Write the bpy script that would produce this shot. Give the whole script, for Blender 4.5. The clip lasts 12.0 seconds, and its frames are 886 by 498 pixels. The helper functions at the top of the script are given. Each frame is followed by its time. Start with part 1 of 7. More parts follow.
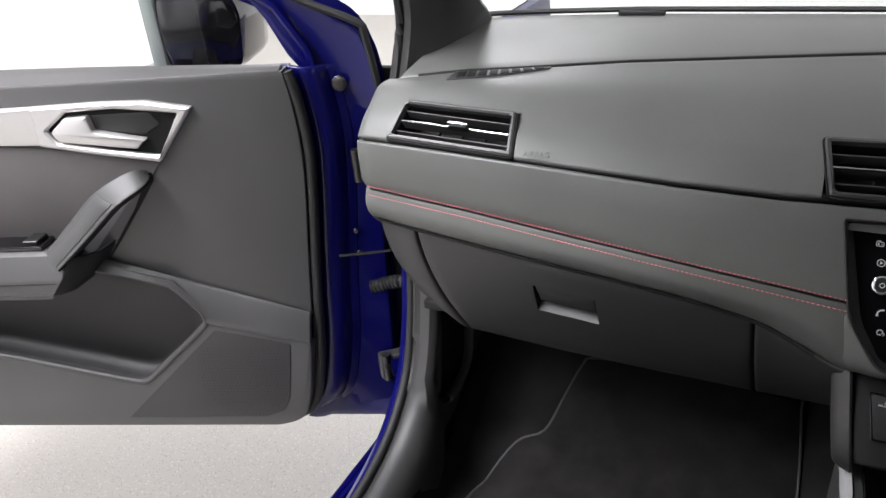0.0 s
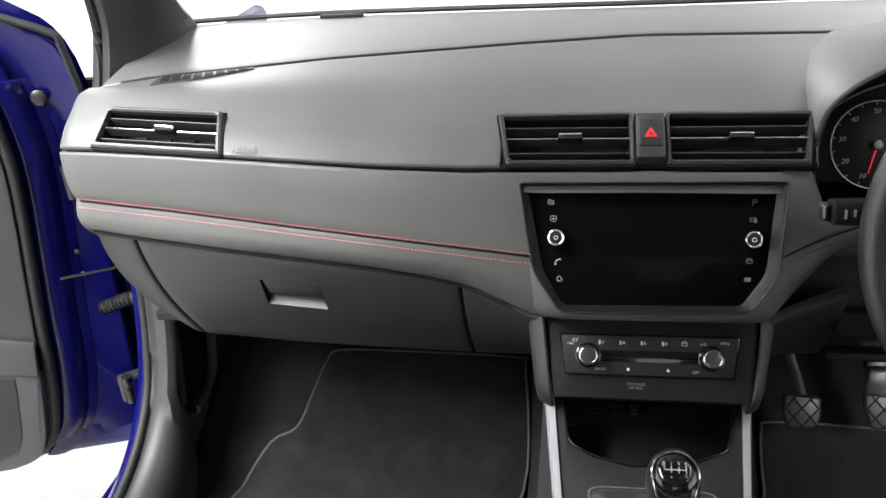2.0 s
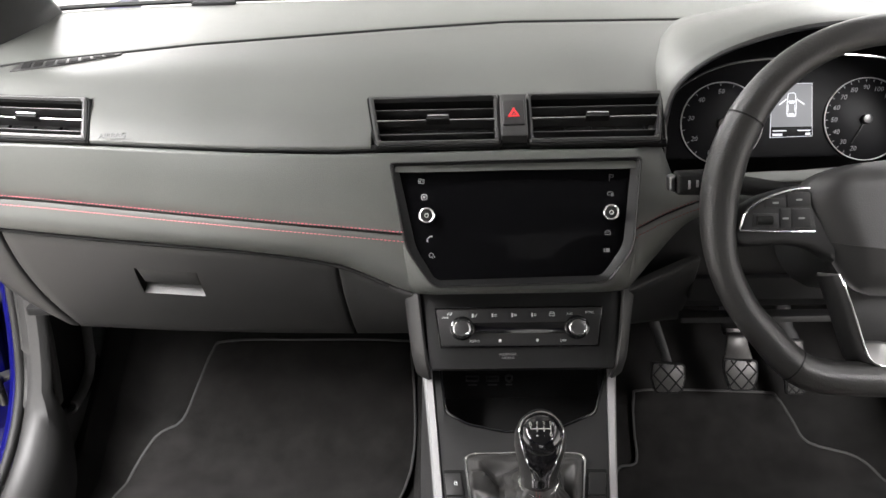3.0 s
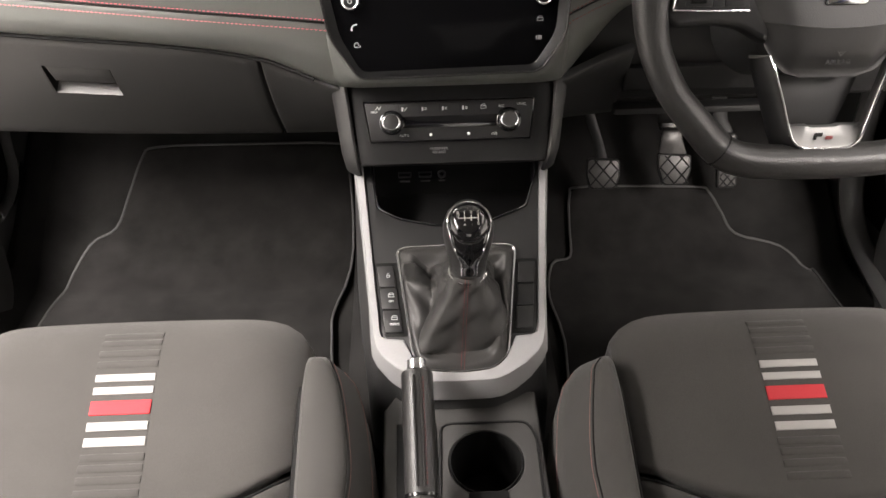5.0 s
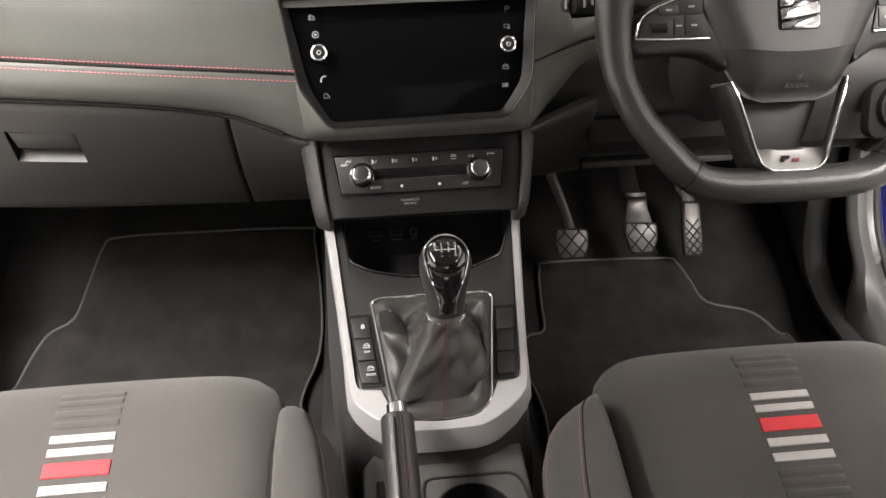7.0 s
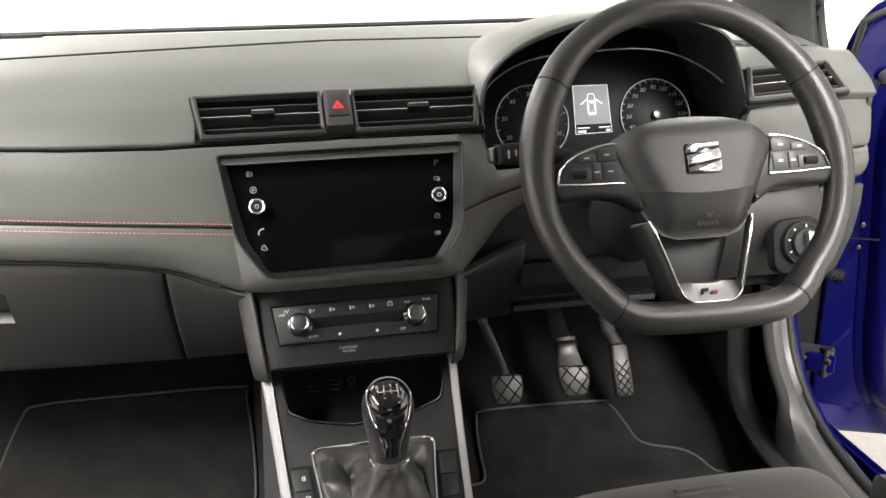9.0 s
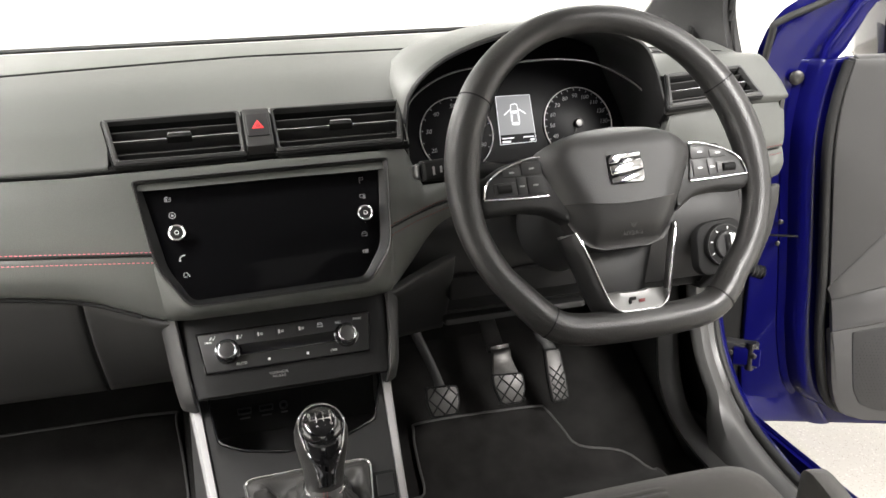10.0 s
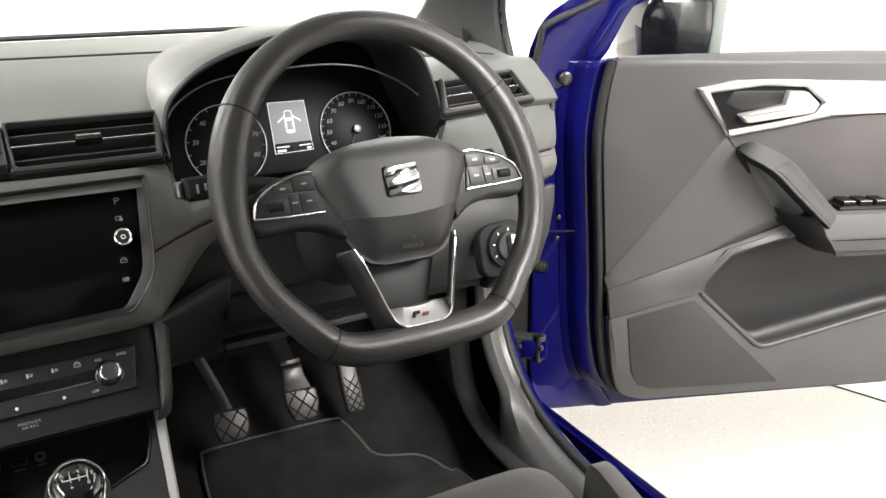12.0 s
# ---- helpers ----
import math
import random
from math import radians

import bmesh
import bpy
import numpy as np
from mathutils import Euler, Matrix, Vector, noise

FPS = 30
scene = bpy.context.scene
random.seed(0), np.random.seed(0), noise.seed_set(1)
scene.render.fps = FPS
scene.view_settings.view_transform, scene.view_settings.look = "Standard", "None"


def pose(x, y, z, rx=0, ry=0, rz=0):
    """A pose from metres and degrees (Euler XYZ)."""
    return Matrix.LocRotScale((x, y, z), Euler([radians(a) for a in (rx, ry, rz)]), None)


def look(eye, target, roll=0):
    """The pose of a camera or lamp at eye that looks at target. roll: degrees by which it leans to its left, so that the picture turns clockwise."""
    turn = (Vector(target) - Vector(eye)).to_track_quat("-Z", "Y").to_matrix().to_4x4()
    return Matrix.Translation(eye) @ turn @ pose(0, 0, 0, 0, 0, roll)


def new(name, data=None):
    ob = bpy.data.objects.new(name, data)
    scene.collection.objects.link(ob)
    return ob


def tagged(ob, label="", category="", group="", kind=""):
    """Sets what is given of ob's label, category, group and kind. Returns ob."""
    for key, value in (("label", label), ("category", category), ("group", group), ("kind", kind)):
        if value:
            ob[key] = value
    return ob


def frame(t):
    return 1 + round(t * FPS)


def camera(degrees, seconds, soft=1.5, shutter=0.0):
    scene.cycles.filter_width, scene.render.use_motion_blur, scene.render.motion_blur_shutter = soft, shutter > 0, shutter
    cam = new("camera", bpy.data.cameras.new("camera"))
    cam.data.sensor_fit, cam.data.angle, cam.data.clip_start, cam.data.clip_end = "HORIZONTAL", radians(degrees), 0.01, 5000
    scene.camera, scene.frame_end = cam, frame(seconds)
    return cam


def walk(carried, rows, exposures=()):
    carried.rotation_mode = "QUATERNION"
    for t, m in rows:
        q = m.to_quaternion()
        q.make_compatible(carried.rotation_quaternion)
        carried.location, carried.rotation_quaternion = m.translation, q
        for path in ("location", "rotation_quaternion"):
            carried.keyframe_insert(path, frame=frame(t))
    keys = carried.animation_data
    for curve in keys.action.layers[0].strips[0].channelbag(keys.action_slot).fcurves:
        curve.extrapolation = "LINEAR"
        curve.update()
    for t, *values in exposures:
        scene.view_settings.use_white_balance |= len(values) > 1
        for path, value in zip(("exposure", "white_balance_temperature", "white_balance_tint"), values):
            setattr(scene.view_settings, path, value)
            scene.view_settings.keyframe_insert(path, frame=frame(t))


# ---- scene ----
cam = camera(56.10, 12.0)
PATH = [
    (0.0, -0.1458, -0.7731, 1.3253, 62.64, 5.37, 25.59),
    (0.5, -0.1339, -0.7789, 1.3218, 62.47, 4.93, 21.52),
    (1.0, -0.1174, -0.7885, 1.3200, 62.49, 4.59, 17.20),
    (1.5, -0.0975, -0.7983, 1.3173, 62.49, 4.22, 12.54),
    (2.0, -0.0818, -0.8107, 1.3103, 62.55, 3.47, 8.32),
    (2.5, -0.0676, -0.8262, 1.3031, 62.63, 2.42, 4.44),
    (2.7, -0.0608, -0.8337, 1.3020, 62.63, 2.14, 3.06),
    (4.3, -0.0313, -0.8465, 1.2930, 54.01, 0.54, -1.86),
    (4.5, -0.0297, -0.8450, 1.2886, 52.51, 0.66, -1.90),
    (5.0, -0.0290, -0.8385, 1.2726, 49.30, 0.78, -2.06),
    (5.5, -0.0311, -0.8394, 1.2545, 48.45, 0.92, -2.76),
    (6.0, -0.0360, -0.8528, 1.2331, 51.08, 0.84, -3.74),
    (6.5, -0.0450, -0.8670, 1.2056, 55.05, 0.72, -4.65),
    (7.0, -0.0490, -0.8811, 1.1799, 58.87, 0.90, -5.51),
    (7.5, -0.0526, -0.8944, 1.1612, 62.67, 0.96, -6.97),
    (7.7, -0.0535, -0.8984, 1.1544, 64.14, 0.97, -7.58),
    (9.3, -0.0675, -0.9041, 1.1741, 70.29, 0.85, -12.23),
    (9.5, -0.0666, -0.9006, 1.1766, 70.29, 1.07, -13.13),
    (10.0, -0.0577, -0.8904, 1.1837, 69.95, 1.31, -16.25),
    (10.5, -0.0485, -0.8781, 1.1900, 69.41, 0.69, -20.22),
    (11.0, -0.0391, -0.8709, 1.1934, 69.32, 0.19, -23.80),
    (11.5, -0.0292, -0.8629, 1.1944, 69.39, -0.21, -27.29),
    (12.0, -0.0184, -0.8557, 1.1929, 69.33, -0.52, -30.15),
]
EXPOSURES = [(0.0, -0.56, 6150, 14), (1.0, -0.02, 6120, 13), (1.5, 0.12, 6100, 13), (2.5, 0.4, 6250, 12), (4.5, 0.48, 6850, 14), (5.5, 0.56, 6900, 15), (7.5, 0.63, 6780, 13), (9.5, 0.67, 6600, 10), (12.0, 0.72, 6550, 10)]
walk(cam, [(t, pose(*p)) for t, *p in PATH], EXPOSURES)

# ---- world and lamps: an indoor showroom lit by added, unseen area lamps ----
world = bpy.data.worlds.new("world")
scene.world = world
world.use_nodes = True
world.node_tree.nodes["Background"].inputs[0].default_value = (1.0, 0.98, 0.95, 1)
world.node_tree.nodes["Background"].inputs[1].default_value = 0.35


def area_lamp(name, place, target, sx, sy, watts, colour=(1.0, 0.975, 0.95)):
    data = bpy.data.lights.new(name, "AREA")
    data.shape, data.size, data.size_y, data.energy, data.color = "RECTANGLE", sx, sy, watts, colour
    ob = new(name, data)
    ob.matrix_world = look(place, target)
    return ob


CEILING = 3.3
# added lamps under the ceiling, placed and weighted to light dash, doors and seats
for lx, ly, watts in ((-2.1, -1.1, 430), (-1.6, -3.2, 170), (-2.6, 3.7, 175), (1.8, -3.3, 390), (2.3, 0.0, 36), (2.4, 3.7, 140)):
    area_lamp("unseen_area_light", (lx, ly, CEILING - 0.06), (lx, ly + 0.001, 0), 1.2, 2.4, watts)


# ---- small mesh library ----
class Geo:
    """Verts and faces that a part is made of."""

    def __init__(self, v=(), f=()):
        self.v, self.f = [Vector(p) for p in v], [tuple(q) for q in f]

    def add(self, other, m=None):
        n = len(self.v)
        self.v += [m @ p if m else p.copy() for p in other.v]
        self.f += [tuple(i + n for i in q) for q in other.f]
        return self

    def moved(self, m):
        return Geo([m @ p for p in self.v], self.f)


def curve_at(xs, ys):
    return lambda x: float(np.interp(x, xs, ys))


def smooth_line(pts, n=6, closed=False):
    """Catmull-Rom through the points."""
    p = [Vector(q) for q in pts]
    k = len(p)
    out = []
    for i in range(k if closed else k - 1):
        a, b, c, d = (p[(i + j) % k] if closed else p[min(max(i + j, 0), k - 1)] for j in (-1, 0, 1, 2))
        for s in range(n):
            t = s / n
            out.append(0.5 * (2 * b + (c - a) * t + (2 * a - 5 * b + 4 * c - d) * t * t + (3 * b - a - 3 * c + d) * t ** 3))
    if not closed:
        out.append(p[-1].copy())
    return out


def axes(o, x, y):
    """A matrix with its origin at o, x and y along the given ways and z out of them."""
    x = Vector(x).normalized()
    z = x.cross(Vector(y)).normalized()
    y = z.cross(x)
    m = Matrix((x, y, z)).transposed().to_4x4()
    m.translation = o
    return m


def sheet(rows, thick, out, roll=0.003, skip=None):
    """A panel with rounded rims: a grid of points, given thickness away from the side 'out'."""
    R, C = len(rows), len(rows[0])
    P = [[Vector(p) for p in r] for r in rows]

    def normals(Q):
        R, C = len(Q), len(Q[0])
        N = []
        for i in range(R):
            N.append([])
            for j in range(C):
                a = Q[min(i + 1, R - 1)][j] - Q[max(i - 1, 0)][j]
                b = Q[i][min(j + 1, C - 1)] - Q[i][max(j - 1, 0)]
                n = a.cross(b)
                n = n.normalized() if n.length > 1e-9 else Vector(out)
                N[-1].append(n if n.dot(Vector(out)) > 0 else -n)
        return N

    def ring(Q):
        """Two more rows at each end, close to the rim."""
        def ends(a, b):
            d = (b - a).length or 1
            return [a, a.lerp(b, min(0.3 * roll / d, 0.3)), a.lerp(b, min(roll / d, 0.6))]
        first = list(zip(*[ends(a, b) for a, b in zip(Q[0], Q[1])]))
        last = list(zip(*[ends(a, b) for a, b in zip(Q[-1], Q[-2])]))
        return [list(r) for r in first] + Q[1:-1] + [list(r) for r in reversed(last)]

    P = ring(P)
    P = [list(r) for r in zip(*ring([list(r) for r in zip(*P)]))]
    R, C = len(P), len(P[0])
    N = normals(P)
    dip = {0: 1.0, 1: 0.35}
    top = [[P[i][j] - N[i][j] * roll * min(1.0, max(dip.get(min(i, R - 1 - i), 0), dip.get(min(j, C - 1 - j), 0))) for j in range(C)] for i in range(R)]
    low = [[P[i][j] - N[i][j] * thick for j in range(C)] for i in range(R)]
    g = Geo([p for r in top for p in r] + [p for r in low for p in r])
    k = R * C
    for i in range(R - 1):
        for j in range(C - 1):
            a = i * C + j
            if skip and skip((P[i][j] + P[i + 1][j + 1]) / 2):
                continue
            g.f += [(a, a + 1, a + C + 1, a + C), (k + a, k + a + C, k + a + C + 1, k + a + 1)]
    rim = [j for j in range(C)] + [i * C + C - 1 for i in range(1, R)] + [(R - 1) * C + j for j in range(C - 2, -1, -1)] + [i * C for i in range(R - 2, 0, -1)]
    for a, b in zip(rim, rim[1:] + rim[:1]):
        if not (skip and skip((P[a // C][a % C] + P[b // C][b % C]) / 2)):
            g.f.append((a, a + k, b + k, b))
    return g


def tube(pts, r, n=10, closed=False, flat=1.0, up=(0, 0, 1)):
    """A round or flattened bar along points. r: one radius or one for each point."""
    p = [Vector(q) for q in pts]
    k = len(p)
    g = Geo()
    for i in range(k):
        a, b = (p[i - 1], p[(i + 1) % k]) if closed else (p[max(i - 1, 0)], p[min(i + 1, k - 1)])
        t = (b - a).normalized()
        s = t.cross(Vector(up))
        s = s.normalized() if s.length > 1e-4 else t.orthogonal().normalized()
        w = s.cross(t)
        rad = r[i] if isinstance(r, (list, tuple)) else r
        g.v += [p[i] + s * (math.cos(2 * math.pi * j / n) * rad) + w * (math.sin(2 * math.pi * j / n) * rad * flat) for j in range(n)]
    for i in range(k if closed else k - 1):
        for j in range(n):
            a, b = i * n, ((i + 1) % k) * n
            g.f.append((a + j, a + (j + 1) % n, b + (j + 1) % n, b + j))
    if not closed:
        g.f += [tuple(range(n)), tuple(range((k - 1) * n, k * n))]
    return g


def lathe(profile, n=24):
    """Turned round z: (radius, height) from one end to the other."""
    g = Geo()
    for r, z in profile:
        g.v += [Vector((r * math.cos(2 * math.pi * j / n), r * math.sin(2 * math.pi * j / n), z)) for j in range(n)]
    for i in range(len(profile) - 1):
        for j in range(n):
            g.f.append((i * n + j, i * n + (j + 1) % n, (i + 1) * n + (j + 1) % n, (i + 1) * n + j))
    g.f += [tuple(range(n)), tuple(range((len(profile) - 1) * n, len(profile) * n))]
    return g


def inset(outline, d):
    """The closed outline moved inwards by d."""
    k = len(outline)
    area = sum(outline[i][0] * outline[(i + 1) % k][1] - outline[(i + 1) % k][0] * outline[i][1] for i in range(k))
    s = 1 if area > 0 else -1
    out = []
    for i in range(k):
        a, b, c = Vector(outline[i - 1][:2]), Vector(outline[i][:2]), Vector(outline[(i + 1) % k][:2])
        e, f = (b - a).normalized(), (c - b).normalized()
        n1, n2 = Vector((-e.y, e.x)) * s, Vector((-f.y, f.x)) * s
        n = n1 + n2
        n = n / max(n.length_squared / 2, 0.35) if n.length > 1e-6 else n1
        out.append((b.x + n.x * d, b.y + n.y * d))
    return out


def prism(outline, z0, z1, bev=0.002):
    """An outline in x, y raised from z0 to z1 with a rounded upper rim."""
    k = len(outline)
    rings = [(outline, z0), (outline, z1 - bev), (inset(outline, bev * 0.3), z1 - bev * 0.3), (inset(outline, bev), z1)]
    g = Geo([(x, y, z) for o, z in rings for x, y in o])
    for i in range(3):
        for j in range(k):
            g.f.append((i * k + j, i * k + (j + 1) % k, (i + 1) * k + (j + 1) % k, (i + 1) * k + j))
    g.f += [tuple(range(k)), tuple(range(3 * k, 4 * k))]
    return g


def ring(outer, inner, z0, z1, bev=0.002):
    """A frame between two outlines with as many points each."""
    k = len(outer)
    loops = [(outer, z0), (outer, z1 - bev), (inset(outer, bev), z1), (inset(inner, -bev), z1), (inner, z1 - bev), (inner, z0)]
    g = Geo([(x, y, z) for o, z in loops for x, y in o])
    for i in range(6):
        for j in range(k):
            a, b = i * k, ((i + 1) % 6) * k
            g.f.append((a + j, a + (j + 1) % k, b + (j + 1) % k, b + j))
    return g


def domed(outline, levels):
    """Rings of an outline: (inset, height) from the rim inwards."""
    k = len(outline)
    g = Geo()
    for d, z in levels:
        g.v += [Vector((x, y, z)) for x, y in inset(outline, d)]
    for i in range(len(levels) - 1):
        for j in range(k):
            g.f.append((i * k + j, i * k + (j + 1) % k, (i + 1) * k + (j + 1) % k, (i + 1) * k + j))
    g.f += [tuple(range(k)), tuple(range((len(levels) - 1) * k, len(levels) * k))]
    return g


def rounded(pts, r, n=4):
    """A closed outline with its corners rounded."""
    k = len(pts)
    out = []
    for i in range(k):
        a, b, c = Vector(pts[i - 1]), Vector(pts[i]), Vector(pts[(i + 1) % k])
        ra = r[i] if isinstance(r, (list, tuple)) else r
        d = min(ra, (a - b).length * 0.45, (c - b).length * 0.45)
        p, q = b + (a - b).normalized() * d, b + (c - b).normalized() * d
        for s in range(n + 1):
            t = s / n
            out.append(tuple((1 - t) ** 2 * p + 2 * t * (1 - t) * b + t * t * q))
    return out


def rect(w, h, r=0.003, n=3, x=0.0, y=0.0):
    return rounded([(x - w / 2, y - h / 2), (x + w / 2, y - h / 2), (x + w / 2, y + h / 2), (x - w / 2, y + h / 2)], r, n)


def disc(r, n=24, x=0.0, y=0.0):
    return [(x + r * math.cos(2 * math.pi * i / n), y + r * math.sin(2 * math.pi * i / n)) for i in range(n)]


def block(x0, x1, y0, y1, z0, z1, bev=0.003):
    m = Matrix.Translation(((x0 + x1) / 2, (y0 + y1) / 2, 0))
    g = prism(rect(x1 - x0, y1 - y0, min(bev * 1.5, (x1 - x0) * 0.3, (y1 - y0) * 0.3)), z0, z1, bev)
    return g.moved(m)


def part(name, geo, material, parent=None, label="", sharp=40):
    """One mesh object, under a thing or a part, or on its own."""
    bm = bmesh.new()
    vs = [bm.verts.new(p) for p in geo.v]
    for q in geo.f:
        try:
            bm.faces.new([vs[i] for i in q])
        except ValueError:
            pass
    for f in bm.faces:
        f.smooth = len(f.verts) <= 4
    many = [f for f in bm.faces if len(f.verts) > 4]
    if many:
        bm.normal_update()
        bmesh.ops.triangulate(bm, faces=many, ngon_method="EAR_CLIP")
    bmesh.ops.recalc_face_normals(bm, faces=bm.faces[:])
    me = bpy.data.meshes.new(name)
    bm.to_mesh(me)
    bm.free()
    me.materials.append(material)
    me.set_sharp_from_angle(angle=radians(sharp))
    ob = new(name, me)
    if parent:
        ob.parent = parent
    if label:
        ob["label"] = label
    return ob


def thing(name, label, category, group="", kind=""):
    return tagged(new(name), label, category, group, kind)


def lettering(name, text, size, m, material, parent, label="", depth=0.0002, shear=0.0):
    data = bpy.data.curves.new(name, "FONT")
    data.body, data.size, data.extrude, data.align_x, data.align_y, data.shear = text, size, depth, "CENTER", "CENTER", shear
    data.resolution_u = 2
    tmp = bpy.data.objects.new(name, data)
    scene.collection.objects.link(tmp)
    me = bpy.data.meshes.new_from_object(tmp.evaluated_get(bpy.context.evaluated_depsgraph_get()))
    bpy.data.objects.remove(tmp)
    me.transform(m)
    me.materials.clear()
    me.materials.append(material)
    ob = new(name, me)
    ob.parent = parent
    if label:
        ob["label"] = label
    return ob


# ---- materials ----
def surface(name, colour, rough=0.5, metal=0.0, grain=0.0, bump=0.0, vary=0.12, patch=6.0, coat=0.0, specular=0.5, sheen=0.0, wear=0.0, stretch=(1, 1, 1)):
    """A procedural material: colour that drifts at two scales, a grain that gives relief, and uneven gloss."""
    mt = bpy.data.materials.new(name)
    mt.use_nodes = True
    nt = mt.node_tree
    b = nt.nodes["Principled BSDF"]
    b.inputs["Roughness"].default_value, b.inputs["Metallic"].default_value = rough, metal
    b.inputs["Coat Weight"].default_value, b.inputs["Specular IOR Level"].default_value = coat, specular
    b.inputs["Coat Roughness"].default_value = 0.04
    b.inputs["Sheen Weight"].default_value = sheen
    tc = nt.nodes.new("ShaderNodeTexCoord")
    mp = nt.nodes.new("ShaderNodeMapping")
    mp.inputs["Scale"].default_value = stretch
    nt.links.new(tc.outputs["Object"], mp.inputs["Vector"])
    big = nt.nodes.new("ShaderNodeTexNoise")
    big.inputs["Scale"].default_value, big.inputs["Detail"].default_value = patch, 5
    nt.links.new(tc.outputs["Object"], big.inputs["Vector"])
    fine = nt.nodes.new("ShaderNodeTexNoise")
    fine.inputs["Scale"].default_value, fine.inputs["Detail"].default_value = grain or 200, 3
    nt.links.new(mp.outputs["Vector"], fine.inputs["Vector"])
    mix = nt.nodes.new("ShaderNodeMath")
    mix.operation = "MULTIPLY_ADD"
    mix.inputs[1].default_value = 0.5
    nt.links.new(fine.outputs["Fac"], mix.inputs[0])
    nt.links.new(big.outputs["Fac"], mix.inputs[2])
    ramp = nt.nodes.new("ShaderNodeValToRGB")
    ramp.color_ramp.elements[0].position, ramp.color_ramp.elements[1].position = 0.5, 1.0
    ramp.color_ramp.elements[0].color = (*[c * (1 - vary) for c in colour], 1)
    ramp.color_ramp.elements[1].color = (*[min(1, c * (1 + vary)) for c in colour], 1)
    nt.links.new(mix.outputs[0], ramp.inputs["Fac"])
    nt.links.new(ramp.outputs["Color"], b.inputs["Base Color"])
    if wear:
        rg = nt.nodes.new("ShaderNodeMapRange")
        rg.inputs["From Min"].default_value, rg.inputs["From Max"].default_value = 0.3, 0.7
        rg.inputs["To Min"].default_value, rg.inputs["To Max"].default_value = max(0.02, rough - wear), min(1, rough + wear)
        nt.links.new(big.outputs["Fac"], rg.inputs["Value"])
        nt.links.new(rg.outputs["Result"], b.inputs["Roughness"])
    if bump:
        bp = nt.nodes.new("ShaderNodeBump")
        bp.inputs["Strength"].default_value, bp.inputs["Distance"].default_value = bump, 0.0006
        nt.links.new(fine.outputs["Fac"], bp.inputs["Height"])
        nt.links.new(bp.outputs["Normal"], b.inputs["Normal"])
    return mt


def glowing(name, colour, strength):
    mt = bpy.data.materials.new(name)
    mt.use_nodes = True
    b = mt.node_tree.nodes["Principled BSDF"]
    b.inputs["Base Color"].default_value = (*[c * 0.3 for c in colour], 1)
    b.inputs["Emission Color"].default_value, b.inputs["Emission Strength"].default_value = (*colour, 1), strength
    return mt


def clear_glass(name, tint, rough=0.0):
    """A thin pane: mostly clear, with real reflections."""
    mt = bpy.data.materials.new(name)
    mt.use_nodes = True
    nt = mt.node_tree
    nt.nodes.remove(nt.nodes["Principled BSDF"])
    t, g, lw, mx = (nt.nodes.new(k) for k in ("ShaderNodeBsdfTransparent", "ShaderNodeBsdfGlossy", "ShaderNodeLayerWeight", "ShaderNodeMixShader"))
    lw.inputs["Blend"].default_value = 0.5
    pw, ma = nt.nodes.new("ShaderNodeMath"), nt.nodes.new("ShaderNodeMath")
    pw.operation, ma.operation = "POWER", "MULTIPLY_ADD"
    pw.inputs[1].default_value, ma.inputs[1].default_value, ma.inputs[2].default_value = 5.0, 0.6, 0.02
    nt.links.new(lw.outputs["Facing"], pw.inputs[0])
    nt.links.new(pw.outputs[0], ma.inputs[0])
    t.inputs["Color"].default_value = (*tint, 1)
    g.inputs["Roughness"].default_value = rough
    nt.links.new(ma.outputs[0], mx.inputs[0])
    nt.links.new(t.outputs[0], mx.inputs[1])
    nt.links.new(g.outputs[0], mx.inputs[2])
    nt.links.new(mx.outputs[0], nt.nodes["Material Output"].inputs["Surface"])
    return mt


def speckled_floor(name):
    mt = surface(name, (0.37, 0.352, 0.318), 0.40, grain=160, bump=0.05, vary=0.05, patch=1.3, wear=0.1)
    nt = mt.node_tree
    b = nt.nodes["Principled BSDF"]
    src = b.inputs["Base Color"].links[0].from_socket
    tc = nt.nodes.new("ShaderNodeTexCoord")
    for scale, colour, cut in ((150, (0.22, 0.20, 0.17), 0.20), (95, (0.48, 0.46, 0.425), 0.2)):
        vo = nt.nodes.new("ShaderNodeTexVoronoi")
        vo.inputs["Scale"].default_value = scale
        nt.links.new(tc.outputs["Object"], vo.inputs["Vector"])
        lt = nt.nodes.new("ShaderNodeMath")
        lt.operation = "LESS_THAN"
        lt.inputs[1].default_value = cut
        nt.links.new(vo.outputs["Distance"], lt.inputs[0])
        mx = nt.nodes.new("ShaderNodeMix")
        mx.data_type = "RGBA"
        nt.links.new(lt.outputs[0], mx.inputs[0])
        nt.links.new(src, mx.inputs[6])
        mx.inputs[7].default_value = (*colour, 1)
        src = mx.outputs[2]
    nt.links.new(src, b.inputs["Base Color"])
    return mt


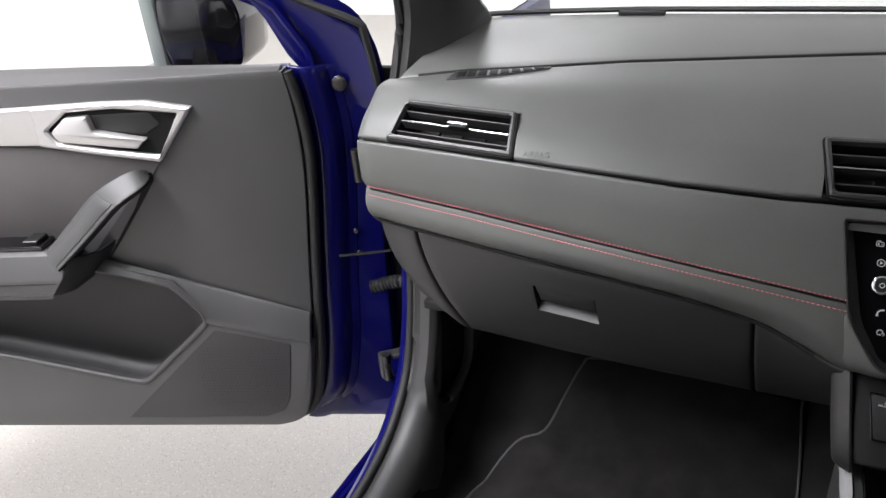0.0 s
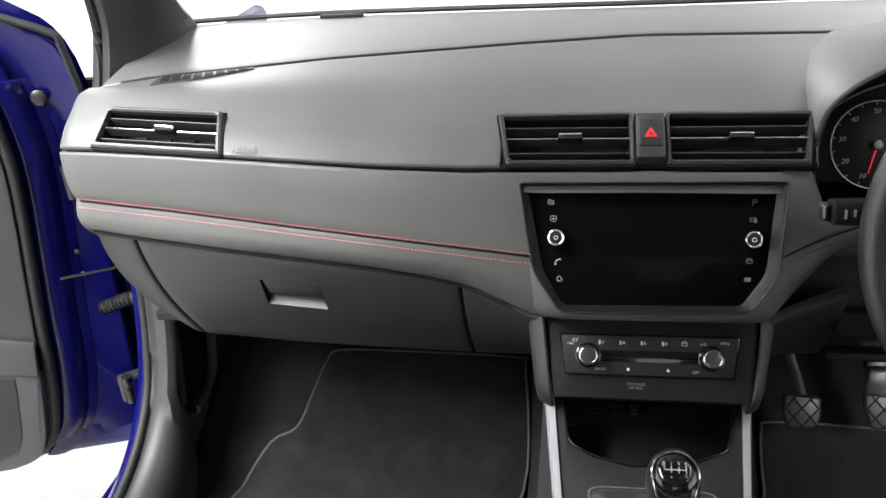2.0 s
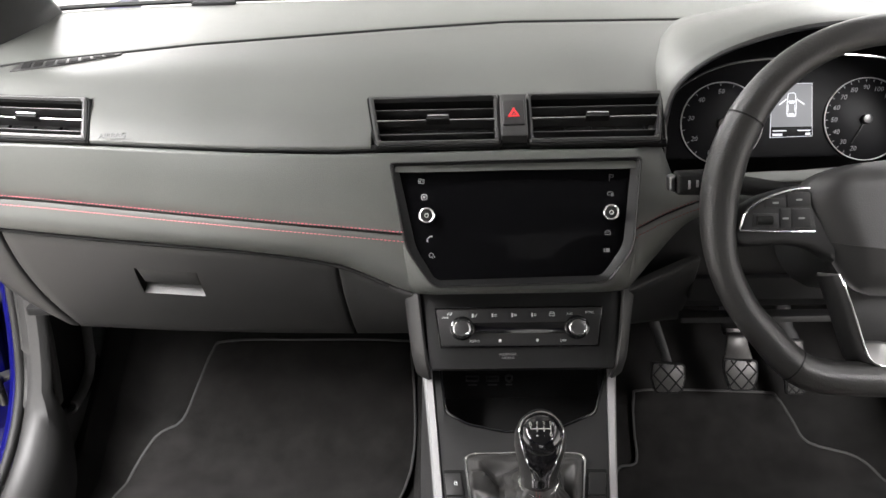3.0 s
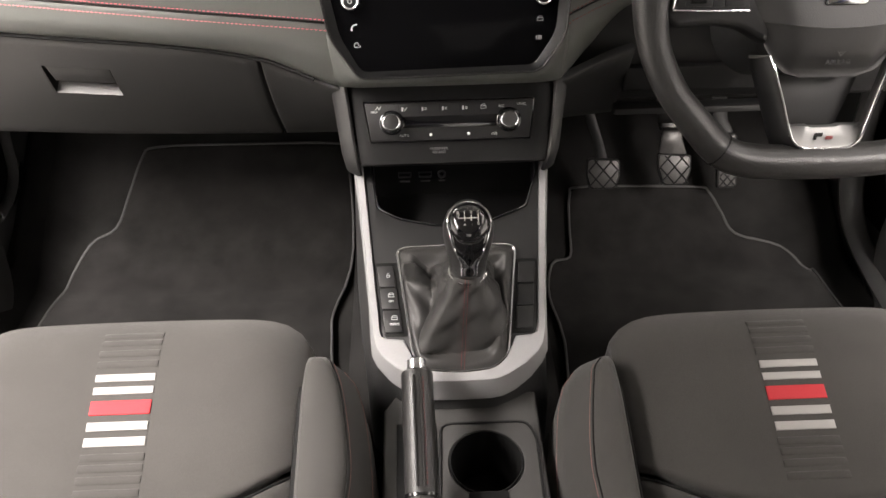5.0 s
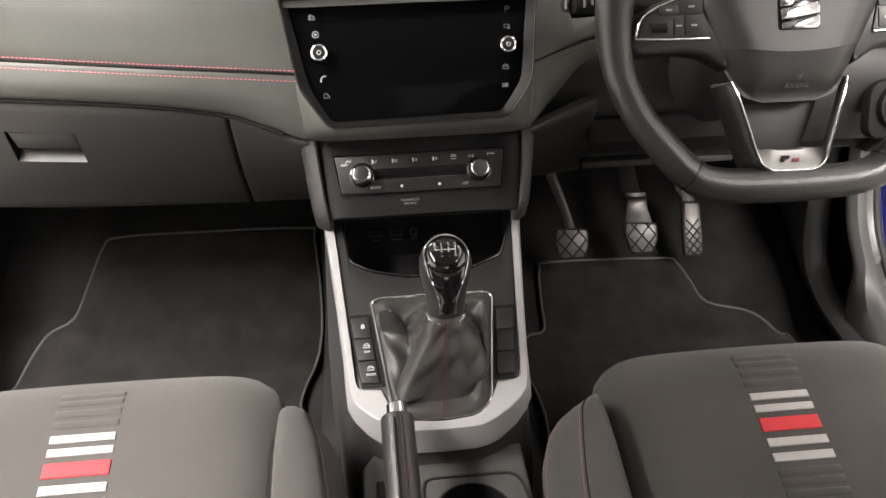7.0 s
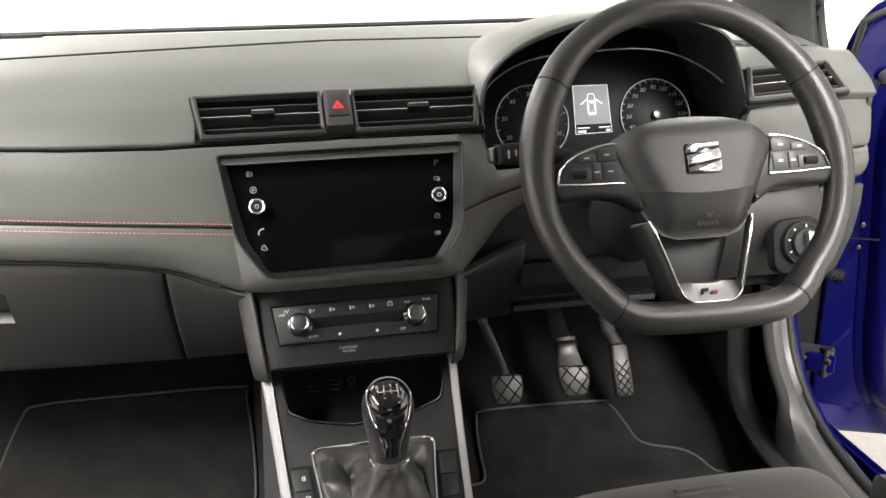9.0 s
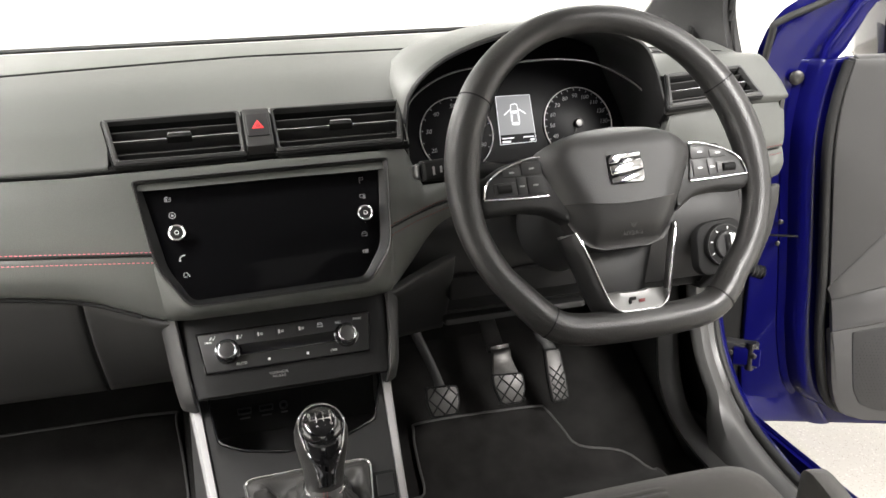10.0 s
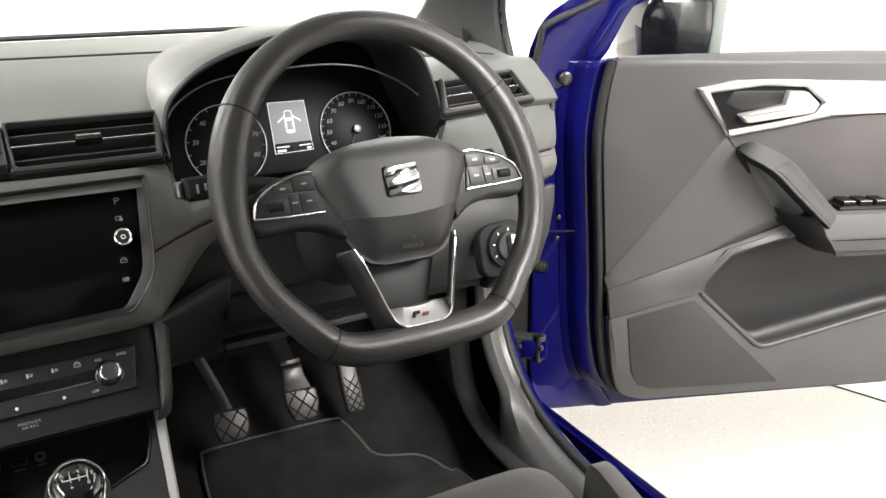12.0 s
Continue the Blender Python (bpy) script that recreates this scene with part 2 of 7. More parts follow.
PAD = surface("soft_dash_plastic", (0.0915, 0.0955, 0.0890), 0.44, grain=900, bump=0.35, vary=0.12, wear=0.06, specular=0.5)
# darker than PAD: shade on the steep lower dash faces is put into the colour
PANEL = surface("darkened_grained_plastic", (0.0245, 0.0243, 0.0241), 0.48, grain=800, bump=0.30, vary=0.10, wear=0.05)
# trim plastic darkened so that its colour carries shade in the cabin's dark zones
DARK = surface("shade_dark_trim_plastic", (0.011, 0.011, 0.0113), 0.50, grain=700, bump=0.25, vary=0.12, wear=0.06)
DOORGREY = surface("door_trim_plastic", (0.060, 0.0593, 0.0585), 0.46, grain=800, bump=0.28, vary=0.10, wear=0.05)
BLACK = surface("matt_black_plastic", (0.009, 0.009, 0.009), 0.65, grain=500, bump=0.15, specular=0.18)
STACK = surface("stack_plastic", (0.0075, 0.0075, 0.0077), 0.60, grain=700, bump=0.25, vary=0.12, wear=0.05, specular=0.22)
GLOSS = surface("gloss_black_plastic", (0.006, 0.006, 0.007), 0.12, coat=0.6, vary=0.05)
SCREEN = surface("screen_glass_black", (0.0042, 0.0042, 0.0048), 0.10, vary=0.02, specular=0.03)
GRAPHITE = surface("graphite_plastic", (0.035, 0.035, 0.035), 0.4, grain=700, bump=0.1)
BEZEL = surface("satin_bezel_plastic", (0.0115, 0.0115, 0.0118), 0.42, grain=700, bump=0.05, vary=0.08)
KNOB = surface("dark_knob_metal", (0.11, 0.11, 0.11), 0.34, 0.8, vary=0.05)
DIM_CHROME = surface("smoked_chrome", (0.40, 0.40, 0.41), 0.20, 1.0, vary=0.05, wear=0.04)
CHROME = surface("bright_chrome", (0.82, 0.82, 0.83), 0.14, 1.0, vary=0.03, wear=0.03)
SATIN = surface("satin_silver_trim", (0.54, 0.53, 0.52), 0.42, 0.6, grain=600, bump=0.05, vary=0.05, wear=0.05)
EDGING = surface("silver_painted_plastic", (0.355, 0.354, 0.356), 0.52, 0.30, grain=600, bump=0.06, vary=0.06, wear=0.06)
ALLOY = surface("brushed_pedal_alloy", (0.065, 0.0635, 0.062), 0.42, 0.7, grain=500, bump=0.15, vary=0.12)
LEATHER = surface("black_leather", (0.0235, 0.023, 0.0225), 0.35, grain=520, bump=0.55, vary=0.15, wear=0.08)
GAITER = surface("soft_gaiter_leather", (0.036, 0.0352, 0.0340), 0.46, grain=500, bump=0.35, vary=0.15, wear=0.06, specular=0.4)
# lighter, glossier copy of the sill plastic: light on the right side is painted in
LIT_SMOOTH = surface("lit_smooth_sill_plastic", (0.050, 0.0495, 0.049), 0.34, grain=700, bump=0.12, vary=0.10, wear=0.06, specular=0.6)
KICK = surface("kick_panel_plastic", (0.034, 0.034, 0.0342), 0.46, grain=900, bump=0.35, vary=0.15, wear=0.05)
CARPET = surface("black_carpet", (0.0125, 0.0120, 0.0116), 0.95, grain=1400, bump=0.9, vary=0.5, patch=14, specular=0.06, sheen=0.05)
MAT = surface("felt_floor_mat", (0.0130, 0.0123, 0.0119), 0.95, grain=1200, bump=0.9, vary=0.35, patch=26, specular=0.06, sheen=0.06)
PIPING = surface("grey_mat_piping", (0.040, 0.040, 0.039), 0.6, grain=900, bump=0.4)
FABRIC = surface("woven_seat_fabric", (0.054, 0.0515, 0.048), 0.85, grain=1500, bump=0.7, vary=0.22, specular=0.2, sheen=0.25, stretch=(1, 0.35, 1))
BOLSTER = surface("dark_bolster_fabric", (0.056, 0.0540, 0.0510), 0.8, grain=1500, bump=0.6, vary=0.18, specular=0.2, sheen=0.2)
WHITE_BAND = surface("white_woven_band", (0.385, 0.376, 0.363), 0.8, grain=1300, bump=0.5, vary=0.06)
RED_BAND = surface("red_woven_band", (0.55, 0.035, 0.045), 0.8, grain=1300, bump=0.5, vary=0.08)
DARK_THREAD = surface("dark_red_thread", (0.17, 0.028, 0.03), 0.7, grain=900, bump=0.3)
GRIP_THREAD = surface("worn_red_thread", (0.11, 0.032, 0.030), 0.75, grain=900, bump=0.3)
RED_THREAD = surface("red_thread", (0.70, 0.16, 0.19), 0.7, grain=900, bump=0.3)
BLUE = surface("deep_blue_paint", (0.0028, 0.0028, 0.072), 0.30, 0.0, grain=900, vary=0.10, coat=0.45, specular=0.12)
RUBBER = surface("black_rubber", (0.008, 0.008, 0.008), 0.65, grain=400, bump=0.15)
STEEL = surface("dull_steel", (0.075, 0.073, 0.071), 0.40, 0.9, grain=200, bump=0.1, vary=0.2)
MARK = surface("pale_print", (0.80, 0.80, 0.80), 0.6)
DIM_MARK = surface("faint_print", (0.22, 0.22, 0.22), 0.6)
EMBOSS = surface("raised_print", (0.055, 0.055, 0.055), 0.55)
LCD_DARK = surface("display_black", (0.004, 0.004, 0.005), 0.45, specular=0.15)
LCD_LIT = glowing("display_lit", (0.55, 0.56, 0.58), 0.26)
LCD_WHITE = glowing("display_white", (0.95, 0.96, 1.0), 0.75)
DIAL_WHITE = surface("dial_print", (0.30, 0.30, 0.31), 0.6)
SPOKE = surface("grey_spoke_trim", (0.19, 0.189, 0.186), 0.42, 0.45, grain=600, bump=0.05, vary=0.05)
RED_GLOW = glowing("red_lit_mark", (0.9, 0.03, 0.04), 0.55)
GLASS = clear_glass("clear_glass", (0.985, 0.995, 0.99))
MIRROR = surface("mirror_glass", (0.75, 0.78, 0.77), 0.02, 1.0, vary=0.0)
WALL = surface("white_wall_paint", (0.86, 0.86, 0.85), 0.7, grain=120, bump=0.1, vary=0.03)
# grey for the unseen rear wall and ceiling, chosen to cut bounced light
CEIL = surface("unseen_bounce_cut_grey", (0.30, 0.30, 0.295), 0.8, grain=120, bump=0.1, vary=0.04)
LINING = surface("grey_roof_lining", (0.36, 0.355, 0.345), 0.9, grain=900, bump=0.4, vary=0.06)
FLOOR = speckled_floor("speckled_resin_floor")


# ---- showroom ----
X0, X1, Y0, Y1 = -4.6, 4.6, -4.5, 5.0


def structure(name, geo, material, label, category):
    return tagged(part(name, geo, material), label, category, kind="structure")


structure("floor", block(X0, X1, Y0, Y1, -0.12, 0.0, 0.002), FLOOR, "pale beige speckled resin showroom floor", "floor")
structure("wall_north", block(X0, X1, Y1, Y1 + 0.15, 0, CEILING), WALL, "plain bright white painted showroom wall", "wall")
# unseen wall behind the car, greyed to lessen fill in the cabin
structure("wall_south", block(X0, X1, Y0 - 0.15, Y0, 0, CEILING), CEIL, "plain unseen showroom wall, grey to cut bounced light", "wall")
structure("wall_west", block(X0 - 0.15, X0, Y0, Y1, 0, CEILING), WALL, "plain bright white painted showroom wall", "wall")
structure("wall_east", block(X1, X1 + 0.15, Y0, Y1, 0, CEILING), WALL, "plain bright white painted showroom wall", "wall")
# unseen ceiling, greyed likewise
structure("ceiling", block(X0, X1, Y0, Y1, CEILING, CEILING + 0.15), CEIL, "plain unseen showroom ceiling, grey to cut bounced light", "ceiling")
structure("floor_joint", block(-0.1, 3.0, -0.003, 0.003, 0.0005, 0.003, 0.001).moved(pose(2.008, 0.358, 0, 0, 0, -69)), BLACK, "thin dark joint line in the pale floor", "floor joint")

# ---- car shell ----
shell = thing("car_body", "dark blue hatchback body shell seen from inside", "car body", kind="structure")


def floor_height(y):
    return 0.348 + max(y - 0.15, 0) * math.tan(radians(30))


ys = [-1.2, -0.6, -0.2, 0.0, 0.12, 0.15, 0.18, 0.25, 0.33, 0.43, 0.47]
for s in (-1, 1):
    rows = []
    for y in ys:
        z = floor_height(y) if y < 0.45 else 0.62
        edge = 0.0 if s < 0 else 0.03
        row = [(s * 0.10, y, z + 0.09), (s * 0.125, y, z + 0.05), (s * 0.15, y, z), (s * 0.4, y, z), (s * (0.62 - edge), y, z), (s * (0.655 - edge), y, z + 0.02), (s * (0.668 - edge), y, z + (0.08 if s < 0 else 0.035))]
        rows.append(row)
    part("carpet", sheet(rows, 0.02, (0, -0.3, 1), 0.004), CARPET, shell, "black tufted footwell carpet")
part("bulkhead", block(-0.70, 0.70, 0.46, 0.49, 0.35, 1.0), CARPET, shell)
part("underbody", block(-0.72, 0.72, -2.0, 1.3, 0.20, 0.32, 0.02), BLACK, shell)

# side of the footwell, sill and door aperture, alike on both sides
SILL = [(0.24, 1.00), (0.235, 0.90), (0.225, 0.80), (0.205, 0.70), (0.185, 0.62), (0.15, 0.545), (0.085, 0.487), (0.0, 0.455), (-0.12, 0.44), (-0.4, 0.435), (-0.9, 0.435)]
line = smooth_line([(0, y, z) for y, z in SILL], 5)


def aperture(x, inward, forward=0.0):
    """The aperture's curve on the plane x, shifted down and forward by a distance from its own line."""
    out = []
    for i, p in enumerate(line):
        t = (line[min(i + 1, len(line) - 1)] - line[max(i - 1, 0)]).normalized()
        out.append(Vector((x, p.y - t.z * inward * 1.0 + forward, p.z + t.y * inward)))
    return out


def ribbon(left, right, fx, bulge):
    """A strip between two lines (y, z) on one side, bulging towards the cabin."""
    rows = []
    for (ya, za), (yb, zb) in zip(left, right):
        rows.append([Vector((fx(0.004), ya, za)), Vector((fx(-bulge * 0.6), ya + (yb - ya) * 0.2, za + (zb - za) * 0.2)), Vector((fx(-bulge), ya + (yb - ya) * 0.5, za + (zb - za) * 0.5)), Vector((fx(-bulge * 0.6), ya + (yb - ya) * 0.8, za + (zb - za) * 0.8)), Vector((fx(0.004), yb, zb))])
    return [list(r) for r in zip(*[smooth_line(c, 4) for c in zip(*rows)])]


for s in (-1, 1):
    def X(v, s=s):
        return s * (v if s < 0 else v - 0.033)

    # painted flange with its lower step, then a rubber seal and the grey trim inside
    rows = [aperture(X(0.774), 0.060), aperture(X(0.768), 0.045), aperture(X(0.762), 0.026), aperture(X(0.756), 0.008), aperture(X(0.746), 0.0), aperture(X(0.738), 0.002)]
    part("door_frame", sheet(rows, 0.01, (s * 0.6, -0.6, 0.6), 0.002), BLUE, shell, "glossy dark blue painted door aperture")
    part("sill_outer", block(s * 0.80 - 0.012, s * 0.80 + 0.012, -1.6, 0.22, 0.22, 0.40, 0.01), BLUE, shell)
    part("front_wing", block(s * 0.86 - 0.02, s * 0.86 + 0.02, 0.30, 1.2, 0.30, 0.93, 0.02), BLUE, shell)
    part("hinge_pillar", sheet([[(s * 0.80, 0.30, z), (s * 0.775, 0.29, z), (X(0.757), 0.262, z)] for z in (0.40, 0.6, 0.8, 0.96)], 0.012, (s, -1, 0), 0.002), BLUE, shell)
    # added black plate: blocks light and stands in for shade in the hinge gap
    part("gap_shade_plate", block(-0.07, 0.07, 0.300, 0.315, 0.36, 1.0, 0.003).moved(Matrix.Translation((s * 0.835, 0, 0))), BLACK, shell)
    part("door_seal", tube(aperture(X(0.733), -0.003), 0.0075, 10), RUBBER, shell, "black rubber door seal")
    if s < 0:
        rows = [aperture(X(x), d) for x, d in ((0.727, 0), (0.717, -0.010), (0.706, -0.016), (0.693, -0.019), (0.685, -0.014), (0.681, -0.006))]
    else:
        rows = [aperture(X(x), d) for x, d in ((0.727, 0), (0.717, -0.012), (0.706, -0.020), (0.693, -0.024), (0.685, -0.020), (0.680, -0.012))]
    low = [aperture(X(x), d) for x, d in ((0.727, 0), (0.714, -0.007), (0.694, -0.004), (0.674, 0.014), (0.666, 0.045), (0.660, 0.085))]
    rows = [[p.lerp(q, float(np.interp(c.z, [0.445, 0.50] if s > 0 else [0.475, 0.545], [1, 0]))) for p, q, c in zip(a, b, line)] for a, b in zip(rows, low)]
    # right-hand trim takes the lighter copy in place of light falling there
    part("sill_trim", sheet(rows, 0.006, (-s * 0.8, -0.4, 0.6), 0.002), PANEL if s < 0 else LIT_SMOOTH, shell, "grey grained plastic sill and kick trim")
    # kick panel with a slot-shaped niche beside the trim
    slot = [(0.150, 0.70), (0.143, 0.525), (0.160, 0.500), (0.199, 0.482), (0.253, 0.476), (0.285, 0.505), (0.296, 0.56), (0.305, 0.70)] if s < 0 else [(0.10, 0.70), (0.095, 0.53), (0.07, 0.475), (0.09, 0.45), (0.15, 0.448), (0.20, 0.50), (0.215, 0.57), (0.225, 0.70)]

    def in_slot(p, slot=slot, s=s):
        hit = False
        for (ya, za), (yb, zb) in zip(slot, slot[1:] + slot[:1]):
            if (za > p.z) != (zb > p.z) and p.y < ya + (yb - ya) * (p.z - za) / (zb - za):
                hit = not hit
        return hit or (p.y < (0.165 if s < 0 else 0.12) and p.z > 0.5)

    kick = [[(X(0.682 - 0.010 * (z - 0.36) / 0.42 + 0.012 * max(0, 0.2 - y) / 0.1), y, z) for z in np.linspace(0.335, 0.80, 40)] for y in np.linspace(0.10, 0.47, 34)]
    part("kick_panel", sheet(kick, 0.006, (-s, 0, 0), 0.002, in_slot), KICK, shell, "dark grained kick panel beside the footwell")
    if s < 0:
        far, near = [(0.292, 0.68), (0.287, 0.60), (0.277, 0.56), (0.262, 0.515), (0.222, 0.490), (0.165, 0.487)], [(0.272, 0.68), (0.266, 0.60), (0.258, 0.56), (0.245, 0.525), (0.215, 0.508), (0.178, 0.505)]
        part("niche_strip", sheet([[Vector((X(0.684), 0.190 + d, 0.66)), Vector((X(0.684), 0.187 + d, 0.62)), Vector((X(0.684), 0.175 + d, 0.56)), Vector((X(0.684), 0.163 + d, 0.513))] for d in (-0.007, 0.0, 0.007)], 0.006, (-s, -0.4, 0), 0.002), DOORGREY, shell)
    else:
        far, near = [(0.262, 0.70), (0.252, 0.62), (0.244, 0.535), (0.228, 0.465), (0.168, 0.415), (0.06, 0.395), (-0.15, 0.39)], [(0.206, 0.70), (0.200, 0.62), (0.191, 0.555), (0.167, 0.486), (0.116, 0.450), (0.03, 0.440), (-0.15, 0.435)]
    # right rim is lightened by colour too, for the light it catches
    part("niche_rim", sheet(ribbon(far, near, lambda d, X=X: X(0.676 + d), 0.009 if s < 0 else 0.018), 0.005, (-s, -0.3, 0.2), 0.002), PANEL if s < 0 else LIT_SMOOTH, shell, "rounded grey plastic rim of a side niche")
    side = [(p.y + 0.004, p.z - 0.006) for p in line if p.y > -0.5] + [(-0.5, 0.34), (0.36, 0.34), (0.36, 1.0)]
    part("inner_side", prism(side, 0, 0.004, 0.001).moved(axes((X(0.716), 0, 0), (0, 1, 0), (0, 0, 1))), BLACK, shell)
    # windscreen pillar trim: wide at the foot, leaning back to the roof
    outer = smooth_line([(s * 0.705, 0.190, 0.985), (s * 0.700, 0.216, 1.050), (s * 0.690, 0.214, 1.105), (s * 0.672, 0.165, 1.19), (s * 0.635, 0.03, 1.33), (s * 0.60, -0.11, 1.45)], 3)
    inside = smooth_line([(s * 0.652, 0.405, 1.040), (s * 0.650, 0.375, 1.068), (s * 0.642, 0.328, 1.098), (s * 0.622, 0.215, 1.19), (s * 0.590, 0.05, 1.33), (s * 0.555, -0.09, 1.45)], 3)
    rows = []
    for out, inn in zip(outer, inside):
        a = out.lerp(inn, 0.33) + Vector((-s * 0.012, -0.012, 0.0))
        b = out.lerp(inn, 0.68) + Vector((-s * 0.013, -0.014, 0.0))
        rows.append([out + Vector((s * 0.018, 0.012, 0)), out, a, b, inn, inn + Vector((s * 0.008, 0.02, 0))])
    part("pillar_trim", sheet(rows, 0.010, (-s, -0.8, 0.0), 0.003), PANEL, shell, "dark grey grained windscreen pillar trim")
    part("pillar_seal", tube([r[0] + Vector((s * 0.006, 0.004, 0)) for r in rows], 0.008, 8), RUBBER, shell)
    slots = Geo()
    for k in range(9 if s > 0 else 0):
        p = rows[2][2].lerp(rows[4][2], 0.1 + 0.07 * k)
        slots.add(block(-0.009, 0.009, -0.0008, 0.0008, -0.004, 0.0002, 0.0002), axes(p + Vector((-s * 0.006, -0.006, 0)), (s * 0.25, 0.95, 0.1), (-0.1 * s, -0.5, 0.5)))
    if s > 0:
        part("speaker_slot", slots, BLACK, shell, "row of fine dark slots in the pillar trim")
    # plain unseen sides behind the front seats, closed over the windows to block light
    part("rear_light_block", block(s * 0.70 - 0.02, s * 0.70 + 0.02, -2.0, -0.86, 0.3, 1.46, 0.01), DARK, shell)
    part("inner_sill", block(s * 0.672, s * 0.69, -1.2, 0.20, 0.33, 0.42, 0.002) if s > 0 else block(-0.69, -0.672, -1.2, 0.20, 0.33, 0.42, 0.002), DARK, shell)
    part("roof_rail", tube([(s * 0.60, -0.10, 1.45), (s * 0.61, -0.5, 1.50), (s * 0.61, -1.9, 1.48)], 0.03, 8), LINING, shell)
roof = [[(x, y, 1.50 - 0.10 * (x / 0.6) ** 2 * 0.4 - (0.06 if y > -0.2 else 0)) for x in (-0.62, -0.3, 0, 0.3, 0.62)] for y in (-0.14, -0.4, -1.0, -1.6, -2.0)]
part("roof_lining", sheet(roof, 0.03, (0, 0, -1), 0.005), LINING, shell, "light grey woven roof lining")
part("tail_panel", block(-0.7, 0.7, -2.05, -2.0, 0.3, 0.99, 0.01), DARK, shell)

# painted outer skin: roof, bonnet, rear and lower sides
skin = [[(x, y, 1.525 - 0.06 * (x / 0.62) ** 2 - (0.05 if y > -0.2 else 0.012 * (y < -1.5))) for x in np.linspace(-0.64, 0.64, 9)] for y in (-0.13, -0.22, -0.5, -1.0, -1.6, -2.04)]
part("roof_skin", sheet(skin, 0.012, (0, 0, 1), 0.006), BLUE, shell)
hood = [[(x, y, z - 0.05 * (x / 0.8) ** 2) for x in np.linspace(-0.84, 0.84, 9)] for y, z in ((0.50, 0.985), (0.8, 0.955), (1.1, 0.90), (1.25, 0.84), (1.32, 0.74), (1.34, 0.5), (1.33, 0.3))]
part("bonnet", sheet(hood, 0.02, (0, 0.3, 1), 0.008), BLUE, shell)
tail = [[(x, y, z) for x in np.linspace(-0.74, 0.74, 7)] for y, z in ((-2.27, 1.02), (-2.30, 0.95), (-2.32, 0.6), (-2.28, 0.3))]
part("tailgate", sheet(tail, 0.015, (0, -1, 0.2), 0.008), BLUE, shell)
for s in (-1, 1):
    quarter = [[(s * xx, y, z) for y in (-0.90, -1.2, -1.6, -2.0, -2.28)] for xx, z in ((0.66, 1.48), (0.72, 1.2), (0.77, 0.95), (0.80, 0.7), (0.79, 0.35))]
    part("rear_pillar", tube([(s * 0.60, -1.95, 1.47), (s * 0.68, -2.12, 1.20), (s * 0.73, -2.22, 0.96)], 0.05, 8), BLUE, shell)
    part("rear_quarter", sheet(quarter, 0.015, (s, 0, 0.2), 0.006), BLUE, shell)

WS_Y = curve_at([0, 0.2, 0.44, 0.6, 0.656, 0.70], [0.436, 0.438, 0.436, 0.418, 0.404, 0.385])
base = [Vector((x, WS_Y(abs(x)) + 0.012, 1.054)) for x in np.linspace(-0.69, 0.69, 41)]
pane = [[p + Vector((-p.x * 0.14 * t, -0.54 * t, 0.43 * t)) for p in base] for t in (0, 0.33, 0.66, 1)]
glass = part("windscreen", sheet(pane, 0.005, (0, 0.6, 0.8), 0.001), GLASS, shell, "clear laminated windscreen")
glass.visible_shadow = False
part("windscreen_seal", tube([p + Vector((0, 0.0, 0.001)) for p in base], 0.004, 6), RUBBER, shell)
part("glass_print_band", sheet([[p + Vector((0, 0.006, -0.002)) for p in base], [p + Vector((0, -0.001, 0.002)) for p in base]], 0.002, (0, -1, 0.5), 0.0005), BLACK, shell, "black printed band at the foot of the windscreen")
part("number_window", block(-0.465, -0.40, 0.418, 0.432, 1.052, 1.057, 0.001), BLACK, shell, "small black plate at the foot of the windscreen")


# ---- dashboard ----
dash = thing("dashboard", "dark grey soft-touch dashboard with red stitched seam below the windscreen", "dashboard")

def soft_curve(xs, ys):
    """Like curve_at, but rounded between the given points."""
    p = smooth_line([(x, y, 0) for x, y in zip(xs, ys)], 8)
    return curve_at([q.x for q in p], [q.y for q in p])


SEAM_Y = curve_at([-0.69, -0.615, -0.50, -0.43, -0.15, 0, 0.28, 0.5, 0.62, 0.69], [0.158, 0.172, 0.188, 0.200, 0.254, 0.276, 0.272, 0.215, 0.175, 0.158])
SEAM_Z = curve_at([0, 0.4, 0.6, 0.69], [1.050, 1.047, 1.038, 1.030])
TOP_Y = curve_at([0, 0.17, 0.3, 0.5, 0.65, 0.70], [0.080, 0.082, 0.086, 0.088, 0.092, 0.10])
TOP_Z = curve_at([0, 0.17, 0.3, 0.5, 0.65, 0.70], [1.009, 1.008, 1.011, 1.016, 1.020, 1.016])
GRV_Y = curve_at([0, 0.16, 0.3, 0.48, 0.65, 0.70], [0.028, 0.027, 0.029, 0.033, 0.049, 0.058])
GRV_Z = curve_at([0, 0.16, 0.2, 0.3, 0.39, 0.48, 0.56, 0.65, 0.70], [0.970, 0.969, 0.968, 0.971, 0.976, 0.981, 0.983, 0.984, 0.982])
ST_Y = curve_at([0.11, 0.14, 0.267, 0.403, 0.545, 0.695, 0.70], [-0.017, -0.014, 0.003, 0.020, 0.038, 0.057, 0.060])
ST_Z = curve_at([0.11, 0.14, 0.267, 0.403, 0.545, 0.695, 0.70], [0.882, 0.884, 0.890, 0.898, 0.907, 0.914, 0.914])
LIP_Y = soft_curve([0.113, 0.118, 0.13, 0.141, 0.167, 0.215, 0.314, 0.48, 0.625, 0.70], [-0.020, -0.019, -0.015, -0.012, -0.004, 0.007, 0.016, 0.034, 0.050, 0.062])
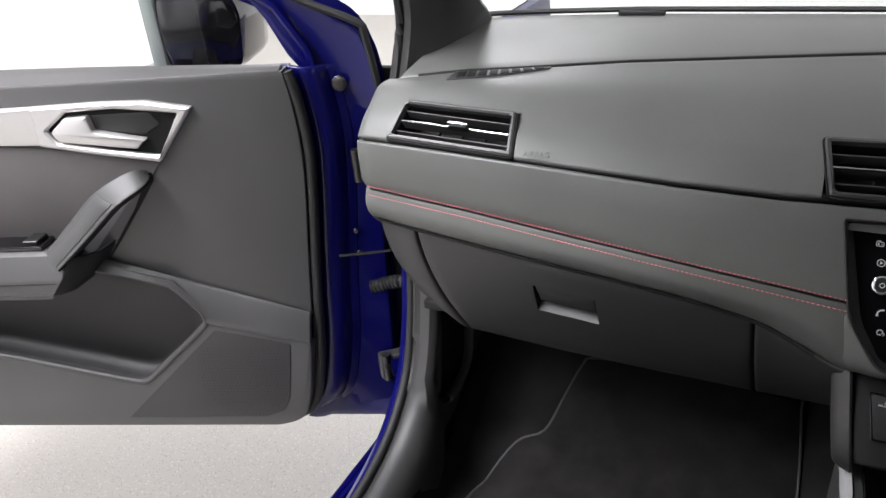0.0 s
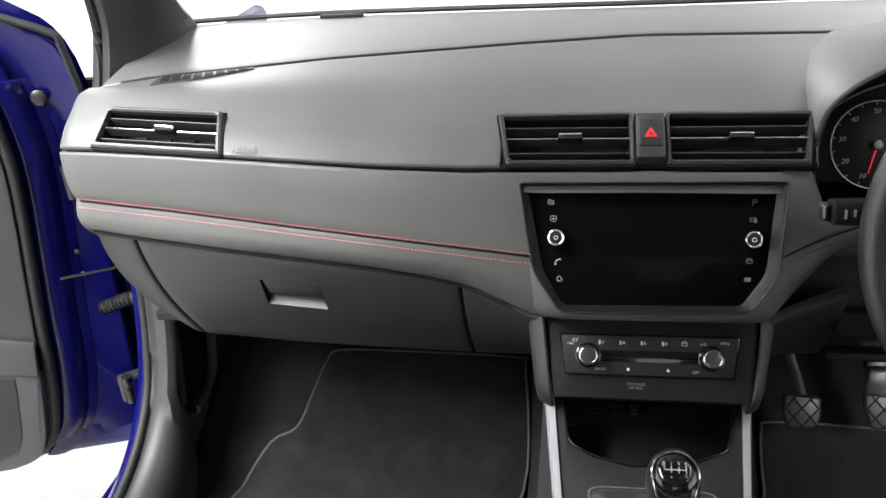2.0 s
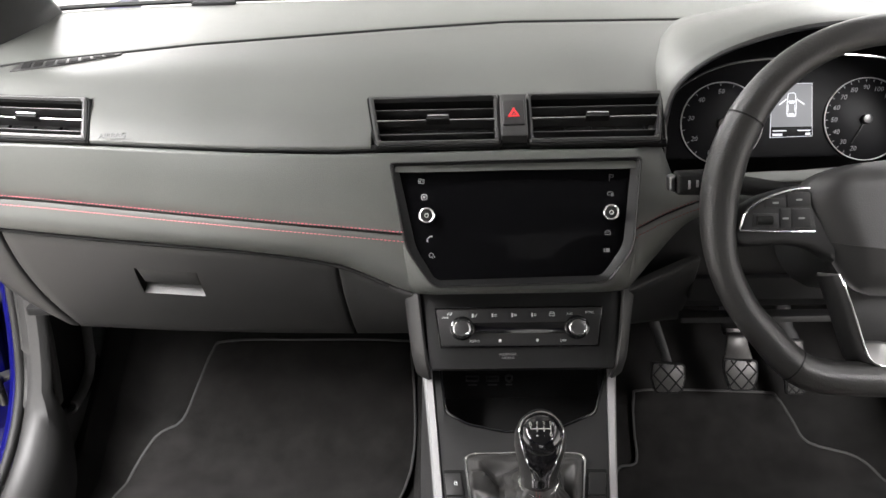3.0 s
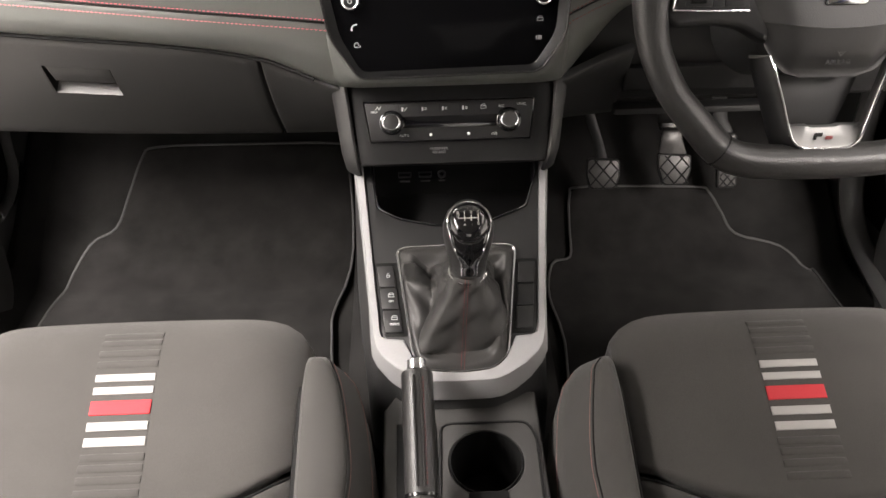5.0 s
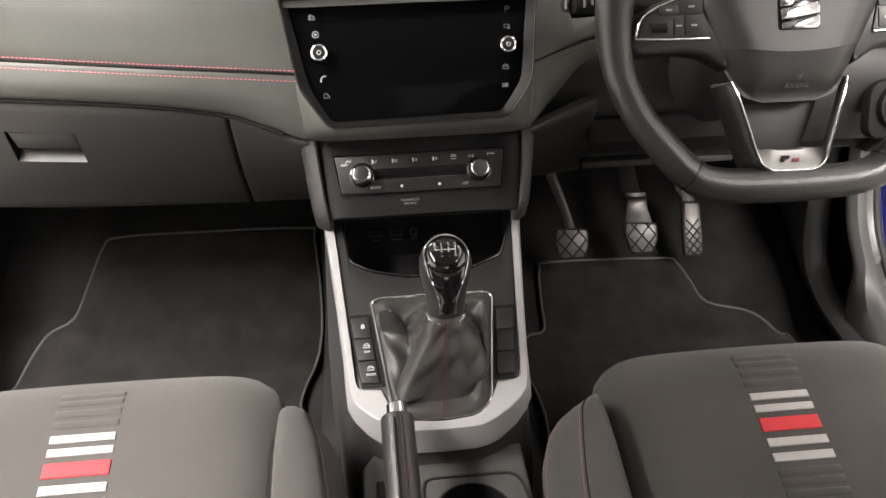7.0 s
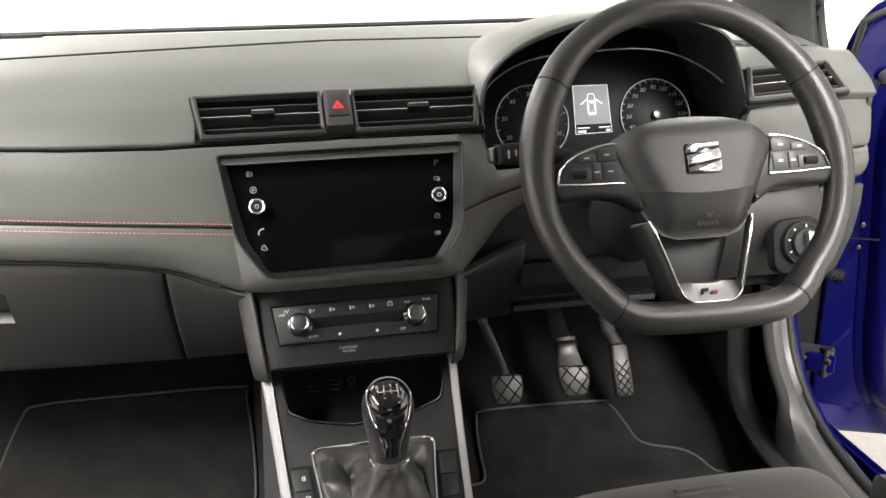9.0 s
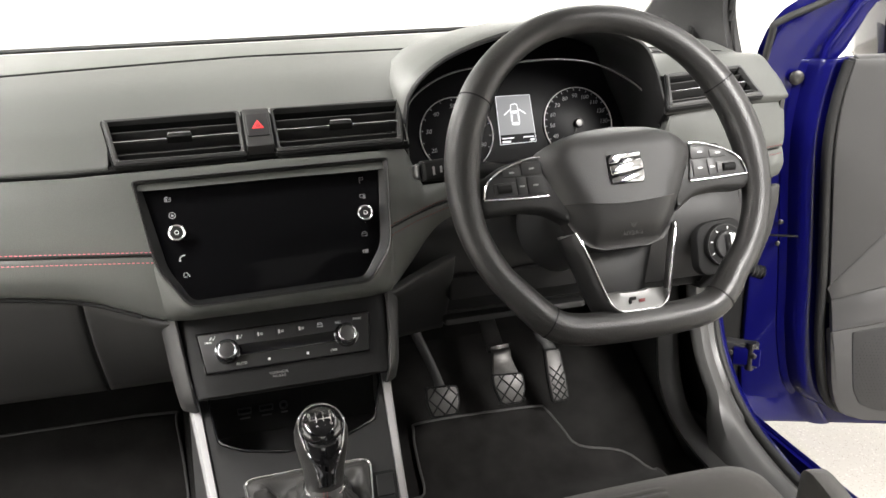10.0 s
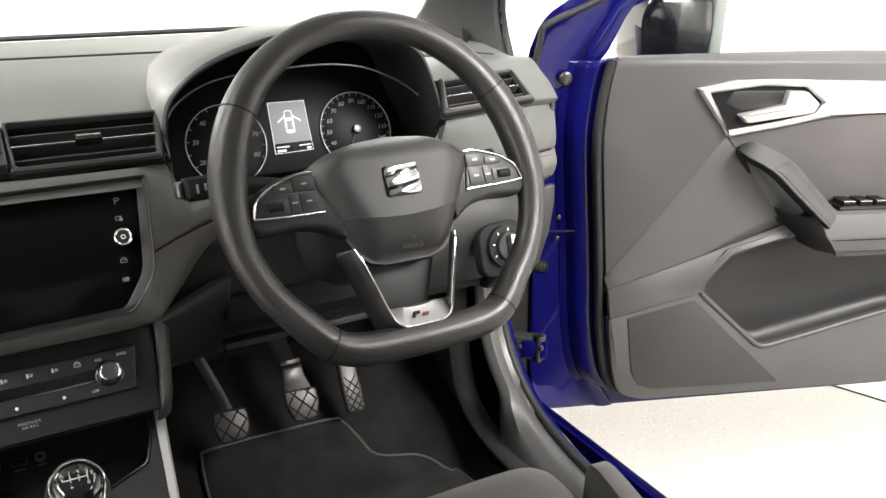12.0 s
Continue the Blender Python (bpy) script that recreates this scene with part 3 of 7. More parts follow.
LIP_Z = soft_curve([0.113, 0.118, 0.13, 0.141, 0.167, 0.215, 0.314, 0.48, 0.625, 0.70], [0.803, 0.804, 0.806, 0.809, 0.818, 0.832, 0.845, 0.8545, 0.8645, 0.869])


def span(a, b, n, extra=()):
    return sorted(set(list(np.linspace(a, b, n).round(5)) + list(extra)))


# panel under the windscreen
xs = span(-0.69, 0.69, 45)
rows = [[Vector((x, (1 - t) * (SEAM_Y(x) + 0.0035) + t * WS_Y(abs(x)), (1 - t) * (SEAM_Z(abs(x)) - 0.001) + t * 1.052 + 0.004 * math.sin(math.pi * t))) for x in xs] for t in (0, 0.1, 0.3, 0.6, 0.9, 1)]
part("defroster_panel", sheet(rows, 0.02, (0, 0, 1), 0.003), PAD, dash, "grained dark grey panel under the windscreen")

# top pad with the sloping upper fascia, open where the vents and the instrument hood sit


def upper(xs, back=None):
    rows = []
    for x in xs:
        a = abs(x)
        s, t, g = Vector((x, SEAM_Y(x) - 0.0035, SEAM_Z(a))), Vector((x, TOP_Y(a), TOP_Z(a))), Vector((x, GRV_Y(a), GRV_Z(a) + 0.002))
        mid = s.lerp(t, 0.55) + Vector((0, 0, 0.0075))
        col = smooth_line([s, mid, t, t.lerp(g, 0.5) + Vector((0, -0.002, 0.002)), g], 5)
        rows.append(col)
    return rows


VENT_C = 0.163


def vent_gap(p):
    """Where the air vents sit, the fascia is open."""
    a = abs(p.x)
    if p.x > -0.30 and a < VENT_C:
        return p.y < TOP_Y(a) + 0.001
    return 0.489 < a < 0.644 and p.y < TOP_Y(a) - 0.001




def under_hood_gap(p):
    return p.y < 0.248 and 0.168 + max(0, p.y - 0.08) * 0.24 < p.x < 0.506 - max(0, p.y - 0.08) * 0.04


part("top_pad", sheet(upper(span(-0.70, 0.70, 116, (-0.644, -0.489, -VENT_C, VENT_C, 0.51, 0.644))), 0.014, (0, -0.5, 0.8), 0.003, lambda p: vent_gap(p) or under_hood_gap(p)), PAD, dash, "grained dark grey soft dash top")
part("seam_groove", tube([(x, SEAM_Y(x), SEAM_Z(abs(x)) - 0.0022) for x in span(-0.66, 0.66, 40)], 0.0040, 6), BLACK, dash, "narrow black groove across the dash top")


# padded band with the stitched seam; beside the screen it falls away under the instrument hood
FALL = soft_curve([-0.8, 0.0, 0.120, 0.130, 0.14, 0.150, 0.168, 0.21, 0.26, 0.32, 0.48, 0.56, 0.8], [0, 0, 0, 0.0035, 0.009, 0.0155, 0.0265, 0.046, 0.060, 0.064, 0.045, 0, 0])


def pad_band(xs, top=None):
    rows = []
    for x in xs:
        a = abs(x)
        g = Vector((x, GRV_Y(a) - 0.003 + 0.6 * FALL(min(x, 0.17)), GRV_Z(a) - 0.0025))
        if top:
            g = top(x, g)
        s, l = Vector((x, ST_Y(a) + FALL(x), ST_Z(a) + 0.07 * FALL(x))), Vector((x, LIP_Y(a) + FALL(x) + 0.028 * float(np.interp(x, [0.128, 0.20, 0.5, 0.56], [0, 1, 1, 0])), LIP_Z(a)))
        b = s.lerp(l, 0.45) + Vector((0, -0.0065, 0.0))
        seam = [s + Vector((0, 0.0, 0.003)), s + Vector((0, 0.0024, 0.0)), s + Vector((0, 0.0, -0.003))] if a > 0.12 else [s + Vector((0, 0, 0.003)), s, s + Vector((0, 0, -0.003))]
        up = smooth_line([g, g.lerp(s, 0.35) + Vector((0, -0.004, 0.002)), g.lerp(s, 0.75) + Vector((0, -0.004, 0)), seam[0]], 4)
        dn = smooth_line([seam[2], b, l.lerp(b, 0.30) + Vector((0, 0.0005, 0)), l + Vector((0, 0.008, 0))], 5)
        rows.append(up + [seam[1]] + dn)
    return rows


def screen_gap(p):
    """The band is open behind the screen and its lip."""
    v = (p.z - 0.90) / math.cos(radians(24.2))
    if v < -0.036:
        return abs(p.x) < 0.1245
    return -0.1245 - 0.155 * (v + 0.036) < p.x < 0.1240 + 0.080 * (v + 0.036) and v < 0.054


def under_hood(x, g):
    t = np.interp(x, [0.16, 0.18, 0.50, 0.515], [0, 1, 1, 0])
    return g.lerp(Vector((x, 0.034, 0.918)), float(t))


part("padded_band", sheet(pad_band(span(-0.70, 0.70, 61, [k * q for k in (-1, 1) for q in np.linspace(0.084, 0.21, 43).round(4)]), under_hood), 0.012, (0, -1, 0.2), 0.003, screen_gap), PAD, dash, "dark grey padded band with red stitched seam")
part("groove_shadow_gap", tube([(x, GRV_Y(abs(x)) + 0.006, GRV_Z(abs(x)) - 0.001) for x in span(-0.69, 0.165, 36)], 0.005, 6), BLACK, dash, "dark joint between upper and lower dash")
for s in (-1, 1):
    # stitching: two rows of single stitches beside the seam
    st = Geo()
    x = 0.128
    while x < 0.692:
        if s < 0 or x < 0.25 or x > 0.56:
            for dz in (0.0055, -0.0055):
                a, b = (Vector((s * q, ST_Y(q) + FALL(s * q) - 0.0026 - (0.0012 if dz > 0 else 0.0028), ST_Z(q) + 0.07 * FALL(s * q) + dz)) for q in (x, x + 0.0026))
                st.add(tube([a, (a + b) / 2 + Vector((0, -0.0005, 0)), b], 0.0005, 5))
        x += 0.0047
    for lo, hi in (((0.128, 0.69),) if s < 0 else ((0.128, 0.25), (0.56, 0.69))):
        part("seam_line", tube([(s * q, ST_Y(q) + FALL(s * q) + 0.0010, ST_Z(q) + 0.07 * FALL(s * q)) for q in span(lo, hi, 24)], 0.0011, 6), BLACK, dash, "dark seam between the stitches")
    # same red thread: the driver side is coloured darker in place of shade
    tagged(part("stitching", st, RED_THREAD if s < 0 else DARK_THREAD, dash, "two rows of red stitches"), kind="stuff")
    # end cap
    prof = [(0.30, 0.99), (0.19, 1.015), (0.10, 1.008), (0.064, 0.978), (0.064, 0.914), (0.057, 0.90), (0.068, 0.868), (0.092, 0.845), (0.13, 0.82), (0.30, 0.81)]
    cap = prism(prof, 0, 0.008, 0.003).moved(axes((s * 0.692, 0, 0), (0, 1, 0), (0, 0, 1)) if s > 0 else axes((s * 0.700, 0, 0), (0, 1, 0), (0, 0, 1)))
    part("end_cap", cap, PANEL, dash)
rows = []
for x in (0.632, 0.65, 0.675, 0.70):
    rows.append([Vector((x, y, z)) for y, z in ((0.054, 0.860), (0.053, 0.835), (0.060, 0.79), (0.082, 0.73), (0.125, 0.685), (0.20, 0.67))])
part("side_filler", sheet(rows, 0.01, (0, -1, -0.2), 0.003), PANEL, dash, "grained plastic end panel")


# glovebox lid, its colour darkened for the shade below the pad
def lid_at(x, t):
    """t from the upper edge (0) to the lower edge (1)."""
    y0, z0 = LIP_Y(abs(x)) + 0.010, LIP_Z(abs(x)) - 0.005
    y1, z1 = 0.108, float(np.interp(abs(x), [0.215, 0.34, 0.46, 0.60], [0.670, 0.673, 0.678, 0.688]))
    bend = 0.005 * math.sin(math.pi * min(1, t * 1.02))
    return Vector((x, y0 + (y1 - y0) * t ** 1.15 - bend, z0 + (z1 - z0) * t))


def left_edge(t):
    return -0.632 + 0.03 * t ** 2 + 0.012 * t


rows = [[lid_at(left_edge(t) - 0.0035 + (-0.70 + 0.085 * t ** 2 - left_edge(t) + 0.0035) * k, t) + Vector((0, 0.012 * k * k, 0)) for k in (0, 0.25, 0.5, 0.75, 1)] for t in np.linspace(0, 1, 12)]
part("side_filler", sheet(rows, 0.01, (0, -1, -0.2), 0.003), PANEL, dash, "grained plastic end panel beside the glovebox")
L0, L1, T0, T1 = -0.473, -0.392, 0.235, 0.50
ts = span(0, 1, 14, (T0, T1))


def lid_row(t):
    a, b = left_edge(t), -0.2145
    return [lid_at(x, t) for x in list(np.linspace(a, L0, 9)) + list(np.linspace(L0, L1, 8))[1:] + list(np.linspace(L1, b, 12))[1:]]


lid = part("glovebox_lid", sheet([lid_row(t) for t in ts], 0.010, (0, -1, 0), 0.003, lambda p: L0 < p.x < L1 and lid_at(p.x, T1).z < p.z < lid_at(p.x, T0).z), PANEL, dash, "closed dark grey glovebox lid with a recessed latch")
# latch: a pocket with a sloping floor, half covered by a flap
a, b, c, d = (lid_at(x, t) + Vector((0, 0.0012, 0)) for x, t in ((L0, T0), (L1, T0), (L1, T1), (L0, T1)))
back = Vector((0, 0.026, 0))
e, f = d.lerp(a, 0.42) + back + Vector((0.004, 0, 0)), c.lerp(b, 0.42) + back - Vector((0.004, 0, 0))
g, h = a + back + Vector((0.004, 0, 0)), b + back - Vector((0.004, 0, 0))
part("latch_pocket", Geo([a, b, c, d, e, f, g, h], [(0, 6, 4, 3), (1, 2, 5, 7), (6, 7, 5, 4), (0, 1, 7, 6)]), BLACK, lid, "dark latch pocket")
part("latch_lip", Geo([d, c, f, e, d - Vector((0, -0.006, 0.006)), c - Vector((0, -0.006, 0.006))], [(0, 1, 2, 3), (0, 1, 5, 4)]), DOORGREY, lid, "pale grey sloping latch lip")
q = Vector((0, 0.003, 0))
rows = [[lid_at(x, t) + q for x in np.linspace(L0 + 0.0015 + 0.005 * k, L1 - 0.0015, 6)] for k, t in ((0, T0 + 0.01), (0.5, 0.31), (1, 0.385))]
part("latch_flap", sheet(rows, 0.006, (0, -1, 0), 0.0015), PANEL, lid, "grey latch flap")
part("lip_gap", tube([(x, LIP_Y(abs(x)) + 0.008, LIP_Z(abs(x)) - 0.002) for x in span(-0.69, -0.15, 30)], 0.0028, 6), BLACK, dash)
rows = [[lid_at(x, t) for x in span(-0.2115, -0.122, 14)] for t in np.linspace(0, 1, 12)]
# same shade-darkened plastic beside the stack
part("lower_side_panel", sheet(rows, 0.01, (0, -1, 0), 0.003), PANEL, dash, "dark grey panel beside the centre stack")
# driver-side twin of the panel above, darkened by colour for shade
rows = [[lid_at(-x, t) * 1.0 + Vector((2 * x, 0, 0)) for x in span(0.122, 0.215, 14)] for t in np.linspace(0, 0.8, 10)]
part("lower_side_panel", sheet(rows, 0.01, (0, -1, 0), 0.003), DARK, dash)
# flanks of the stack: a bevelled edge beside the controls, then the cheek running forward
FLANK = {-1: ((0.806, 0.1175, 0.1345), (0.785, 0.1145, 0.1310), (0.757, 0.1110, 0.1275), (0.730, 0.1075, 0.1235), (0.706, 0.1045, 0.1205)),
         1: ((0.806, 0.1230, 0.1380), (0.785, 0.1215, 0.1355), (0.757, 0.1185, 0.1310), (0.730, 0.1140, 0.1270), (0.706, 0.1090, 0.1235))}
for s in (-1, 1):
    rows, rows2 = [], []
    for z, xi, xo in FLANK[s]:
        y = float(np.interp(z, [0.706, 0.7285, 0.806], [-0.046, -0.050, -0.006]))
        a, b = Vector((s * xi, y, z)), Vector((s * xo, y + 0.017, z - 0.002))
        rows.append([a + Vector((-s * 0.003, 0.003, 0)), a, a.lerp(b, 0.15) + Vector((0, -0.0012, 0)), a.lerp(b, 0.55) + Vector((s * 0.0012, -0.0016, 0)), a.lerp(b, 0.9) + Vector((s * 0.001, -0.001, 0)), b + Vector((s * 0.0015, 0.004, 0)), b + Vector((s * 0.0015, 0.03, 0))])
        rows2.append([b + Vector((s * 0.001, d, 0)) for d in (0.025, 0.05, 0.09, 0.15)])
    part("stack_flank", sheet(rows, 0.004, (s * 0.6, -1, 0), 0.001), PANEL, dash, "grey bevelled edge beside the climate controls")
    # cheek beside the bevel, in the shade-darkened plastic
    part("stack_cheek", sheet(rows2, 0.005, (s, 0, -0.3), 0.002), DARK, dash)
part("underside", block(-0.68, 0.68, 0.135, 0.46, 0.690, 0.702, 0.004), BLACK, dash)

# knee panel under the column, in the dark plastic that stands in for shade
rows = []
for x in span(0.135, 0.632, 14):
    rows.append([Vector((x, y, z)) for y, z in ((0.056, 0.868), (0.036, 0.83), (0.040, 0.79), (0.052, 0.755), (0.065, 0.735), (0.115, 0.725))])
part("knee_panel", sheet(rows, 0.012, (0, -1, -0.2), 0.004), DARK, dash, "knee panel under the steering column, plastic darkened for shade")
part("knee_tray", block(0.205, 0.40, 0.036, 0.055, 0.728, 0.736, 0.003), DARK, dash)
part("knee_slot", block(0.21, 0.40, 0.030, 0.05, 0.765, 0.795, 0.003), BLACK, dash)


# ---- air vents ----
def air_vent(name, corners, depth, slats, tabs, label, parent=dash, open_side=None):
    """Corners: lower left, lower right, upper right, upper left of the opening, in the dash's face."""
    bl, br, tr, tl = [Vector(c) for c in corners]
    c = (bl + br + tr + tl) / 4
    m = axes(c, br - bl, (tl + tr) / 2 - (bl + br) / 2)
    inv = m.inverted()
    loc = [(inv @ p).to_2d() for p in (bl, br, tr, tl)]
    out = rounded([tuple(p) for p in loc], 0.004, 3)
    hole = inset(out, 0.0055)
    vent = part(name, ring(out, hole, -0.012, 0.003, 0.0022).moved(m), GRAPHITE, parent, label)
    part("vent_flange", ring(inset(out, -0.002), inset(out, -0.0002), -0.006, -0.0006, 0.0006).moved(m), BLACK, vent)
    part("vent_throat", ring(inset(out, 0.004), inset(out, 0.006), -depth, -0.004, 0.0005).moved(m), BLACK, vent)
    part("vent_back", prism(inset(out, 0.003), -depth - 0.003, -depth, 0.001).moved(m), BLACK, vent)
    lo, hi = min(p.y for p in loc), max(p.y for p in loc)
    w0 = (loc[0].x + loc[3].x) / 2
    w1 = (loc[1].x + loc[2].x) / 2
    for k in range(slats):
        v = lo + (hi - lo) * (k + 1) / (slats + 1)
        f = (v - lo) / (hi - lo)
        a, b = loc[0].x + (loc[3].x - loc[0].x) * f + 0.005, loc[1].x + (loc[2].x - loc[1].x) * f - 0.005
        blade = block(a, b, -0.0009, 0.0009, -0.013, 0.0, 0.0005).moved(m @ Matrix.Translation((0, v, -0.003)) @ pose(0, 0, 0, -6))
        part("slat", blade, PANEL, vent)
        if k == slats // 2:
            part("chrome_strip", block(a, b, -0.0005, 0.0012 if "centre" in label else 0.0005, -0.0022, 0.0016 if "centre" in label else 0.0008, 0.0004).moved(m @ Matrix.Translation((0, v, -0.002))), CHROME, vent, "thin chrome strip")
            for tx in tabs:
                xx = a + (b - a) * tx
                part("tab", prism(rounded([(xx - 0.0135, -0.0022), (xx + 0.0135, -0.0022), (xx + 0.012, 0.0038), (xx - 0.012, 0.0038)], 0.0012, 2), -0.006, 0.004, 0.001).moved(m @ Matrix.Translation((0, v, 0))), BLACK, vent)
                part("tab_edge", block(xx - 0.012, xx + 0.012, 0.0020, 0.0042, 0.0034, 0.0048, 0.0004).moved(m @ Matrix.Translation((0, v, 0))), CHROME, vent)
    for k in range(5):
        x = w0 + (w1 - w0) * (k + 0.5) / 5
        part("guide_vane", block(x - 0.0008, x + 0.0008, lo + 0.006, hi - 0.006, -depth + 0.004, -0.026, 0.0004).moved(m), BLACK, vent)
    return vent


for s in (-1, 1):
    a = [Vector((s * 0.652, 0.050, 0.987)), Vector((s * 0.482, 0.032, 0.983)), Vector((s * 0.492, 0.080, 1.0175)), Vector((s * 0.642, 0.094, 1.022))]
    if s > 0:
        a = [a[1] + Vector((0.020, 0.002, 0)), a[0], a[3], a[2] + Vector((0.030, 0.001, 0))]
    n = Vector((0, -0.6, 0.75)) * 0.002
    air_vent("air_vent", [p + n for p in a], 0.035, 3, (0.55,), "rectangular air vent with chrome-edged slats")

LIFT = Vector((0, -0.004, 0.004))
vb, vt = (0.156, 0.028, 0.9705), (0.168, 0.083, 1.0085)
air_vent("air_vent", [Vector((-vb[0], *vb[1:])) + LIFT, Vector((-0.0185, 0.028, 0.9705)) + LIFT, Vector((-0.0195, 0.083, 1.0085)) + LIFT, Vector((-vt[0], *vt[1:])) + LIFT], 0.035, 3, (0.52,), "wide centre air vent with chrome-edged slats")
air_vent("air_vent", [Vector((0.0125, 0.028, 0.9705)) + LIFT, Vector((vb[0], *vb[1:])) + LIFT, Vector((vt[0], *vt[1:])) + LIFT, Vector((0.0115, 0.083, 1.0085)) + LIFT], 0.035, 3, (0.52,), "wide centre air vent with chrome-edged slats")
vm = axes(Vector((0, 0.0555, 0.9895)) + LIFT * 1.4, (1, 0, 0), (0, 0.055, 0.038))
hz = part("hazard_button", prism(rect(0.030, 0.058, 0.003, 3, -0.0035, 0), -0.02, 0.0055, 0.002).moved(vm), PANEL, dash, "square hazard warning button with a red triangle")
part("button_face", prism(rect(0.024, 0.034, 0.002, 3, -0.0035, 0.002), 0.003, 0.0072, 0.001).moved(vm), DARK, hz)
tri_o = [(-0.0105, -0.0045), (0.0035, -0.0045), (-0.0035, 0.0085)]
part("triangle", ring(rounded(tri_o, 0.001, 2), rounded(inset(tri_o, 0.0024), 0.0005, 2), 0.0068, 0.0076, 0.0002).moved(vm), RED_GLOW, hz, "lit red warning triangle")
part("triangle_core", ring(rounded(inset(tri_o, 0.0034), 0.0004, 2), rounded(inset(tri_o, 0.0042), 0.0002, 2), 0.0068, 0.0075, 0.0001).moved(vm), RED_GLOW, hz)

# corner demister outlets on the dash top
OUT_X, OUT_F, OUT_B = (0.485, 0.546, 0.606), (0.178, 0.151, 0.135), (0.184, 0.174, 0.164)
for s in (-1, 1):
    # flush tray that narrows towards the car's middle, with slanting slats over a dark throat
    def at(x, f, lift=0.0):
        y = float(np.interp(x, OUT_X, OUT_F)) * (1 - f) + float(np.interp(x, OUT_X, OUT_B)) * f
        p0, p1 = Vector((SEAM_Y(x * s) - 0.0035, SEAM_Z(x))), Vector((TOP_Y(x), TOP_Z(x)))
        k = (p0.x - y) / (p0.x - p1.x)
        return Vector((s * x, y, p0.y + (p1.y - p0.y) * k + 0.0075 * math.sin(math.pi * min(1, max(0, k))) + lift))
    rows = [[at(x, f, 0.0012) for f in (0, 0.5, 1)] for x in span(OUT_X[0], OUT_X[-1], 10)]
    d = part("demister_outlet", sheet(rows, 0.003, (0, 0, 1), 0.0005), PANEL, dash, "slim slatted demister outlet")
    for k in range(8):
        x0 = OUT_X[0] + 0.006 + (OUT_X[-1] - OUT_X[0] - 0.014) * k / 8
        w = 0.0100
        part("outlet_slot", sheet([[at(x0 + q * w + 0.006 * f, 0.05 + 0.88 * f, 0.0019) for f in (0, 0.5, 1)] for q in (0, 0.5, 1)], 0.001, (0, 0, 1), 0.0002), BLACK, d)

lettering("raised_lettering", "AIRBAG", 0.009, axes(Vector((-0.452, 0.0325, 0.9895)), (1, 0.02, 0.02), (0, 0.6, 0.5)), EMBOSS, dash, "small raised lettering", 0.0004)

# ---- touchscreen ----
sm = axes((0, 0.0, 0.90), (1, 0, 0), (0, math.sin(radians(24.2)), math.cos(radians(24.2))))
SC_IN = [(-0.0935, -0.0735), (0.0925, -0.0705), (0.1160, -0.0365), (0.1250, 0.0525), (-0.1325, 0.0520), (-0.1150, -0.0360)]
SC_OUT = [(-0.0965, -0.0815), (0.0985, -0.0785), (0.1270, -0.0405), (0.1355, 0.0605), (-0.1420, 0.0590), (-0.1270, -0.0360)]
SC_R = [0.011, 0.011, 0.014, 0.005, 0.005, 0.014]
so, si = rounded(SC_OUT, SC_R, 5), rounded(SC_IN, [r * 0.7 for r in SC_R], 5)
screen = part("touchscreen", ring(so, rounded(inset(SC_OUT, 0.0022), SC_R, 5), -0.03, 0.0135, 0.0010).moved(sm), DARK, dash, "black touchscreen unit switched off in a dark surround")
bo = rounded(inset(SC_OUT, 0.0018), SC_R, 5)
bevel = Geo([(x, y, z) for o, z in ((bo, 0.0115), (inset(bo, 0.0010), 0.0124), (inset(si, -0.0010), 0.0020), (si, 0.0010)) for x, y in o])
for i in range(3):
    for j in range(len(bo)):
        bevel.f.append((i * len(bo) + j, i * len(bo) + (j + 1) % len(bo), (i + 1) * len(bo) + (j + 1) % len(bo), (i + 1) * len(bo) + j))
part("inner_bevel", bevel.moved(sm), BEZEL, screen, "dark satin bezel sloping to the glass")


def even(pts, n):
    """The polyline cut into n equal steps."""
    v = [Vector(p) for p in pts]
    d = [0.0]
    for a, b in zip(v, v[1:]):
        d.append(d[-1] + (b - a).length)
    return [tuple(float(np.interp(q, d, [p[k] for p in v])) for k in range(len(v[0]))) for q in np.linspace(0, d[-1], n + 1)]


# padded lip that wraps under the screen, from band to band
k0 = min(range(len(so)), key=lambda k: (so[k][0] + 0.1275) ** 2 + (so[k][1] + 0.028) ** 2)
k1 = min(range(len(so)), key=lambda k: (so[k][0] - 0.1275) ** 2 + (so[k][1] + 0.033) ** 2)
near_edge = [tuple(sm @ Vector((x, y, 0.0105))) for x, y in (list(so[k0:]) + list(so[:k1 + 1]) if k0 > k1 else so[k0:k1 + 1])]
far_edge = smooth_line([(-0.1290, -0.0170, 0.868), (-0.1290, -0.0190, 0.838), (-0.1240, -0.0170, 0.812), (-0.108, -0.0080, 0.8020), (-0.06, -0.0070, 0.8005), (0.06, -0.0070, 0.8005), (0.110, -0.0080, 0.8020), (0.1275, -0.0150, 0.812), (0.1310, -0.0150, 0.838), (0.1310, -0.0130, 0.866)], 6)
rows = []
for a, b in zip(even(near_edge, 60), even(far_edge, 60)):
    a, b = Vector(a), Vector(b)
    low = min(1.0, max(0.0, (0.838 - b.z) / 0.03))
    rows.append(smooth_line([a, a.lerp(b, 0.16) + Vector((0, -0.0012 - 0.0012 * low, -0.0030 * low)), a.lerp(b, 0.55) + Vector((0, -0.0012 + 0.0004 * low, -0.0035 * low)), a.lerp(b, 0.85) + Vector((0, 0.0010 * low, -0.0015 * low)), b], 4))
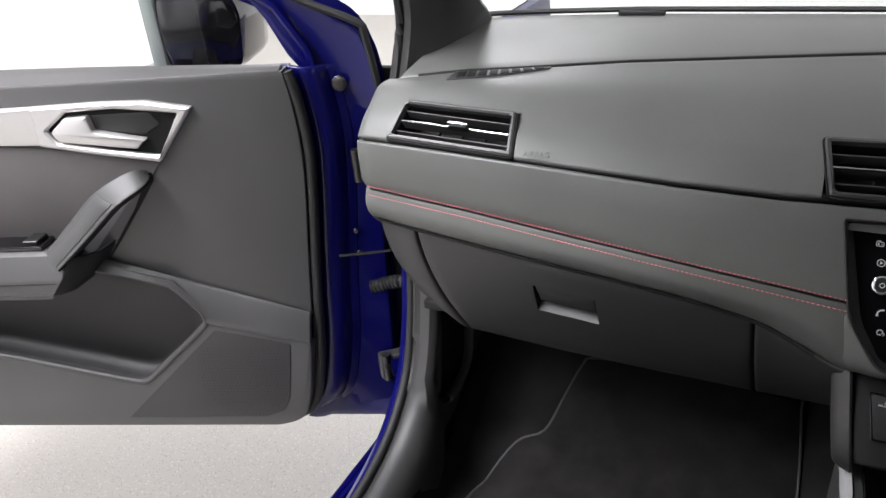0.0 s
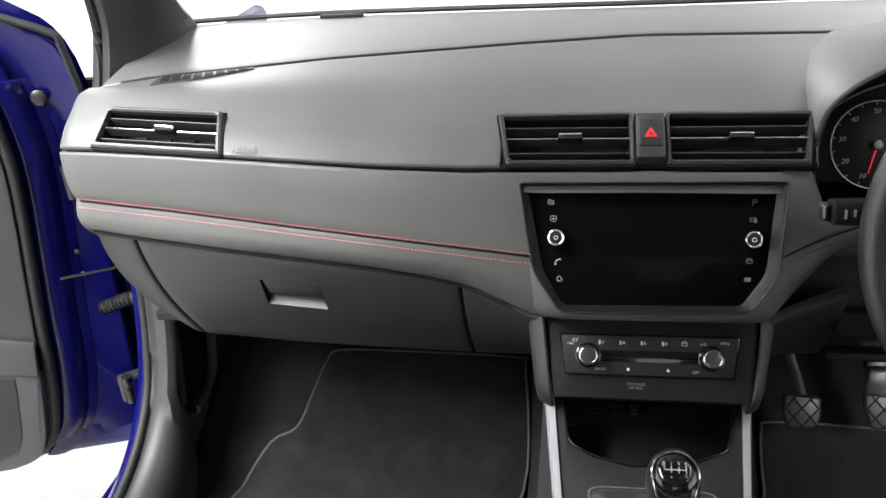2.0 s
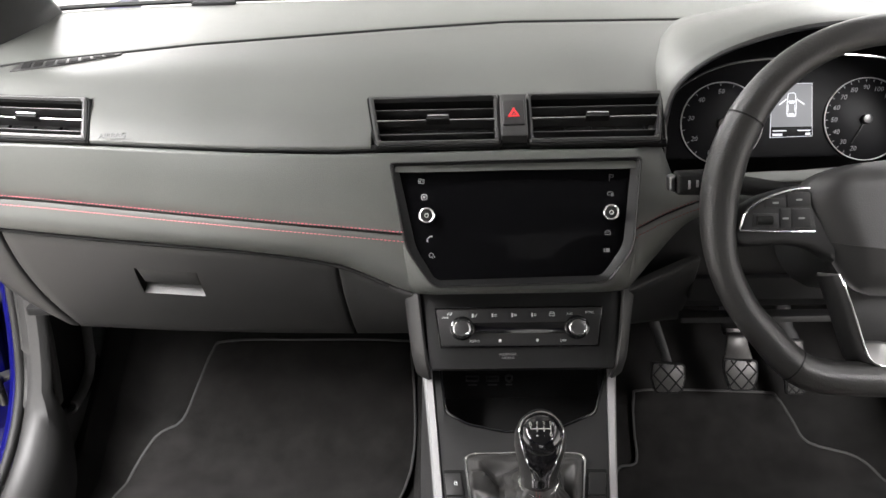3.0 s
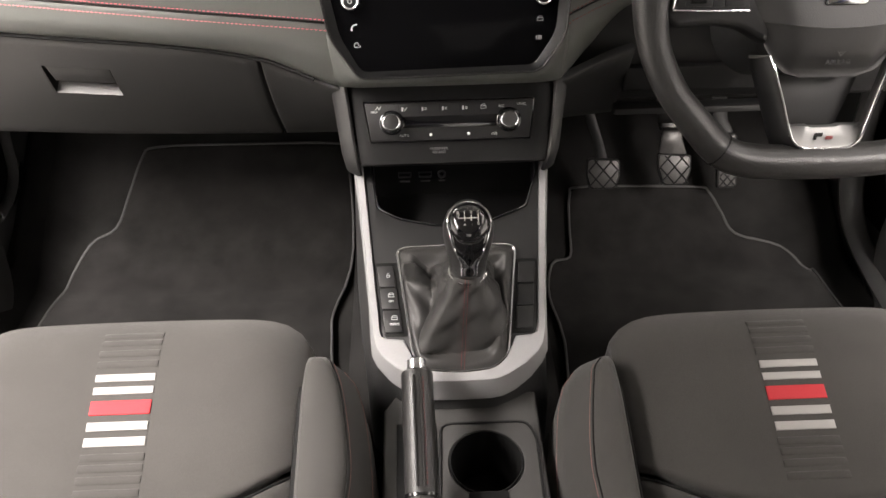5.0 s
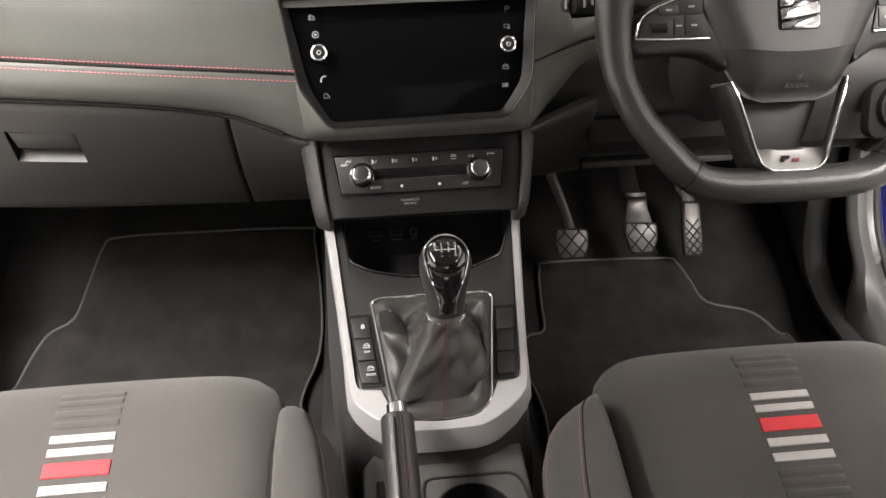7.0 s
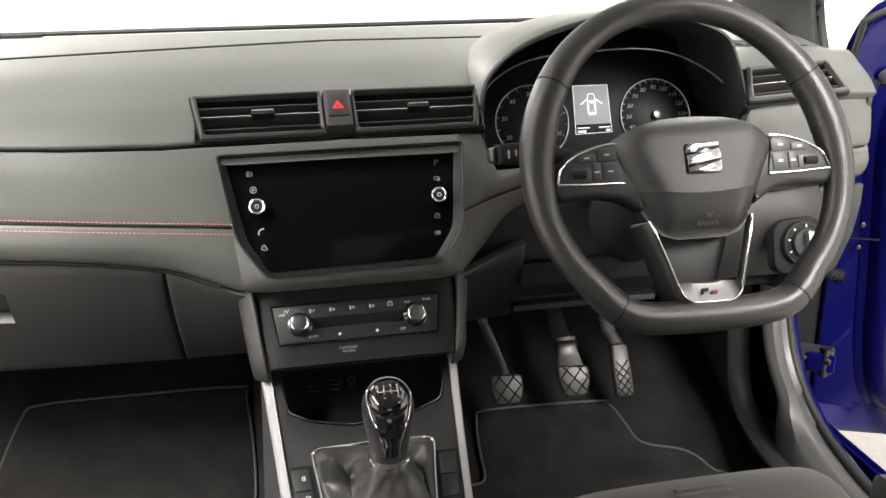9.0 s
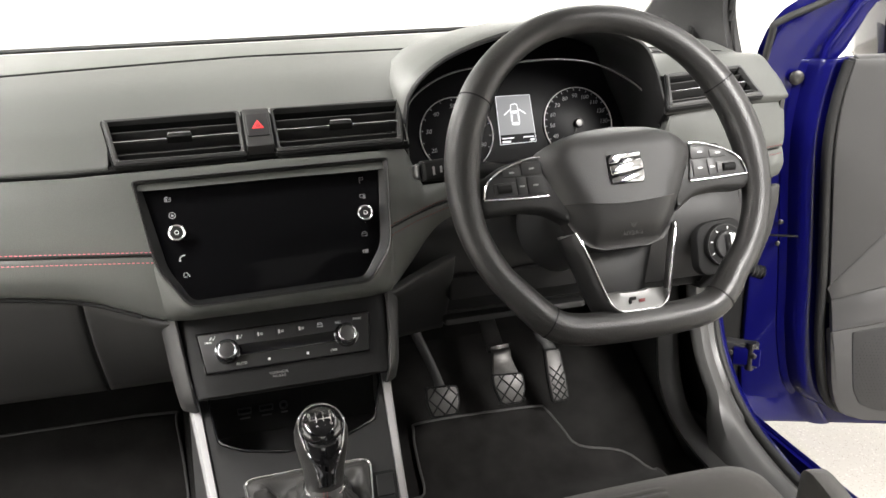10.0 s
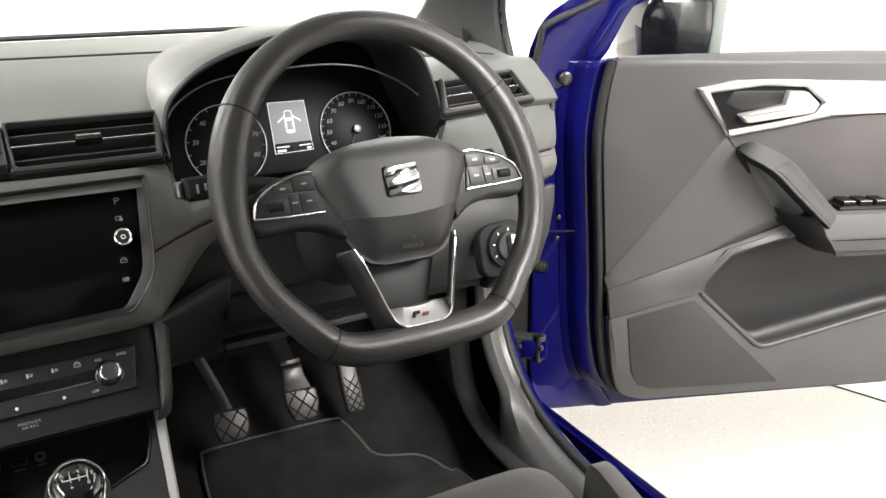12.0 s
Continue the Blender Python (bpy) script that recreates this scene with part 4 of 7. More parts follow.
part("screen_lip", sheet(rows, 0.004, (0, -1, -0.4), 0.0005), PAD, dash, "dark grey padded lip wrapped round the screen")
part("screen_glass", prism(inset(si, -0.0004), -0.006, 0.001, 0.0006).moved(sm), SCREEN, screen, "glossy black glass, switched off")
for s in (-1, 1):
    k = part("screen_knob", lathe([(0.0098, 0.0), (0.0098, 0.006), (0.0088, 0.0105), (0.0076, 0.0112), (0.0066, 0.0104)], 28).moved(sm @ Matrix.Translation((s * 0.1015, 0, 0.001))), CHROME, screen, "chrome-rimmed rotary knob")
    part("knob_cap", lathe([(0.0067, 0.008), (0.0062, 0.0108), (0.003, 0.0112)], 24).moved(sm @ Matrix.Translation((s * 0.1015, 0, 0.001))), DARK, k)
    part("knob_mark", ring(disc(0.0024, 14), disc(0.0017, 14), 0.0115, 0.0121, 0.0001).moved(sm @ Matrix.Translation((s * 0.1015, 0, 0.001))), MARK, k)


def icon(shapes, x, y, m, parent, material=MARK, name="icon"):
    g = Geo()
    for kind, *v in shapes:
        if kind == "box":
            g.add(block(*v, 0, 0.0004, 0.0001))
        elif kind == "frame":
            w, h, t = v
            g.add(ring(rect(w, h, 0.0006, 2), rect(w - 2 * t, h - 2 * t, 0.0004, 2), 0, 0.0004, 0.0001))
        elif kind == "ring":
            r, t = v
            g.add(ring(disc(r, 18), disc(r - t, 18), 0, 0.0004, 0.0001))
        elif kind == "poly":
            g.add(prism(v[0], 0, 0.0004, 0.0001))
        elif kind == "arc":
            pts, r = v
            g.add(tube([(px_, py_, 0.0003) for px_, py_ in pts], r, 5))
    return part(name, g.moved(m @ Matrix.Translation((x, y, 0.0011))), material, parent)


RADIO = [("frame", 0.0066, 0.0044, 0.0006), ("box", -0.002, -0.0006, -0.001, 0.0008), ("box", 0.0006, 0.0022, -0.0002, 0.0004), ("box", -0.0026, 0.0004, 0.0026, 0.0032)]
PLAY = [("ring", 0.0036, 0.0006), ("poly", [(-0.0009, -0.0016), (0.0017, 0), (-0.0009, 0.0016)])]
PHONE = [("arc", [(-0.0026, -0.0026), (-0.0022, 0.0), (-0.0004, 0.002), (0.0024, 0.0028)], 0.0007), ("box", -0.0034, -0.0014, -0.0036, -0.0022), ("box", 0.0014, 0.0034, 0.0018, 0.0034)]
VOICE = [("arc", [(0.0006, -0.0026), (-0.0004, -0.0016), (-0.0024, -0.0018), (-0.0032, 0.0004), (-0.002, 0.0026), (0.0004, 0.003), (0.0018, 0.0012), (0.0012, -0.0008)], 0.0004), ("arc", [(0.0024, -0.0022), (0.0032, -0.001), (0.0026, 0.0)], 0.0004)]
FLAG = [("box", -0.0022, -0.0016, -0.0036, 0.0032), ("arc", [(-0.0016, 0.003), (0.0004, 0.0024), (0.0022, 0.003), (0.0022, 0.0004), (0.0004, -0.0002), (-0.0016, 0.0004)], 0.0004)]
LINK = [("frame", 0.0062, 0.004, 0.0006), ("box", 0.0008, 0.0036, -0.0032, 0.0004)]
CAR = [("frame", 0.0066, 0.0034, 0.0006), ("arc", [(-0.0026, 0.0016), (-0.0016, 0.0032), (0.0016, 0.0032), (0.0026, 0.0016)], 0.0004)]
MENU = [("box", -0.003, -0.0016, -0.002, 0.0022), ("box", -0.001, 0.0034, -0.002, 0.0022)]
for shape, x, y in ((RADIO, -0.1075, 0.0375), (PLAY, -0.1045, 0.020), (PHONE, -0.0995, -0.0265), (VOICE, -0.0970, -0.0455), (FLAG, 0.1030, 0.0385), (LINK, 0.1020, 0.0205), (CAR, 0.0990, -0.0235), (MENU, 0.0975, -0.0425)):
    icon(shape, x, y, sm, screen, DIM_MARK if x > 0 else MARK)

# ---- climate panel in the lower stack ----
cu = Vector((0, 0.025, 0.036)).normalized()
cm = axes((0.0015, -0.0305, 0.7695), (1, 0, 0), cu)
rows = []
for v, a, b in ((-0.050, -0.1035, 0.1085), (-0.046, -0.1055, 0.1110), (-0.03, -0.1085, 0.1150), (0.0, -0.1125, 0.1195), (0.03, -0.1160, 0.1225), (0.05, -0.1185, 0.1245), (0.062, -0.1190, 0.1250)):
    rows.append([cm @ Vector((a + (b - a) * k / 14, v, -0.006 - 0.004 * max(0, abs(k / 7 - 1) - 0.86) / 0.14)) for k in range(15)])
part("climate_surround", sheet(rows, 0.012, (0, -1, 0.5), 0.004), STACK, dash, "dark plastic surround of the climate controls")
CL = [(-0.0905, -0.0215), (0.0895, -0.0215), (0.0955, 0.0215), (-0.0965, 0.0215)]
clim = part("climate_panel", prism(rounded(CL, 0.002, 2), -0.008, -0.0035, 0.001).moved(cm), BEZEL, dash, "climate control panel with two rotary knobs")
part("panel_rim", ring(rounded(inset(CL, -0.0018), 0.002, 2), rounded(inset(CL, -0.0002), 0.0015, 2), -0.008, -0.0028, 0.0004).moved(cm), GLOSS, clim)
part("display_strip", prism(rounded([(-0.062, -0.0075), (0.060, -0.0075), (0.061, 0.0055), (-0.063, 0.0055)], 0.001, 2), -0.004, -0.003, 0.0004).moved(cm), GLOSS, clim, "unlit black display strip")
for x in (-0.0665, 0.0665):
    k = part("climate_knob", lathe([(0.0118, -0.004), (0.0118, 0.006), (0.0113, 0.0095), (0.0102, 0.0116), (0.0090, 0.0121), (0.0084, 0.0116)], 32).moved(cm @ Matrix.Translation((x, -0.001, 0))), DIM_CHROME, clim, "silver-rimmed rotary climate knob")
    part("knob_face", lathe([(0.0086, 0.006), (0.0084, 0.0116), (0.004, 0.0124)], 28).moved(cm @ Matrix.Translation((x, -0.001, 0))), KNOB, k, "dark metallic knob face")
    part("knob_base", lathe([(0.0140, -0.0036), (0.0140, -0.0018), (0.0130, -0.001)], 28).moved(cm @ Matrix.Translation((x, -0.001, 0))), GLOSS, k)
FAN = [("arc", [(-0.003, -0.002), (-0.001, 0.0018), (0.001, -0.0018), (0.003, 0.002)], 0.0004)]
VENTI = [("box", -0.003, -0.001, -0.0022, 0.0022), ("box", 0.0, 0.003, 0.0004, 0.0012), ("box", 0.0, 0.003, -0.0012, -0.0004)]
for k, x in enumerate((-0.052, -0.029, -0.006, 0.017)):
    icon(FAN + VENTI[:1] if k == 0 else VENTI, x, 0.0138, cm @ Matrix.Translation((0, 0, -0.0046)), clim, MARK)
icon(CAR, 0.038, 0.0138, cm @ Matrix.Translation((0, 0, -0.0046)), clim, MARK)
icon(FAN, -0.081, 0.0158, cm @ Matrix.Translation((0, 0, -0.0046)), clim, MARK)
for text, x, y, sz in (("A/C", 0.0585, 0.0145, 0.0042), ("SYNC", 0.0815, 0.0160, 0.0040), ("AUTO", -0.0525, -0.0160, 0.0042), ("OFF", 0.0500, -0.0165, 0.0042), ("MAX", -0.086, 0.0115, 0.0034)):
    lettering("key_label", text, sz, cm @ Matrix.Translation((x, y, -0.0033)), MARK, clim)
for x in (-0.0225, 0.0205):
    part("key_light", prism(disc(0.0017, 12), -0.004, -0.0028, 0.0004).moved(cm @ Matrix.Translation((x, -0.0155, 0))), MARK, clim)
for x in np.linspace(-0.058, 0.058, 6):
    part("key_gap", block(x - 0.0003, x + 0.0003, 0.0085, 0.0190, -0.0036, -0.0031, 0.0001).moved(cm), BLACK, clim)
lettering("airbag_lettering", "PASSENGER\nAIR BAG", 0.0040, cm @ Matrix.Translation((-0.014, -0.0335, -0.0055)), DIM_MARK, dash, "pale airbag warning lettering")

# ---- instrument cluster and hood ----
ARCH = [(0.172, 0.905), (0.170, 0.95), (0.169, 0.99), (0.180, 1.028), (0.222, 1.060), (0.290, 1.081), (0.352, 1.087), (0.414, 1.081), (0.466, 1.062), (0.487, 1.030), (0.501, 0.99), (0.511, 0.955), (0.518, 0.905)]
arch = smooth_line([(x, 0, z) for x, z in ARCH], 4)
cx, cz = 0.352, 0.98


def arch_ring(y, grow, zcap=9.0, lift=0.0):
    out = []
    for p in arch:
        d = Vector((p.x - cx, 0, (p.z - cz) * 1.2))
        d = d.normalized() if d.length > 0 else Vector((0, 0, 1))
        q = p + d * grow + Vector((0, 0, lift))
        out.append(Vector((q.x, y, min(q.z, zcap))))
    return out


def blend(a, b, t):
    return [p.lerp(q, t) for p, q in zip(a, b)]


far = [Vector((0.200 + (p.x - 0.170) * 0.90, 0.262, min(1.053, p.z + 0.004))) for p in arch]
rows = [arch_ring(0.175, -0.012), arch_ring(0.12, -0.010), arch_ring(0.07, -0.004), arch_ring(0.052, 0.0), arch_ring(0.048, 0.003), arch_ring(0.050, 0.007)]
part("instrument_hood", sheet(rows, 0.004, (0, -1, -0.3), 0.001), DARK, dash, "dark curved hood lining round the instruments")
o1 = arch_ring(0.052, 0.006)
o2 = arch_ring(0.075, 0.010)
rows = [o1, o2, blend(arch_ring(0.12, 0.015), far, 0.14), blend(arch_ring(0.17, 0.019), far, 0.40), blend(arch_ring(0.22, 0.021), far, 0.74), far]
part("hood_shell", sheet(rows, 0.006, (0, 0, 1), 0.002), PAD, dash, "grained dark grey instrument hood")
cl0 = Vector((0.345, 0.15, 0.96))
km = axes(cl0, (1, 0, 0), (0, math.sin(radians(22)), math.cos(radians(22))))
face = [(-0.172, -0.055), (0.184, -0.055), (0.186, 0.03), (0.165, 0.075), (0.10, 0.108), (0.007, 0.122), (-0.09, 0.108), (-0.152, 0.075), (-0.172, 0.03)]
clus = part("instrument_panel", prism(rounded(face, 0.01, 3), -0.012, -0.003, 0.001).moved(km), LCD_DARK, dash, "black instrument cluster with two dials and a lit display")
RIMZ = [(0.167, 0.91), (0.166, 0.95), (0.172, 0.99), (0.190, 1.018), (0.235, 1.040), (0.305, 1.047), (0.374, 1.048), (0.428, 1.038), (0.485, 1.009), (0.516, 0.974), (0.527, 0.945), (0.530, 0.91)]
arc_l = smooth_line([(x, 0.085, z - 0.001) for x, z in RIMZ], 5)
part("chrome_arc", tube(arc_l, [0.0013 + 0.0017 * max(0.0, (p.x - 0.40) / 0.13) ** 1.5 + 0.0008 * max(0.0, (0.19 - p.x) / 0.025) for p in arc_l], 6), CHROME, clus, "thin chrome arc round the instruments")


def gauge(x, y, r, numbers, start, step, rx=1.0, label=""):
    g = part("dial", prism(disc(r, 40), -0.003, -0.0015, 0.0005).moved(km @ Matrix.Translation((x, y, 0))), LCD_DARK, clus, label)
    part("dial_ring", ring(disc(r, 48), disc(r - 0.0011, 48), -0.002, 0.0006, 0.0003).moved(km @ Matrix.Translation((x, y, 0))), SATIN, g)
    for k, text in enumerate(numbers):
        a = radians(start - step * k)
        lettering("numeral", text, 0.0082, km @ Matrix.Translation((x + math.cos(a) * r * 0.76, y + math.sin(a) * r * 0.76, -0.0012)), DIAL_WHITE, g, shear=0.2)
    ticks = Geo()
    for k in range((len(numbers) - 1) * 2 + 1):
        a = start - step * k / 2
        ticks.add(block(r * 0.90, r * 0.965, -0.0005, 0.0005, -0.0014, -0.0009, 0.0001).moved(km @ Matrix.Translation((x, y, 0)) @ pose(0, 0, 0, 0, 0, a)))
    part("dial_ticks", ticks, DIAL_WHITE, g)
    part("needle_hub", lathe([(0.0062, -0.001), (0.0062, 0.004), (0.005, 0.0055), (0.002, 0.006)], 20).moved(km @ Matrix.Translation((x, y, 0))), KNOB, g)
    return g


g1 = gauge(-0.087, -0.012, 0.0505, ("10", "20", "30", "40", "50", "60", "70", "80"), 248, 39, label="rev counter with white numerals")
g2 = gauge(0.0875, -0.0105, 0.0505, ("20", "30", "40", "50", "60", "70", "80", "90", "100", "110", "120", "130", "140"), 248, 22.5, label="speedometer with white numerals")
part("needle", prism([(-0.006, -0.0009), (0.034, -0.0004), (0.034, 0.0004), (-0.006, 0.0009)], 0.001, 0.002, 0.0002).moved(km @ Matrix.Translation((-0.087, -0.012, 0)) @ pose(0, 0, 0, 0, 0, 255)), RED_GLOW, g1, "red needle at rest")
part("needle", prism([(-0.006, -0.0009), (0.034, -0.0004), (0.034, 0.0004), (-0.006, 0.0009)], 0.001, 0.002, 0.0002).moved(km @ Matrix.Translation((0.0875, -0.0105, 0)) @ pose(0, 0, 0, 0, 0, 240)), DARK, g2, "dark needle at rest")
DISP = [(-0.028, -0.031), (0.0235, -0.030), (0.022, 0.0345), (-0.027, 0.035)]
disp = part("driver_display", prism(DISP, -0.003, -0.001, 0.0003).moved(km), LCD_LIT, clus, "lit grey driver display with a white car symbol")
part("display_edge", ring(DISP, inset(DISP, 0.0006), -0.001, -0.0006, 0.0001).moved(km), LCD_WHITE, disp)
part("display_footer", prism([(-0.0278, -0.0305), (0.0232, -0.0295), (0.023, -0.018), (-0.0276, -0.018)], -0.001, -0.0007, 0.0001).moved(km), LCD_DARK, disp)
for x0, x1, y0, y1 in ((-0.025, -0.008, -0.0235, -0.022), (0.005, 0.021, -0.0235, -0.022), (-0.025, -0.013, -0.029, -0.026), (0.015, 0.021, -0.0285, -0.0255)):
    part("display_bar", block(x0, x1, y0, y1, -0.0007, -0.0004, 0.0001).moved(km), LCD_WHITE, disp)
body = rounded([(-0.0058, -0.012), (0.0058, -0.012), (0.0062, 0.002), (0.0050, 0.0175), (-0.0050, 0.0175), (-0.0062, 0.002)], 0.003, 3)
cg = ring(body, inset(body, 0.0012), -0.001, -0.0005, 0.0001)
cg.add(prism(rounded([(-0.0042, -0.0105), (0.0042, -0.0105), (0.0034, -0.0075), (-0.0034, -0.0075)], 0.0008, 2), -0.001, -0.0005, 0.0001))
cg.add(prism(rounded([(-0.0034, 0.004), (0.0034, 0.004), (0.0042, 0.008), (-0.0042, 0.008)], 0.0008, 2), -0.001, -0.0005, 0.0001))
cg.add(prism([(-0.0045, -0.006), (-0.0038, -0.006), (-0.0034, 0.003), (-0.0042, 0.003)], -0.001, -0.0005, 0.0001)).add(prism([(0.0038, -0.006), (0.0045, -0.006), (0.0042, 0.003), (0.0034, 0.003)], -0.001, -0.0005, 0.0001))
for s in (-1, 1):
    cg.add(prism([(s * 0.006, 0.0085), (s * 0.015, 0.002), (s * 0.0158, 0.0036), (s * 0.0064, 0.0105)], -0.001, -0.0005, 0.0001))
part("car_symbol", cg.moved(km @ Matrix.Translation((-0.0025, 0.006, 0))), LCD_WHITE, disp, "white outline of a car with open doors")

# ---- light switch ----
lm = axes((0.592, 0.018, 0.797), (1, 0.06, 0), (0, 0.30, 0.95))
part("switch_plate", prism(rounded([(-0.040, -0.040), (0.036, -0.036), (0.034, 0.036), (-0.038, 0.032)], 0.022, 6), -0.02, -0.004, 0.004).moved(lm), BLACK, dash, "dark plate behind the light switch")
sw = part("light_switch", lathe([(0.029, -0.006), (0.029, 0.0), (0.0275, 0.004), (0.024, 0.0055), (0.020, 0.0055)], 32).moved(lm), BLACK, dash, "round rotary light switch with a chrome grip")
part("switch_ring", ring(disc(0.0285, 32), disc(0.0265, 32), 0.001, 0.0045, 0.0006).moved(lm), BEZEL, sw)
part("switch_dial", lathe([(0.020, 0.003), (0.0195, 0.010), (0.018, 0.0115), (0.005, 0.012)], 28).moved(lm), DARK, sw)
part("switch_grip", prism(rounded([(-0.0045, -0.017), (0.0045, -0.017), (0.0045, 0.017), (-0.0045, 0.017)], 0.0035, 4), 0.009, 0.021, 0.002).moved(lm), CHROME, sw, "chrome turning grip")
for a in (35, 80, 125, 165, 205):
    part("switch_mark", block(0.0215, 0.0250, -0.0009, 0.0009, 0.0055, 0.0060, 0.0001).moved(lm @ pose(0, 0, 0, 0, 0, a)), MARK, sw)


# ---- centre console ----
TRAYGREY = surface("console_tray_plastic", (0.056, 0.055, 0.0535), 0.5, grain=800, bump=0.3, vary=0.1, wear=0.05)
console = thing("centre_console", "dark plastic centre console with satin silver edging between the seats", "centre console")
SL = math.atan(0.44)
pm = axes((0.002, -0.0205, 0.708), (1, 0, 0), (0, math.cos(SL), math.sin(SL)))


def on_plane(x, y):
    """The console's sloping top: x across, y along the car, as the plane's own place."""
    return (x - 0.002, (y + 0.0205) / math.cos(SL))


HALF = [((0.1165, 0.0), (0.1075, 0.0)), ((0.1090, -0.06), (0.1010, -0.06)), ((0.1015, -0.126), (0.0945, -0.126)), ((0.0955, -0.185), (0.0885, -0.185)), ((0.0918, -0.222), (0.0855, -0.215)), ((0.0888, -0.2335), (0.0835, -0.2215)), ((0.0825, -0.2420), (0.0780, -0.2240)), ((0.0690, -0.2530), (0.0600, -0.2255)), ((0.0510, -0.2630), (0.0500, -0.2460)), ((0.0400, -0.2675), (0.0390, -0.2545)), ((0.0300, -0.2690), (0.0290, -0.2585))]
HALF = [((-a[0] + 0.002, a[1]), (-b[0] + 0.002, b[1])) for a, b in HALF]
HALF += [((0.002, -0.2696), (0.002, -0.2605))] + [((0.004 - a[0], a[1]), (0.004 - b[0], b[1])) for a, b in reversed(HALF)]
OUTER, INNER = [h[0] for h in HALF], [h[1] for h in HALF]
ou = [on_plane(*p) for p in OUTER]
inn = [on_plane(*p) for p in INNER]
# silver U-shaped edging: a flat top face and, round the rear, a bevelled face falling away
rows = []
for k, ((ax_, ay_), (bx, by)) in enumerate(zip(ou, inn)):
    a, b = Vector((ax_, ay_)), Vector((bx, by))
    t = Vector(ou[min(k + 1, len(ou) - 1)]) - Vector(ou[max(k - 1, 0)])
    o = Vector((t.y, -t.x)).normalized()
    o = o if o.dot(a - Vector((0, -0.15))) > 0 else -o
    rear = float(np.interp(OUTER[k][1], [-0.262, -0.215], [1, 0]))
    e, h = 0.0020 + 0.0104 * rear, -0.007 - 0.011 * rear
    col = [(b, -0.006), (b, 0.0022), (b.lerp(a, 0.06), 0.0032), (b.lerp(a, 0.94), 0.0032), (a, 0.0026), (a + o * 0.0008, 0.0010), (a + o * e * 0.9, h * 0.85), (a + o * e, h), (a + o * (e + 0.0010), h - 0.003)]
    rows.append([pm @ Vector((p.x, p.y, z)) for p, z in col])
part("silver_edging", sheet(rows, 0.003, (0, -0.45, 0.9), 0.0006), EDGING, console, "satin silver U-shaped edging", 22)
TRAY = [on_plane(*q) for q in ((-0.0935, 0.0), (-0.0935, -0.030), (-0.0865, -0.078), (-0.060, -0.092), (-0.018, -0.101), (0.044, -0.097), (0.0875, -0.080), (0.1045, -0.030), (0.1045, 0.0))]


rows = [[pm @ Vector((a[0] * (1 - f) + b[0] * f, a[1] * (1 - f) + b[1] * f, -0.0006)) for f in (0, 0.3, 0.7, 1)] for a, b in zip(even([(x * 0.995, y) for x, y in inn], 48), even(TRAY, 48))]
part("top_plate", sheet(rows, 0.010, (0, -0.3, 0.9), 0.001), DARK, console, "grained dark console top")
# storage recess ahead of the gear lever
REC = [(-0.093, 0.02), (-0.093, -0.030), (-0.086, -0.078), (-0.060, -0.092), (-0.018, -0.101), (0.044, -0.097), (0.087, -0.080), (0.104, -0.030), (0.104, 0.02)]
rec = rounded([on_plane(*p) for p in REC], 0.008, 3)
part("recess_rim", ring(rec, inset(rec, 0.0022), -0.004, 0.0016, 0.0007).moved(pm), GLOSS, console, "gloss rim of the storage tray")
part("recess_side", ring(inset(rec, -0.0005), inset(rec, 0.0012), -0.06, -0.002, 0.0004).moved(pm), BLACK, console)
part("recess_floor", block(-0.094, 0.106, -0.115, 0.016, 0.628, 0.634, 0.002), BLACK, console, "black rubber storage tray")
part("recess_wall", block(-0.105, 0.110, 0.012, 0.020, 0.615, 0.745, 0.003), BLACK, console)
um = axes((0, 0.008, 0.671), (1, 0, 0), (0, 0.15, 1))
for x in (-0.0543, -0.029):
    u = part("usb_port", ring(rect(0.0165, 0.0075, 0.0015), rect(0.0140, 0.0052, 0.001), -0.002, 0.0016, 0.0005).moved(um @ Matrix.Translation((x, 0, 0.006))), KNOB, console, "small usb socket")
    part("port_core", block(-0.006, 0.006, -0.001, 0.001, 0, 0.002, 0.0003).moved(um @ Matrix.Translation((x, 0, 0.005))), BLACK, u)
    part("port_mark", block(-0.006, 0.006, -0.0095, -0.0075, 0, 0.0006, 0.0001).moved(um @ Matrix.Translation((x, 0, 0.0062))), EMBOSS, console)
part("aux_socket", ring(disc(0.0052, 20), disc(0.0032, 20), -0.002, 0.0016, 0.0005).moved(um @ Matrix.Translation((-0.0085, 0, 0.006))), KNOB, console, "round audio socket")
part("port_mark", block(-0.004, 0.004, -0.0095, -0.0075, 0, 0.0006, 0.0001).moved(um @ Matrix.Translation((-0.0085, 0, 0.0062))), EMBOSS, console)
